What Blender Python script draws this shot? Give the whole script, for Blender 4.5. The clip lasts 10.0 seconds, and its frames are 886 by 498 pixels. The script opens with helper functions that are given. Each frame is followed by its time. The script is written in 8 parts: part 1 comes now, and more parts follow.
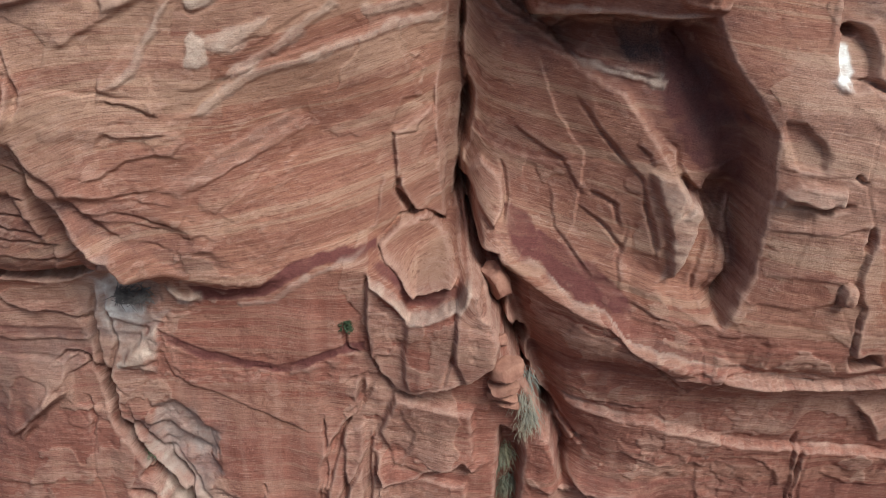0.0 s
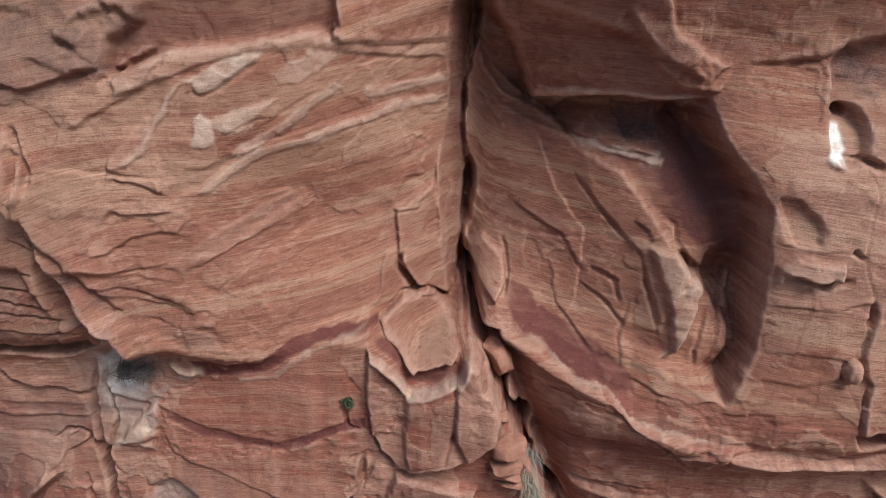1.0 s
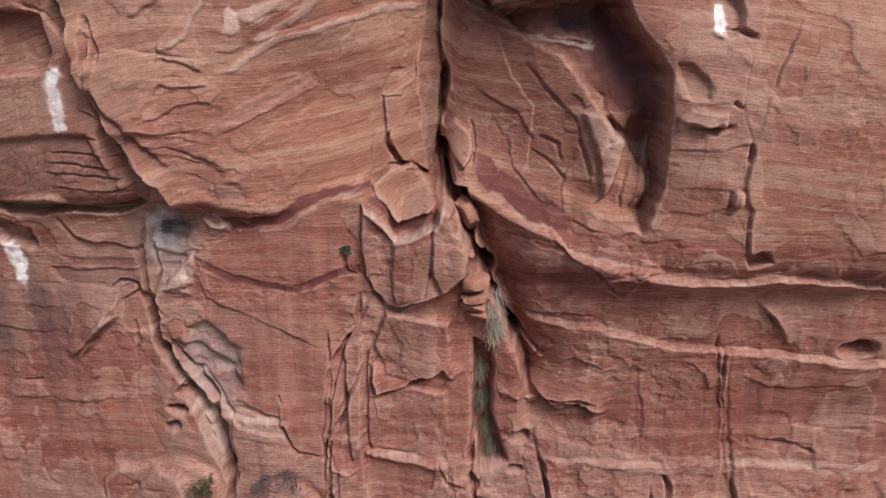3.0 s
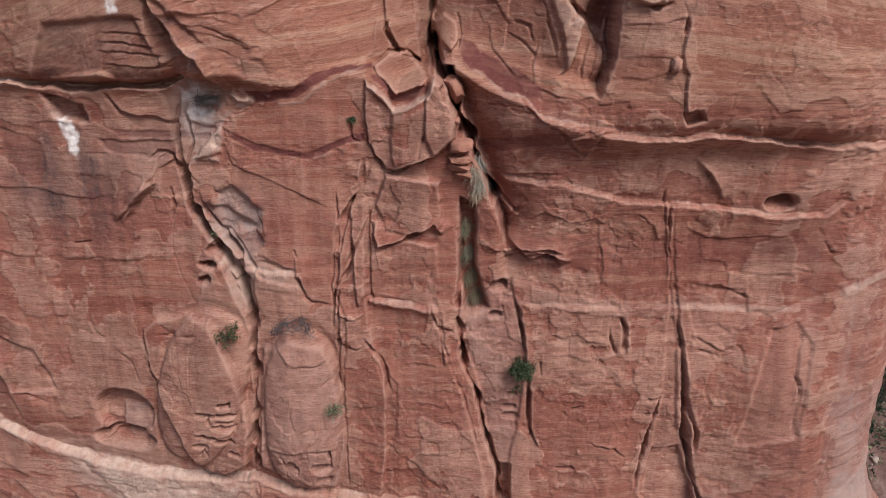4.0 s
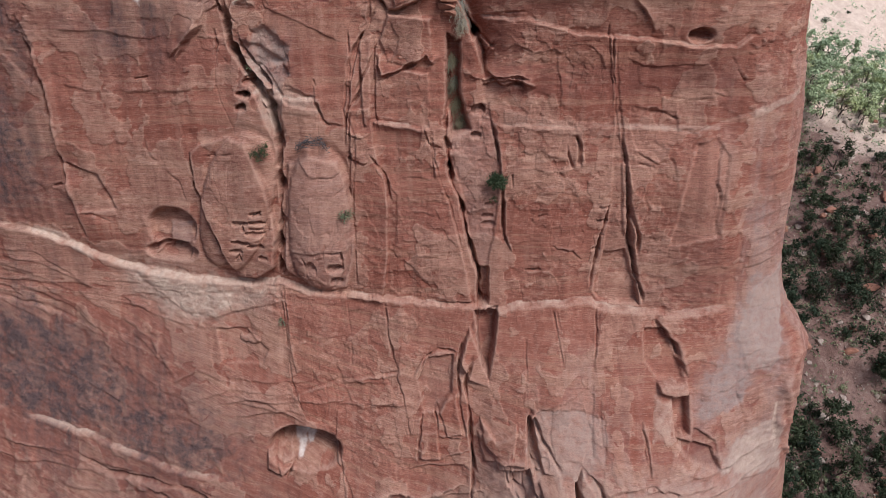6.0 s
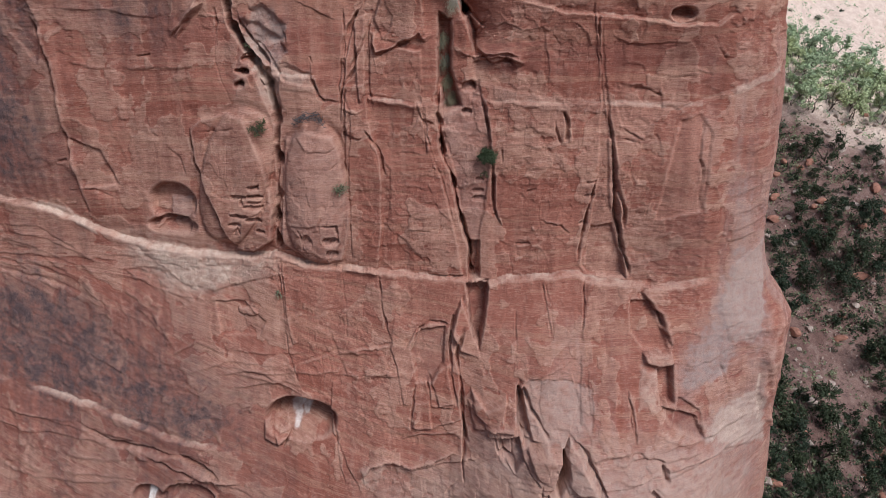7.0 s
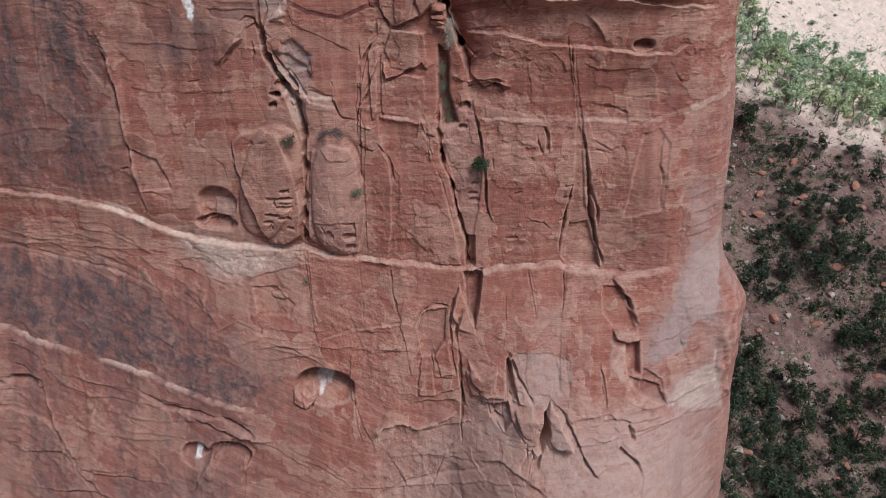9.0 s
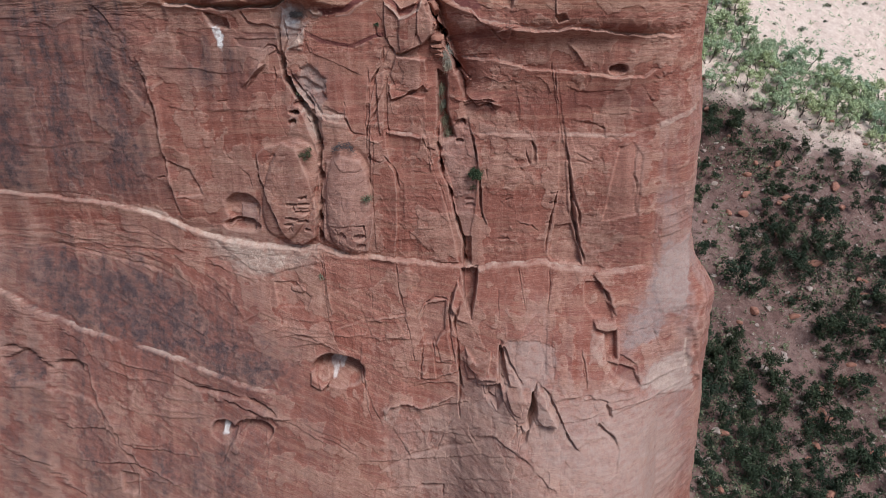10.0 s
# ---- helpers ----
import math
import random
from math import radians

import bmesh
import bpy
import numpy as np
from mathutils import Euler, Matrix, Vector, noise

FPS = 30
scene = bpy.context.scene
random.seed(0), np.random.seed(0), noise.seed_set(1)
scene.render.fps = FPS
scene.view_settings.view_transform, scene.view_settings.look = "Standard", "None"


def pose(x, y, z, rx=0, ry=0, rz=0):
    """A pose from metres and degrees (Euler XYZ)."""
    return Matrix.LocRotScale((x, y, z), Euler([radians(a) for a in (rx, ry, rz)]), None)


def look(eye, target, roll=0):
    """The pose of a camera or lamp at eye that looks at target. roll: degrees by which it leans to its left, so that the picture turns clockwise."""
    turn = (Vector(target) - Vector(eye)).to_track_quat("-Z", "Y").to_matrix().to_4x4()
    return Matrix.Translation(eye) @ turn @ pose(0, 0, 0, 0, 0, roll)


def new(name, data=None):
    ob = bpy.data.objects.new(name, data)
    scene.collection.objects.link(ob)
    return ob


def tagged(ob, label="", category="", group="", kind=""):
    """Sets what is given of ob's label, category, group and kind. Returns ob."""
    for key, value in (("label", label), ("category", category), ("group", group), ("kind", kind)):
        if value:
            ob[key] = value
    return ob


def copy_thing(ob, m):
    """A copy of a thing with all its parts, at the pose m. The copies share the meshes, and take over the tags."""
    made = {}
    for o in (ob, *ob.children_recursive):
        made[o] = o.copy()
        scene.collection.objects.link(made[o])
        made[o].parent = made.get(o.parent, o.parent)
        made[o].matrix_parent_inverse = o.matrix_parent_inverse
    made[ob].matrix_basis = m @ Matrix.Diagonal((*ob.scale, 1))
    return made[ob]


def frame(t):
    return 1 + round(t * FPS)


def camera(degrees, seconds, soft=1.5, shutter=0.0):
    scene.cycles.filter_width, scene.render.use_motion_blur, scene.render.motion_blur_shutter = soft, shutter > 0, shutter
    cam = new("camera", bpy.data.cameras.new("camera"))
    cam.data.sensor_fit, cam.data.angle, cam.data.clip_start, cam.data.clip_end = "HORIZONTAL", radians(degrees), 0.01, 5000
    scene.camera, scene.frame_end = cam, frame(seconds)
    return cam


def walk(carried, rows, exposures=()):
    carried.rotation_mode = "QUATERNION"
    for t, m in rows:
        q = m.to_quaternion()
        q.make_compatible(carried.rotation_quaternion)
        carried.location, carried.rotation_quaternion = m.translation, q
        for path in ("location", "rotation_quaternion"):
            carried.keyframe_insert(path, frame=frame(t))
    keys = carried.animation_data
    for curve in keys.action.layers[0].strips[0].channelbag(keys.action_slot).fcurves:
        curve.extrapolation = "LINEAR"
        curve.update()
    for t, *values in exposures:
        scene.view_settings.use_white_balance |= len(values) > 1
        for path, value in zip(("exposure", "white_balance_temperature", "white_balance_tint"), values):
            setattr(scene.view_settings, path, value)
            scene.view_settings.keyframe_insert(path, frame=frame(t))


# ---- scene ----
cam = camera(60.29, 10.0, soft=0.6)
PATH = [
    (0, (-1.532, -18.046, 28.403), (-1.293, 0.172, 20.153), 0.88),
    (0.5, (-1.326, -18.006, 28.392), (-1.323, 0.632, 21.136), 0.61),
    (1, (-1.167, -18.224, 28.356), (-1.330, 0.754, 22.046), 0.43),
    (1.5, (-0.913, -18.949, 28.144), (-1.260, 0.261, 22.589), 0.09),
    (2, (-0.761, -20.241, 27.650), (-1.076, -1.028, 22.105), -0.08),
    (2.5, (-0.411, -22.042, 26.830), (-0.805, -2.924, 20.968), -0.31),
    (4, (-0.050, -30.500, 23.144), (-0.173, -11.663, 16.425), -0.23),
    (4.5, (-0.060, -33.822, 21.435), (-0.139, -15.066, 14.492), -0.24),
    (5, (-0.115, -36.738, 19.990), (-0.147, -17.996, 13.007), -0.27),
    (5.5, (-0.051, -39.103, 18.834), (-0.030, -20.377, 11.810), -0.14),
    (7, (0.707, -42.928, 16.534), (0.705, -24.132, 9.697), -0.00),
    (7.5, (0.837, -43.322, 16.280), (0.772, -24.505, 9.503), 0.00),
    (8, (1.208, -45.582, 17.225), (0.954, -26.791, 10.380), -0.28),
    (8.5, (1.631, -48.258, 18.392), (1.227, -29.510, 11.439), -0.46),
    (9, (2.171, -50.654, 19.353), (1.599, -31.926, 12.358), -0.63),
    (9.5, (2.743, -53.617, 20.595), (2.008, -34.912, 13.553), -0.80),
    (10, (3.354, -56.899, 22.207), (2.465, -38.243, 15.054), -0.98),
]
walk(cam, [(t, look(eye, target, roll)) for t, eye, target, roll in PATH], exposures=[(0.0, 0.12, 6020, 2), (1.0, 0.12, 6200, 7), (2.0, 0.12, 6350, 16), (2.5, 0.14, 6350, 17), (4.0, 0.04, 6480, 17), (5.0, -0.03, 6330, 15), (7.5, -0.08, 5950, 12), (10.0, -0.1, 5850, 11)])

# ---- light: open shade under a bright, thinly clouded sky ----
SUN_ELEVATION, SUN_ROTATION = radians(47), radians(145)
world = bpy.data.worlds.new("sky")
scene.world = world
world.use_nodes = True
wn = world.node_tree
sky = wn.nodes.new("ShaderNodeTexSky")
sky.sky_type, sky.sun_disc = "NISHITA", False
sky.sun_elevation, sky.sun_rotation = SUN_ELEVATION, SUN_ROTATION
sky.air_density, sky.dust_density = 1.0, 3.0
wn.links.new(sky.outputs["Color"], wn.nodes["Background"].inputs["Color"])
wn.nodes["Background"].inputs["Strength"].default_value = 0.085
sun = new("sun", bpy.data.lights.new("sun", "SUN"))
sun.data.energy, sun.data.angle, sun.data.color = 3.3, radians(24), (1.0, 0.95, 0.88)
sun_dir = Vector((math.sin(SUN_ROTATION) * math.cos(SUN_ELEVATION), math.cos(SUN_ROTATION) * math.cos(SUN_ELEVATION), math.sin(SUN_ELEVATION)))
sun.matrix_world = look(sun_dir * 100, (0, 0, 0))

# ---- materials ----
def nodes_of(name):
    mat = bpy.data.materials.new(name)
    mat.use_nodes = True
    return mat, mat.node_tree.nodes, mat.node_tree.links, mat.node_tree.nodes["Principled BSDF"]


def noise_node(N, L, scale, detail, vector, rough_=0.6):
    n = N.new("ShaderNodeTexNoise")
    n.inputs["Scale"].default_value, n.inputs["Detail"].default_value, n.inputs["Roughness"].default_value = scale, detail, rough_
    L.new(vector, n.inputs["Vector"])
    return n.outputs["Fac"]


def math_node(N, L, op, a, b=None, c=None, clamp=False):
    n = N.new("ShaderNodeMath")
    n.operation, n.use_clamp = op, clamp
    for k, v in enumerate((a, b, c)):
        if v is None:
            continue
        if isinstance(v, (int, float)):
            n.inputs[k].default_value = v
        else:
            L.new(v, n.inputs[k])
    return n.outputs[0]


def mix_node(N, L, fac, a, b, blend="MIX"):
    n = N.new("ShaderNodeMix")
    n.data_type, n.blend_type = "RGBA", blend
    for k, v in ((0, fac), (6, a), (7, b)):
        if isinstance(v, (int, float)):
            n.inputs[k].default_value = v
        elif isinstance(v, tuple):
            n.inputs[k].default_value = (*v, 1)
        else:
            L.new(v, n.inputs[k])
    return n.outputs[2]


def map_node(N, L, v, a, b, lo=0.0, hi=1.0):
    n = N.new("ShaderNodeMapRange")
    L.new(v, n.inputs[0])
    for k, w in zip((1, 2, 3, 4), (a, b, lo, hi)):
        n.inputs[k].default_value = w
    return n.outputs[0]


def place_node(N, L, scale=(1, 1, 1), kind="Object"):
    c = N.new("ShaderNodeTexCoord")
    m = N.new("ShaderNodeMapping")
    m.inputs["Scale"].default_value = scale
    L.new(c.outputs[kind], m.inputs["Vector"])
    return m.outputs["Vector"]


def sandstone():
    mat, N, L, P = nodes_of("red_sandstone")
    stain, tone, bed, rind_at = (N.new("ShaderNodeAttribute") for _ in range(4))
    stain.attribute_name, tone.attribute_name, bed.attribute_name, rind_at.attribute_name = "stain", "tone", "bed", "rind"
    k = N.new("ShaderNodeSeparateColor")
    L.new(rind_at.outputs["Color"], k.inputs[0])
    skin, edge = k.outputs[0], k.outputs[1]
    s, t = N.new("ShaderNodeSeparateColor"), N.new("ShaderNodeSeparateColor")
    L.new(stain.outputs["Color"], s.inputs[0])
    L.new(tone.outputs["Color"], t.inputs[0])
    at = place_node(N, L)
    geo = N.new("ShaderNodeSeparateXYZ")
    L.new(at, geo.inputs[0])

    def along(k, kz):
        """Coordinates stretched along the beds."""
        c = N.new("ShaderNodeCombineXYZ")
        L.new(math_node(N, L, "MULTIPLY", geo.outputs[0], k), c.inputs[0])
        L.new(math_node(N, L, "MULTIPLY", geo.outputs[1], k), c.inputs[1])
        L.new(math_node(N, L, "MULTIPLY", bed.outputs["Fac"], kz), c.inputs[2])
        return c.outputs[0]

    def chips(vector, scale, bend):
        """Angular flakes with ragged edges: one random value each."""
        n = N.new("ShaderNodeTexNoise")
        n.inputs["Scale"].default_value, n.inputs["Detail"].default_value = scale * 1.2, 4
        L.new(vector, n.inputs["Vector"])
        shift = N.new("ShaderNodeVectorMath")
        shift.operation = "MULTIPLY_ADD"
        L.new(n.outputs["Color"], shift.inputs[0])
        shift.inputs[1].default_value = (bend,) * 3
        L.new(vector, shift.inputs[2])
        v = N.new("ShaderNodeTexVoronoi")
        v.inputs["Scale"].default_value = scale
        L.new(shift.outputs[0], v.inputs["Vector"])
        c = N.new("ShaderNodeSeparateColor")
        L.new(v.outputs["Color"], c.inputs[0])
        return c.outputs[0], c.outputs[1]

    thin = noise_node(N, L, 1.0, 5, along(0.14, 6.0), 0.65)
    wide = noise_node(N, L, 0.22, 3, along(0.14, 6.0), 0.6)
    cloud = noise_node(N, L, 0.16, 4, at, 0.6)
    blotch = noise_node(N, L, 1.1, 6, at, 0.72)
    grit = noise_node(N, L, 9.0, 6, at, 0.7)
    lines = noise_node(N, L, 1.0, 6, along(0.9, 11.0), 0.7)
    speck = noise_node(N, L, 24.0, 4, at, 0.75)
    where = map_node(N, L, noise_node(N, L, 0.42, 4, at, 0.65), 0.47, 0.58)
    scale_, _ = chips(along(1.0, 1.6), 4.2, 0.26)
    flaky = map_node(N, L, noise_node(N, L, 0.3, 4, place_node(N, L, (1, 1, 1.4)), 0.6), 0.45, 0.57)
    crisp = math_node(N, L, "ADD", skin, math_node(N, L, "MULTIPLY_ADD", blotch, 0.5, -0.25))
    hair = noise_node(N, L, 1.0, 5, along(2.2, 34.0), 0.7)
    skinned = map_node(N, L, crisp, 0.44, 0.56)
    base = mix_node(N, L, map_node(N, L, wide, 0.4, 0.6), (0.232, 0.078, 0.055), (0.310, 0.128, 0.093))
    base = mix_node(N, L, map_node(N, L, cloud, 0.42, 0.66, 0, 0.5), base, (0.340, 0.165, 0.125))
    base = mix_node(N, L, math_node(N, L, "MULTIPLY", map_node(N, L, where, 0, 1, 0.35, 1.0), map_node(N, L, thin, 0.5, 0.62, 0, 0.45)), base, (0.205, 0.074, 0.056))
    rind = mix_node(N, L, map_node(N, L, blotch, 0.38, 0.62), (0.300, 0.152, 0.114), (0.465, 0.285, 0.218))
    rind = mix_node(N, L, map_node(N, L, thin, 0.42, 0.6, 0, 0.5), rind, (0.262, 0.118, 0.088))
    base = mix_node(N, L, math_node(N, L, "MULTIPLY", skinned, 0.8), base, rind)
    high = map_node(N, L, geo.outputs[2], 18.4, 19.4)
    base = mix_node(N, L, math_node(N, L, "MULTIPLY", high, 0.34), base, (0.335, 0.196, 0.126))
    unit = noise_node(N, L, 1.0, 4, along(0.05, 1.5), 0.7)
    base = mix_node(N, L, math_node(N, L, "MULTIPLY", map_node(N, L, high, 0, 1, 0.5, 1.0), map_node(N, L, unit, 0.53, 0.545, 0, 0.5)), base, (0.410, 0.265, 0.188))
    base = mix_node(N, L, math_node(N, L, "MULTIPLY", map_node(N, L, high, 0, 1, 0.5, 1.0), map_node(N, L, unit, 0.47, 0.46, 0, 0.5)), base, (0.235, 0.098, 0.072))
    base = mix_node(N, L, t.outputs[2], base, (0.375, 0.200, 0.152))
    base = mix_node(N, L, map_node(N, L, blotch, 0.46, 0.3, 0, 0.3), base, (0.170, 0.066, 0.050))
    base = mix_node(N, L, math_node(N, L, "MULTIPLY", flaky, map_node(N, L, scale_, 0.72, 1.0, 0.0, 0.4)), base, (0.450, 0.280, 0.225))
    base = mix_node(N, L, math_node(N, L, "MULTIPLY", flaky, map_node(N, L, scale_, 0.25, 0.0, 0.0, 0.4)), base, (0.170, 0.070, 0.055))
    base = mix_node(N, L, math_node(N, L, "MULTIPLY", map_node(N, L, where, 0, 1, 0.3, 1.0), math_node(N, L, "MULTIPLY", map_node(N, L, high, 0, 1, 1.0, 0.55), map_node(N, L, lines, 0.45, 0.36, 0, 0.6))), base, (0.150, 0.056, 0.044))
    base = mix_node(N, L, math_node(N, L, "MULTIPLY", map_node(N, L, skinned, 0, 1, 0.3, 1.0), math_node(N, L, "MULTIPLY", map_node(N, L, high, 0, 1, 1.0, 0.5), map_node(N, L, lines, 0.56, 0.64, 0, 0.6))), base, (0.470, 0.300, 0.240))
    base = mix_node(N, L, map_node(N, L, hair, 0.46, 0.36, 0, 0.6), base, (0.130, 0.048, 0.038))
    base = mix_node(N, L, map_node(N, L, hair, 0.56, 0.66, 0, 0.55), base, (0.470, 0.300, 0.240))
    runs = noise_node(N, L, 1.0, 4, place_node(N, L, (1.7, 1.7, 0.07)), 0.6)
    low = map_node(N, L, geo.outputs[2], 19.0, 16.5, 0.15, 1.0)
    base = mix_node(N, L, math_node(N, L, "MULTIPLY", low, map_node(N, L, runs, 0.54, 0.7, 0, 0.35)), base, (0.400, 0.232, 0.181))
    base = mix_node(N, L, math_node(N, L, "MULTIPLY", low, map_node(N, L, runs, 0.45, 0.3, 0, 0.4)), base, (0.150, 0.062, 0.051))
    # dark red seams, and painted shade in the alcove and some recesses
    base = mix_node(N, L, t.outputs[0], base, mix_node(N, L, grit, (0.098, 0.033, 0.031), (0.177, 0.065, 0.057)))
    wear = map_node(N, L, noise_node(N, L, 3.0, 5, at, 0.7), 0.3, 0.62)
    base = mix_node(N, L, math_node(N, L, "MULTIPLY", edge, math_node(N, L, "MULTIPLY_ADD", wear, 0.5, 0.08)), base, (0.470, 0.300, 0.240))
    base = mix_node(N, L, math_node(N, L, "MULTIPLY", t.outputs[1], math_node(N, L, "MULTIPLY_ADD", wear, 0.5, 0.45)), base, (0.300, 0.236, 0.222))
    # dark mineral skin; this mask also carries shade painted into the alcove
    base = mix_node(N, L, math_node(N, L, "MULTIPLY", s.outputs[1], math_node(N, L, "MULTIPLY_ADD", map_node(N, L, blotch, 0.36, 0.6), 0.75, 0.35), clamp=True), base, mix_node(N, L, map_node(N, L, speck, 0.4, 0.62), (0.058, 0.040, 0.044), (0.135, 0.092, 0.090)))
    base = mix_node(N, L, math_node(N, L, "MULTIPLY", s.outputs[0], math_node(N, L, "MULTIPLY_ADD", wear, 0.6, 0.5), clamp=True), base, (0.530, 0.415, 0.345))
    base = mix_node(N, L, math_node(N, L, "MULTIPLY", where, map_node(N, L, speck, 0.48, 0.6, 0.0, 0.4)), base, (1.35, 1.3, 1.28), "MULTIPLY")
    base = mix_node(N, L, map_node(N, L, speck, 0.45, 0.34, 0.0, 0.35), base, (0.450, 0.432, 0.480), "MULTIPLY")
    dust = noise_node(N, L, 60.0, 3, at, 0.7)
    base = mix_node(N, L, map_node(N, L, dust, 0.52, 0.66, 0.0, 0.4), base, (1.45, 1.42, 1.4), "MULTIPLY")
    base = mix_node(N, L, map_node(N, L, dust, 0.48, 0.36, 0.0, 0.4), base, (0.52, 0.5, 0.5), "MULTIPLY")
    base = mix_node(N, L, math_node(N, L, "MULTIPLY", s.outputs[2], math_node(N, L, "MULTIPLY_ADD", wear, 0.8, 0.4), clamp=True), base, (0.80, 0.79, 0.77))
    L.new(base, P.inputs["Base Color"])
    P.inputs["Roughness"].default_value = 0.92
    P.inputs["Specular IOR Level"].default_value = 0.2
    b1, b2 = N.new("ShaderNodeBump"), N.new("ShaderNodeBump")
    b1.inputs["Strength"].default_value, b1.inputs["Distance"].default_value = 0.5, 0.05
    b2.inputs["Strength"].default_value, b2.inputs["Distance"].default_value = 0.6, 0.035
    h = math_node(N, L, "ADD", math_node(N, L, "MULTIPLY", thin, 0.45), math_node(N, L, "MULTIPLY", math_node(N, L, "MULTIPLY", where, lines), 0.5))
    h = math_node(N, L, "ADD", h, math_node(N, L, "MULTIPLY", blotch, 0.3))
    h = math_node(N, L, "ADD", h, math_node(N, L, "MULTIPLY", skinned, 0.3))
    h = math_node(N, L, "ADD", h, math_node(N, L, "MULTIPLY", math_node(N, L, "MULTIPLY", flaky, scale_), 0.35))
    L.new(h, b1.inputs["Height"])
    L.new(math_node(N, L, "ADD", math_node(N, L, "ADD", grit, math_node(N, L, "MULTIPLY", hair, 0.8)), math_node(N, L, "MULTIPLY", speck, 0.5)), b2.inputs["Height"])
    L.new(b1.outputs[0], b2.inputs["Normal"])
    L.new(b2.outputs[0], P.inputs["Normal"])
    return mat


def soil():
    mat, N, L, P = nodes_of("desert_soil")
    at = place_node(N, L)
    a, b = noise_node(N, L, 0.07, 5, at, 0.65), noise_node(N, L, 1.0, 8, at, 0.8)
    # dark soil tones also stand in for cloud shade on the lower slope
    base = mix_node(N, L, map_node(N, L, a, 0.4, 0.6), (0.125, 0.068, 0.057), (0.215, 0.136, 0.118))
    base = mix_node(N, L, map_node(N, L, b, 0.52, 0.64, 0, 0.75), base, (0.27, 0.2, 0.172))
    base = mix_node(N, L, map_node(N, L, b, 0.5, 0.36, 0, 0.8), base, (0.085, 0.05, 0.042))
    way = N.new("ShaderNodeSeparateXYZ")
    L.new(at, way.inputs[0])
    # past this line the pale sand is lightened in colour to look sunlit
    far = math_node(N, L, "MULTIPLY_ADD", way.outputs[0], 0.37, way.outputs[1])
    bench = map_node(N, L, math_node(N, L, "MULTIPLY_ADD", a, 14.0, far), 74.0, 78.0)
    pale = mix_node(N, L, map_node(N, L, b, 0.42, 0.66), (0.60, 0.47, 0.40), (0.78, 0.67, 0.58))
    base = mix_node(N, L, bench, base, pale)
    L.new(base, P.inputs["Base Color"])
    P.inputs["Roughness"].default_value = 0.95
    bump = N.new("ShaderNodeBump")
    bump.inputs["Distance"].default_value = 0.25
    L.new(b, bump.inputs["Height"])
    L.new(bump.outputs[0], P.inputs["Normal"])
    return mat


def foliage(name, dark, light, scale=1.5):
    mat, N, L, P = nodes_of(name)
    at = place_node(N, L)
    info, isle = N.new("ShaderNodeObjectInfo"), N.new("ShaderNodeNewGeometry")
    v = noise_node(N, L, scale, 3, at)
    v = math_node(N, L, "ADD", math_node(N, L, "MULTIPLY", isle.outputs["Random Per Island"], 0.55), math_node(N, L, "MULTIPLY", v, 0.5))
    base = mix_node(N, L, v, dark, light)
    tint = mix_node(N, L, info.outputs["Random"], (0.8, 0.9, 0.95), (1.15, 1.1, 0.95))
    L.new(mix_node(N, L, 1.0, base, tint, "MULTIPLY"), P.inputs["Base Color"])
    P.inputs["Roughness"].default_value = 0.75
    P.inputs["Specular IOR Level"].default_value = 0.25
    return mat


def plain_rough(name, dark, light, scale):
    mat, N, L, P = nodes_of(name)
    at = place_node(N, L)
    v = noise_node(N, L, scale, 6, at, 0.7)
    L.new(mix_node(N, L, map_node(N, L, v, 0.3, 0.7), dark, light), P.inputs["Base Color"])
    P.inputs["Roughness"].default_value = 0.92
    bump = N.new("ShaderNodeBump")
    bump.inputs["Distance"].default_value = 0.06
    L.new(v, bump.inputs["Height"])
    L.new(bump.outputs[0], P.inputs["Normal"])
    return mat


SANDSTONE, SOIL = sandstone(), soil()
LEAF = foliage("bush_leaves", (0.030, 0.046, 0.022), (0.085, 0.11, 0.055))
JUNIPER = foliage("juniper_leaves", (0.018, 0.030, 0.018), (0.060, 0.082, 0.048))
SAGE = foliage("sage_leaves", (0.10, 0.125, 0.075), (0.24, 0.27, 0.18))
# leaf colour lightened to stand in for sunshine on the bench
SUNLIT_LEAF = foliage("sunlit_oak_leaves", (0.30, 0.38, 0.23), (0.52, 0.60, 0.40))
STRAW = foliage("dry_grass", (0.17, 0.15, 0.125), (0.36, 0.33, 0.285))
OLIVE = foliage("olive_grass", (0.12, 0.105, 0.07), (0.27, 0.245, 0.175))
DARK_TWIG = plain_rough("dark_twigs", (0.025, 0.024, 0.028), (0.12, 0.115, 0.12), 5.0)
BARK = plain_rough("bark", (0.05, 0.038, 0.03), (0.14, 0.11, 0.09), 6.0)
TWIG = plain_rough("weathered_twigs", (0.07, 0.065, 0.065), (0.24, 0.225, 0.22), 5.0)
BOULDER = plain_rough("red_boulder", (0.21, 0.085, 0.06), (0.40, 0.21, 0.15), 3.0)
PALE_STONE = plain_rough("pale_stone", (0.22, 0.17, 0.145), (0.48, 0.41, 0.36), 2.0)

# ---- cliff: the plan curve, the grid and the tools that carve it ----
def ramp(v, width):
    """A smooth step from 0 to 1 round v = 0."""
    return 1 / (1 + np.exp(-np.clip(v / width, -40, 40)))


def soft(v, width):
    """A softened max(v, 0)."""
    return width * np.logaddexp(0, np.clip(v / width, -60, 60))


def axis_steps(*spans):
    """Grid lines over spans of (start, end, step)."""
    return np.unique(np.concatenate([np.linspace(a, b, max(2, round((b - a) / s) + 1)) for a, b, s in spans]).round(4))


CORNER_X, CORNER_Y, CORNER_R = 17.8, 3.0, 3.0


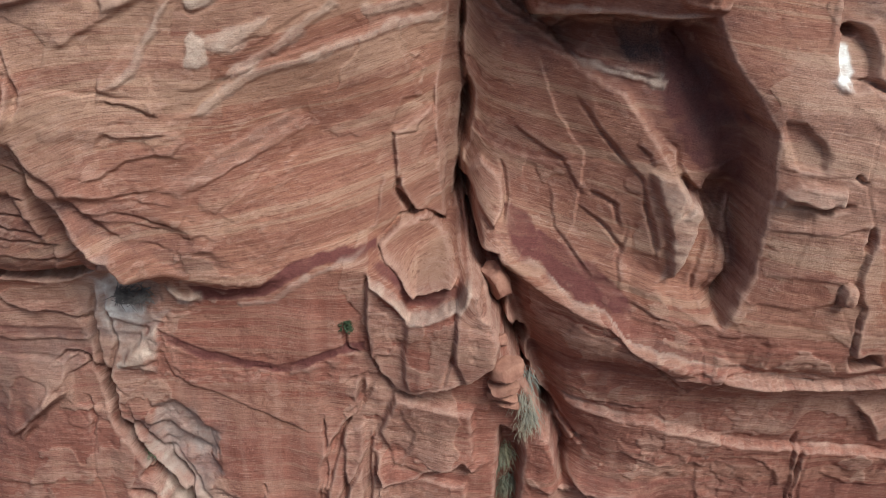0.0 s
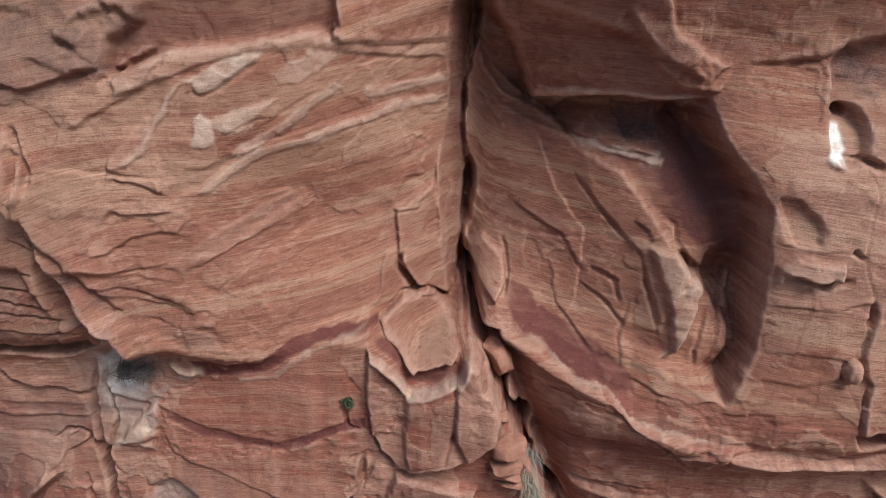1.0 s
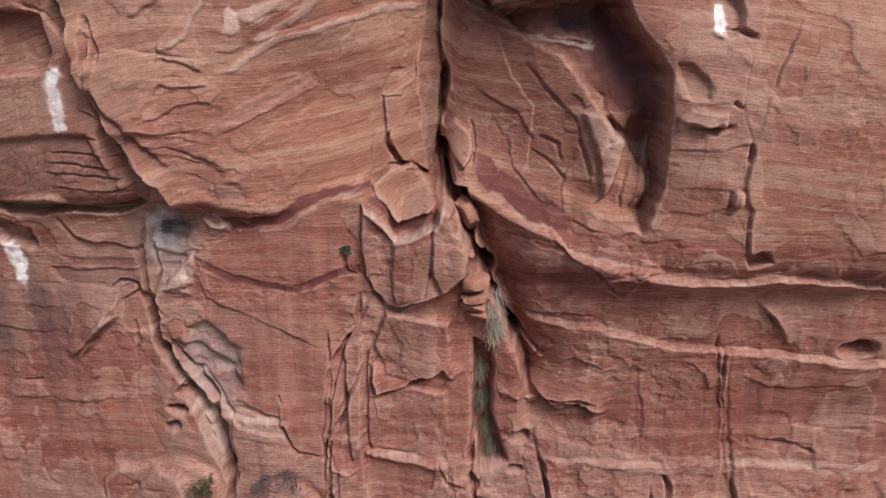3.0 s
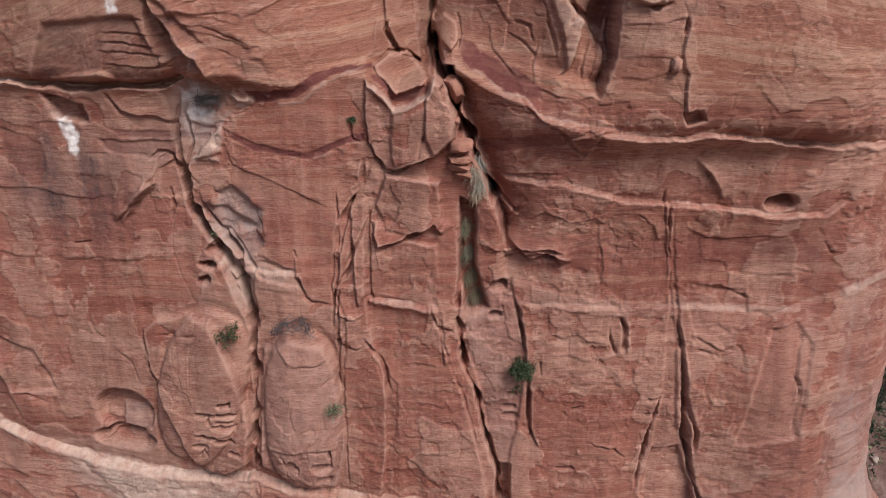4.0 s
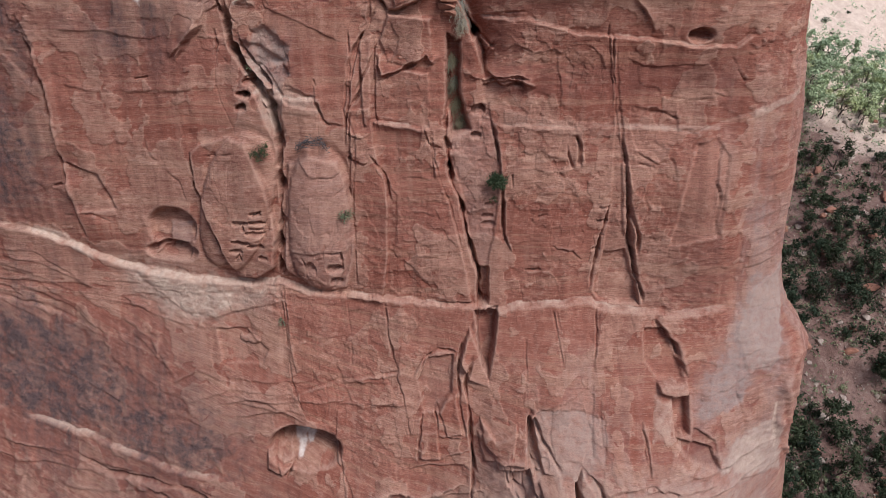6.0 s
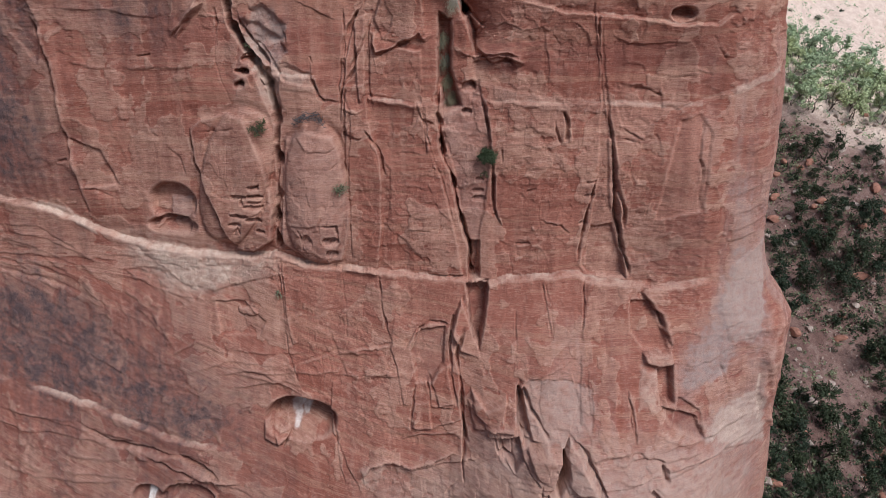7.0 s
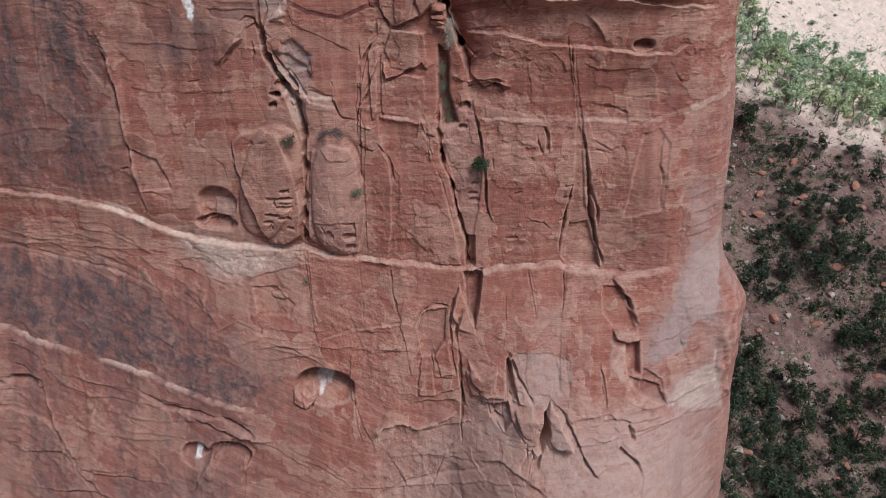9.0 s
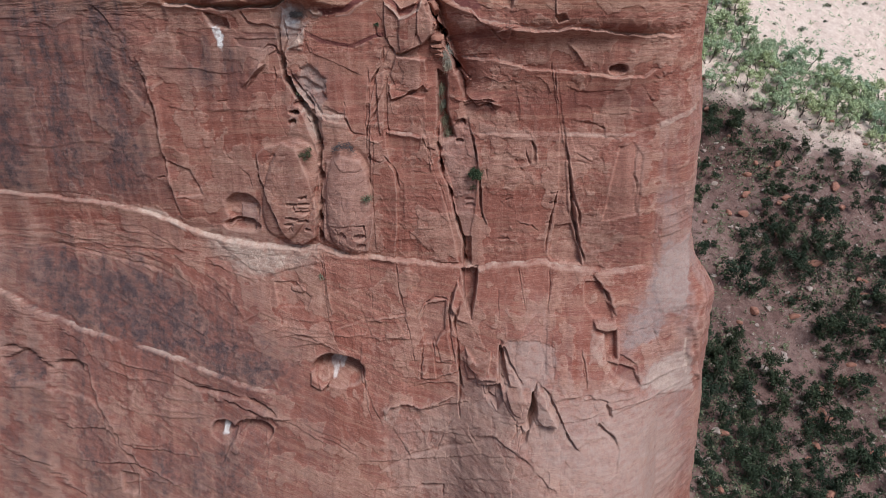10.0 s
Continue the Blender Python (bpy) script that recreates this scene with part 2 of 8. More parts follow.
def plan(u):
    """The plan of the wall along its length u: the place and the outward normal. Past the corner it turns back."""
    a = np.clip((u - CORNER_X) / CORNER_R, 0, 1.75)
    past = np.clip(u - CORNER_X - 1.75 * CORNER_R, 0, None)
    x = np.where(u < CORNER_X, u, CORNER_X + CORNER_R * np.sin(a) + past * np.cos(1.75))
    y = np.where(u < CORNER_X, 0, CORNER_Y - CORNER_R * np.cos(a) + past * np.sin(1.75))
    return x, y, np.sin(a), -np.cos(a)


BROW = np.array([(-60, 19.2), (-18, 19.2), (-12.5, 19.2), (-10.5, 19.5), (-8.5, 19.35), (-7.1, 18.95), (-6.2, 19.0), (-5.3, 19.4), (-4.3, 19.7), (-3.4, 19.7), (-2.0, 19.0), (-0.6, 19.6), (0.15, 19.6), (1.6, 18.9), (3.1, 18.45), (3.6, 18.0), (6.0, 17.2), (9.0, 16.95), (12.0, 17.0), (60, 17.0)])


def bulk(u, z):
    """The large form of the wall: how far it stands out of the plan."""
    out = -0.16 * soft(-(u + 7), 2.0)
    foot = (0.19 + 0.08 * ramp(-(u + 13), 2.0) + 0.48 * ramp(u - 3.6, 1.6) - 0.12 * ramp(u - 13.5, 1.0)) * soft(-z - 0.3, 0.8)
    out += foot + (np.minimum(foot, 1.9) - foot) * ramp(u - 17.5, 0.9)
    out += (1.1 * np.exp(-(((u - 15.2) / 2.6) ** 2)) + 0.45 * ramp(u - 8.0, 1.5) * ramp(13.5 - u, 1.0)) * ramp(8.8 - z, 0.9) * ramp(z + 3.0, 1.5)
    out += 0.4 * ramp(-z - 2.0, 0.3) * ramp(u - 19.6, 0.5) - 0.4 * ramp(z - 13.2, 0.8) * ramp(u - 17.8, 0.6)
    upper = ramp(z - np.interp(u, BROW[:, 0], BROW[:, 1]), 0.10)
    drop = np.clip(np.interp(u, BROW[:, 0], BROW[:, 1]) - z, 0, None)
    out -= 0.35 * ramp(z - 11.5, 0.9) * (1 - np.exp(-drop / 0.5)) * ramp(-(u + 2.2), 0.5) * ramp(u + 13.5, 1.0)
    out += (0.9 * ramp(z - 13.6, 1.1) + 1.5 * ramp(z - 17.1, 0.25)) * ramp(u - 3.4, 1.1) * (1 - 0.75 * ramp(z - 25.5, 0.9)) * (1 - ramp(u - 16.4, 0.9))
    out += upper * (1.9 - 6.2 * np.exp(-np.abs(u + 0.6) / 4.6)) * ramp(-(u + 0.5), 0.15) * (1 - ramp(-(u + 18), 2.0))
    out -= upper * 0.8 * np.exp(-(((u + 4.9) / 1.8) ** 2) - ((z - 22.8) / 1.6) ** 2)
    rise = np.clip(z - np.interp(u, BROW[:, 0], BROW[:, 1]), 0, None)
    out -= (1 - np.exp(-rise / 1.5)) * 5.0 * np.exp(-np.clip(u + 0.5, 0, None) / 3.4) * ramp(u + 0.5, 0.15)
    cleft = u - 0.1 - 0.37 * np.clip(19.5 - z, 0, 6)
    out -= (1 - upper) * 2.3 * np.exp(-np.clip(cleft, 0, None) / 0.75) * ramp(cleft, 0.10) * ramp(z - 12.5, 1.2) * ramp(4.5 - u, 0.4)
    out += 2.0 * ramp(z - 28.9, 0.7) * ramp(u - 2.0, 2.0)
    return out


def lattice(ix, iy, seed):
    n = (ix.astype(np.int64) * 374761393 + iy.astype(np.int64) * 668265263 + seed * 974634777) & 0xFFFFFFFF
    n = ((n ^ (n >> 13)) * 1274126177) & 0xFFFFFFFF
    return ((n ^ (n >> 16)) & 0xFFFF) / 32767.5 - 1


def grain(x, y, seed):
    """Smooth noise from -1 to 1, one cell per unit."""
    ix, iy = np.floor(x), np.floor(y)
    fx, fy = x - ix, y - iy
    fx, fy = fx * fx * (3 - 2 * fx), fy * fy * (3 - 2 * fy)
    a, b = lattice(ix, iy, seed), lattice(ix + 1, iy, seed)
    c, d = lattice(ix, iy + 1, seed), lattice(ix + 1, iy + 1, seed)
    return (a + (b - a) * fx) * (1 - fy) + (c + (d - c) * fx) * fy


def rough(x, y, seed, octaves=4, fall=0.5):
    total, size = 0, 1.0
    for n in range(octaves):
        total, size = total + size * grain(x * 2**n, y * 2**n, seed + 17 * n), size * fall
    return total


GU = axis_steps((-46, -33, 0.5), (-33, -16, 0.085), (-16, -13, 0.06), (-13, 10, 0.04), (10, 13, 0.05), (13, 27, 0.085), (27, 60, 1.5))
GZ = axis_steps((-46, -26, 0.6), (-26, -12, 0.08), (-12, 12, 0.065), (12, 27, 0.04), (27, 31, 0.08), (31, 40, 0.4))
UU, ZZ = np.meshgrid(GU, GZ)
WU = UU + 0.04 * rough(UU * 0.9, ZZ * 0.9, 5, 3) + 0.028 * rough(UU * 3.5, ZZ * 3.5, 6, 3)
WZ = ZZ + 0.04 * rough(UU * 0.9, ZZ * 0.9, 7, 3) + 0.028 * rough(UU * 3.5, ZZ * 3.5, 8, 3)
OUT = np.zeros_like(UU)
PALE, VARNISH_SHADE, WASH = np.zeros_like(UU), np.zeros_like(UU), np.zeros_like(UU)
BAND_SHADE, GREY, FRESH = np.zeros_like(UU), np.zeros_like(UU), np.zeros_like(UU)
COAT, BARE = np.zeros_like(UU), np.zeros_like(UU)


def patch(pts, pad):
    """The part of the grid round some points (u, z)."""
    p = np.array(pts, float)
    i0, i1 = np.searchsorted(GZ, (p[:, 1].min() - pad, p[:, 1].max() + pad))
    j0, j1 = np.searchsorted(GU, (p[:, 0].min() - pad, p[:, 0].max() + pad))
    return slice(max(i0 - 1, 0), i1 + 1), slice(max(j0 - 1, 0), j1 + 1)


def near(pts, where, closed=False):
    """Distance to a line, the side of it (1 on its left), and how far along it (0 to 1)."""
    p = np.array(pts, float)
    if closed:
        p = np.vstack([p, p[:1]])
    x, z = WU[where], WZ[where]
    best, side, along = np.full(x.shape, 1e9), np.ones(x.shape), np.zeros(x.shape)
    lengths = np.hypot(*np.diff(p, axis=0).T) + 1e-6
    run = np.r_[0, np.cumsum(lengths)] / lengths.sum()
    inside = np.zeros(x.shape, bool)
    for n in range(len(p) - 1):
        (ax, az), (bx, bz) = p[n], p[n + 1]
        dx, dz = bx - ax, bz - az
        t = np.clip(((x - ax) * dx + (z - az) * dz) / (dx * dx + dz * dz + 1e-9), 0, 1)
        d = np.hypot(x - ax - t * dx, z - az - t * dz)
        s = np.sign(dx * (z - az) - dz * (x - ax))
        nearer = d < best
        best = np.where(nearer, d, best)
        side = np.where(nearer, s, side)
        along = np.where(nearer, run[n] + t * (run[n + 1] - run[n]), along)
        if closed and az != bz:
            inside ^= ((az > z) != (bz > z)) & (x < (bx - ax) * (z - az) / (bz - az) + ax)
    return best, (np.where(inside, 1.0, -1.0) if closed else side), along


def crack(pts, width=0.12, depth=0.4, step=0.0, fade=1.0, ends=0.12):
    """A cut along a line; step: how far the rock on its left stands out beyond the rest."""
    where = patch(pts, max(width, 3 * fade if step else 0) + 0.4)
    d, side, along = near(pts, where)
    k = np.clip(along / ends, 0, 1) * np.clip((1 - along) / ends, 0, 1) if ends else 1.0
    vary = np.clip(0.5 + 0.65 * rough(WU[where] * 1.4, WZ[where] * 1.4, 21, 2), 0, 1)
    wide = np.maximum(width * (0.25 + 0.95 * vary), np.where(WZ[where] > 12, 0.05, 0.07))
    depth = 1.15 * depth * min(1.0, width / 0.085)
    off = d - 0.3 * wide * side if step else d
    OUT[where] -= depth * (0.15 + 1.0 * vary) * k * np.clip(1 - np.abs(off) / wide, 0, 1) ** 0.9
    if step:
        other = np.clip(0.75 + 0.6 * grain(WU[where] * 0.7, WZ[where] * 0.7, 23), 0.1, 1.4)
        OUT[where] += step * other * k * ramp(side * d, 0.02) * np.exp(-d / fade) * (d < 3 * fade)


def ledge(pts, out=0.3, fade=1.2, recess=0.3, up=0.8, pale=0.8, thick=0.22, ends=1.0):
    """A bench that runs along the wall: rock stands out below the line and is undercut above it; its lip is bleached."""
    p = np.array(pts, float)
    where = patch(pts, max(3 * fade, 3 * up, 1.0))
    u, z = WU[where], WZ[where]
    dz = z - np.interp(u, p[:, 0], p[:, 1]) + 0.07 * rough(u * 1.1, z * 0, 31, 5, 0.6)
    k = np.clip((u - p[0, 0]) / ends, 0, 1) * np.clip((p[-1, 0] - u) / ends, 0, 1)
    below, above = np.clip(-dz, 0, None), np.clip(dz, 0, None)
    OUT[where] += k * np.where(dz < 0, out * np.exp(-below / fade) * ramp(below - 0.08, 0.025), 0)
    OUT[where] -= k * np.where(dz >= 0, recess * np.exp(-above / up), recess * np.clip(1 - below / 0.15, 0, 1))
    lip = k * pale * np.exp(-(below / thick) ** 1.5) * (dz < 0.06) * np.clip(0.55 + 0.8 * rough(u * 0.9, z * 2, 33, 4), 0.1, 1)
    PALE[where] = np.maximum(PALE[where], np.clip(lip, 0, 1))


def slab(pts, height, edge=0.035, lean=(0.0, 0.0), pale=0.0, band_shade=0.0, grey=0.0, fresh=0.0, wash=0.0, varnish_shade=0.0, coat=0.0, bare=0.0, soften=0.15):
    """A piece of wall inside an outline that stands out by height (or lies in), leaning by so much a metre along u and z."""
    where = patch(pts, 0.8 + 5 * soften)
    d, inside, _ = near(pts, where, True)
    p = np.array(pts, float)
    edge = 0.6 * edge
    k = ramp(inside * d - edge, edge)
    if height or lean != (0.0, 0.0):
        OUT[where] += k * (height + lean[0] * (WU[where] - p[:, 0].mean()) + lean[1] * (WZ[where] - p[:, 1].mean()))
    m = ramp(inside * d + soften * rough(WU[where] * 3, WZ[where] * 3, 41, 3), soften * (0.2 if soften < 0.2 else 0.9) + 0.004)
    for mask, v in ((PALE, pale), (BAND_SHADE, band_shade), (GREY, grey), (FRESH, fresh), (WASH, wash), (VARNISH_SHADE, varnish_shade), (COAT, coat), (BARE, bare)):
        if v:
            mask[where] = np.clip(mask[where] * (1 - m * (v < 0)) + np.maximum(v, 0) * m * (0.95 + 0.3 * rough(WU[where] * 2, WZ[where] * 4, 43, 3)), 0, 1)


def niche(u, z, ru, rz, depth, floor=0.25, tilt=0.0):
    """A scooped hole with an arched roof and a sloping floor."""
    where = patch([(u - ru, z - rz), (u + ru, z + rz)], 0.5)
    x, y = WU[where] - u, WZ[where] - z
    x, y = x * math.cos(tilt) + y * math.sin(tilt), y * math.cos(tilt) - x * math.sin(tilt)
    q = np.sqrt((x / ru) ** 2 + (y / rz) ** 2)
    OUT[where] -= 1.5 * depth * ramp(1 - q, 0.035) * np.clip(floor + (1 - floor) * (0.6 + 0.8 * y / rz), 0.08, 1)


def knob(u, z, ru, rz, height, tilt=0.0, flat=3.0):
    """A rounded block that stands out of the wall."""
    where = patch([(u - ru, z - rz), (u + ru, z + rz)], 0.5)
    x, y = WU[where] - u, WZ[where] - z
    x, y = x * math.cos(tilt) + y * math.sin(tilt), y * math.cos(tilt) - x * math.sin(tilt)
    q = np.abs(x / ru) ** flat + np.abs(y / rz) ** flat
    OUT[where] += height * np.sqrt(np.clip(1 - q, 0, 1))
    OUT[where] -= 0.18 * height * np.exp(-(((q ** (1 / flat)) - 1.04) / 0.06) ** 2)


def streak(u0, u1, z0, z1, amount, seed, mask=VARNISH_SHADE, slant=0.0):
    """Runs of mineral stain down the wall from z1 to z0."""
    side = max(0.25, 0.1 * (u1 - u0))
    where = patch([(u0 - 4 * side, z0 - 1.5), (u1 + 4 * side, z1 + 1.5)], 0.6)
    u, z = WU[where] + slant * (ZZ[where] - z1), ZZ[where]
    runs = np.clip(0.55 + 0.9 * rough(u * 1.1, z * 0.06, seed, 4), 0, 1) * (0.7 + 0.4 * rough(u * 5, z * 1.2, seed + 3, 3))
    k = ramp(u - u0, side) * ramp(u1 - u, side) * ramp(z - z0, 0.6) * ramp(z1 - z, 0.4)
    mask[where] = np.clip(mask[where] + amount * k * runs, 0, 1)

# ---- the shapes of this wall: ledges, cracks, slabs, hollows ----
LOWER_LEDGE = [(-60, 3.11), (-26.45, 3.11), (-21.7, 1.92), (-18.08, 0.73), (-11.13, 0.31), (-9.43, 0.5), (-5.59, -0.25), (-0.8, -0.65), (2.97, -0.93), (8.94, -0.5), (13.17, -1.07), (70, -1.07)]
UPPER_LEDGE = [(-60, 19.5), (-17.87, 19.5), (-15.58, 19.23), (-12.48, 19.36), (-11.65, 19.04), (-8.98, 18.81), (-7.57, 18.85), (-6.09, 19.28), (-3.45, 19.67), (-2.08, 18.61), (-1.07, 18.71), (-0.09, 19.06), (70, 19.06)]
UPPER_LEDGE = UPPER_LEDGE[:-1] + [(1.5, 18.9), (3.6, 18.2), (6, 17.2), (9, 16.9), (13, 17.0), (70, 17)]
# big ledges
ledge([(-26.45, 3.11), (-23.5, 2.5), (-21.7, 1.92), (-19.89, 1.22), (-18.08, 0.73), (-16.27, 0.55), (-12.65, 0.26), (-11.13, 0.31), (-9.43, 0.5), (-7.66, -0.05), (-5.59, -0.25), (-3.53, -0.4), (-0.8, -0.65), (1.94, -0.84), (2.97, -0.93), (4.66, -0.82), (6.68, -0.55), (8.88, -0.37), (9.12, -0.6), (10.74, -0.83), (12.98, -0.8), (14.61, -0.81), (16.66, -0.63)], out=0.2, fade=1.3, recess=0.3, up=0.9, pale=0.7, thick=0.15)
ledge([(-47.47, -2.91), (-43.93, -3.78), (-39.41, -5.01), (-36.06, -6.39), (-31.69, -7.71), (-27.59, -8.56)], out=0.2, fade=1.2, recess=0.15, pale=0.8, thick=0.09)
ledge([(-45.82, 4.21), (-42.47, 4.07), (-38.04, 3.84), (-34.73, 3.74), (-29.93, 3.5), (-25.32, 3.05)], out=0.2, fade=1.2, recess=0.2, pale=0.5, thick=0.09)
ledge([(-26.23, -8.79), (-22.09, -9.64), (-18.02, -11.02), (-13.3, -11.9)], out=0.2, fade=1.2, recess=0.15, pale=0.8, thick=0.09)
ledge([(0.05, 20.34), (0.53, 19.84), (1.44, 19.38), (2.14, 18.89), (2.99, 18.8), (3.5, 18.21), (4.7, 17.87), (6.1, 17.71), (7.57, 17.46), (8.61, 17.62)], out=0.08, fade=0.8, recess=0.12, up=0.5, pale=0.55, thick=0.05, ends=0.3)
ledge([(5.8, 17.49), (8.39, 17.3), (10, 17.53), (12.62, 17.24), (15.15, 16.85), (18.35, 16.85)], out=0.12, fade=1.0, recess=0.45, up=0.6, pale=0.3, thick=0.06, ends=0.6)
ledge([(2.12, 15.44), (4.49, 15.33), (6.49, 14.78), (7.83, 14.51), (11.2, 14.31), (13.62, 14), (15.41, 13.86), (16.5, 14.52)], out=0.2, fade=0.7, recess=0.15, up=0.5, pale=0.5, thick=0.08, ends=0.5)
ledge([(-20.28, 19.25), (-18.19, 19.19), (-15.43, 18.93), (-13.51, 19), (-11.63, 19.06), (-10.4, 19.62)], out=0.5, fade=0.9, recess=0.5, up=0.8, pale=0.7, thick=0.12, ends=0.3)
ledge([(-3.55, 9.95), (-2.36, 9.76), (-0.44, 9.57)], out=0.5, fade=0.25, recess=0.1, up=0.5, pale=0.7, thick=0.12, ends=0.1)
ledge([(-11.2, 11.45), (-9.3, 11.3), (-6.35, 11.06)], out=0.1, fade=0.5, recess=0.05, pale=0.4, thick=0.06, ends=0.3)
ledge([(3.11, 9.84), (6.27, 9.64), (8.79, 9.7), (12.57, 9.57), (13.77, 9.31), (16.87, 10.37)], out=0.06, fade=0.5, recess=0.06, up=0.3, pale=0.25, thick=0.07, ends=0.3)
# main crack and the corner it runs down
crack([(-0.33, 29.74), (-0.38, 28.86), (-0.46, 27.93), (-0.55, 26.77), (-0.75, 25.98), (-0.81, 24.68), (-0.59, 23.75), (-0.63, 22.4), (-0.75, 21.48), (-0.78, 20.14), (-0.66, 19.6), (-0.29, 19.28)], width=0.2, depth=1.2, ends=0)
crack([(-0.62, 21.02), (-0.48, 19.77), (-0.04, 18.99), (0.42, 17.94), (1, 16.55), (1.5, 15.51), (2.06, 14.22)], width=0.34, depth=3.2, ends=0.05)
slab([(-0.63, 20.14), (-0.29, 19.84), (0.18, 19.81), (0.34, 19), (-0.04, 19), (-0.51, 19.45)], -2.6, edge=0.03)
slab([(-1.03, 29.72), (-0.49, 29.74), (-0.55, 27.26), (-0.78, 25.65), (-0.62, 23.38), (-0.79, 20.4), (-1.05, 20.01), (-1.4, 21), (-1.48, 22.09), (-1.6, 23.65), (-1.21, 25.25), (-1.18, 27.32)], -0.35, lean=(-1.1, 0.0), edge=0.028, fresh=0.25)
# the alcove: dark red rock, with some of its shade put into the colour
slab([(2.23, 24.5), (3.32, 24.06), (4.1, 22.9), (4.72, 21.84), (6, 21.11), (6.26, 22.64), (6.2, 23.53), (5.26, 24.9), (4.62, 25.88), (2.12, 25.58), (1.6, 25.2)], -0.5, edge=0.066, band_shade=0.15)
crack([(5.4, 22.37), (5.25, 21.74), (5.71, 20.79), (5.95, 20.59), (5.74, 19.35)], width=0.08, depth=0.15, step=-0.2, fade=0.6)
slab([(0.34, 20.82), (1.05, 20.48), (2.08, 19.9), (2.9, 19.56), (3.57, 19.18), (3.62, 18.67), (3.07, 18.86), (2.22, 18.93), (1.45, 19.43), (0.62, 19.93)], 0.0, band_shade=0.9, soften=0.08)
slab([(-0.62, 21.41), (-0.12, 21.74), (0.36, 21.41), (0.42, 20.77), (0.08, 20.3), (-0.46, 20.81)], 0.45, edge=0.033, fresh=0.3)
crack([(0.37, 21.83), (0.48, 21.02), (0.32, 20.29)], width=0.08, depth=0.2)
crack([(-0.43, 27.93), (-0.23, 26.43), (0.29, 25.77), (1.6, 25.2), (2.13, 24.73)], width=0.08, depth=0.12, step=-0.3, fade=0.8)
slab([(-0.43, 27.93), (-0.17, 28.55), (1.17, 25.94), (2.12, 25.62), (4.46, 26.01), (5.17, 25.01), (6.19, 23.6), (6.07, 21.18), (5.45, 22.04), (4.15, 24.13), (2.13, 24.57), (0.62, 24.99), (-0.5, 26.77)], 0.0, varnish_shade=0.08, soften=0.4)
crack([(3.42, 19.03), (4.08, 18.77), (4.72, 18.63), (5.71, 18.87)], width=0.08, depth=0.1, step=0.15, fade=0.5)
# overhanging brow
crack([(-0.02, 28.55), (1.25, 27.98), (3.03, 27.47), (4.07, 26.83), (5.05, 26.31)], width=0.08, depth=0.1, step=0.4, fade=0.9)
# recess under the ledge, coloured darker than the wall
slab([(7.45, 25.86), (7.45, 26.98), (7.71, 27.37), (8.48, 27.5), (9.99, 27.88), (10.2, 26.67), (8.76, 26.5), (7.96, 26.11)], -0.4, edge=0.06, varnish_shade=0.4)
crack([(10.35, 27.91), (8.9, 27.59), (8.1, 27.39), (7.39, 27.13), (5.67, 26.84)], width=0.1, depth=0.1, step=-0.3, fade=0.6)
# upper right wall
niche(7.82, 25.39, 0.41, 0.65, 0.32, 0.6)
niche(7.75, 25.9, 0.22, 0.15, 0.3, 0.3)
slab([(7.43, 25.61), (7.76, 25.58), (7.81, 25.14), (7.76, 24.88), (7.55, 24.78), (7.34, 24.9)], 0.0, wash=1.0, soften=0.06)
slab([(7.24, 24.94), (7.79, 24.88), (7.76, 24.71), (7.4, 24.73)], 0.1, edge=0.03, wash=0.5, soften=0.06)
crack([(8.58, 21.86), (8.42, 20.5), (8.7, 19.65), (8.69, 18.78), (8.85, 17.94)], width=0.08, depth=0.35, step=0.15, fade=0.6)
knob(8.27, 20.07, 0.20, 0.28, 0.35)
slab([(8.71, 18.35), (9.44, 18.42), (9.64, 18.01), (8.96, 17.83)], -0.5, edge=0.025)
slab([(6.4, 22.47), (6.77, 22.72), (7.83, 22.59), (7.79, 22.16), (6.94, 22.05), (6.46, 22.06)], 0.25, edge=0.025, pale=0.2)
crack([(6.33, 22.22), (6.66, 22.09), (7.69, 22.07), (8.09, 22.24)], width=0.08, depth=0.2)
crack([(6.37, 22.96), (7.24, 22.77), (7.96, 22.87)], width=0.05, depth=0.08, step=0.1, fade=0.4)
crack([(9.68, 16.41), (10.51, 15.42), (11.21, 14.51)], width=0.08, depth=0.2, step=0.1, fade=0.4)
crack([(8.69, 15.14), (8.73, 14.38), (9.07, 12.88), (9.46, 10.45)], width=0.08, depth=0.2, step=0.12, fade=0.6)
niche(13.52, 14.42, 0.66, 0.39, 0.6, 0.2)
slab([(4.66, 17.23), (5.91, 17.7), (5.6, 16.74), (5.1, 16.68)], 0.2, edge=0.028)
crack([(5.39, 17.64), (5.98, 17.24), (5.27, 16.71)], width=0.05, depth=0.1, step=0.12, fade=0.4)
crack([(2.98, 18.52), (3.47, 17.92), (4.29, 17.51), (4.88, 16.92)], width=0.1, depth=0.25, step=0.2, fade=0.5)
slab([(2.65, 13.46), (1.85, 15.03), (1.51, 15.63), (2.02, 14), (2.46, 12.29)], -0.5, edge=0.055, varnish_shade=0.3)
crack([(3.08, 13.71), (2.43, 14.31), (2.05, 14.79)], width=0.1, depth=0.2, step=0.5, fade=0.8)
crack([(2.15, 11.77), (3.76, 12.08), (5.18, 11.7)], width=0.12, depth=0.35, step=0.25, fade=0.4)
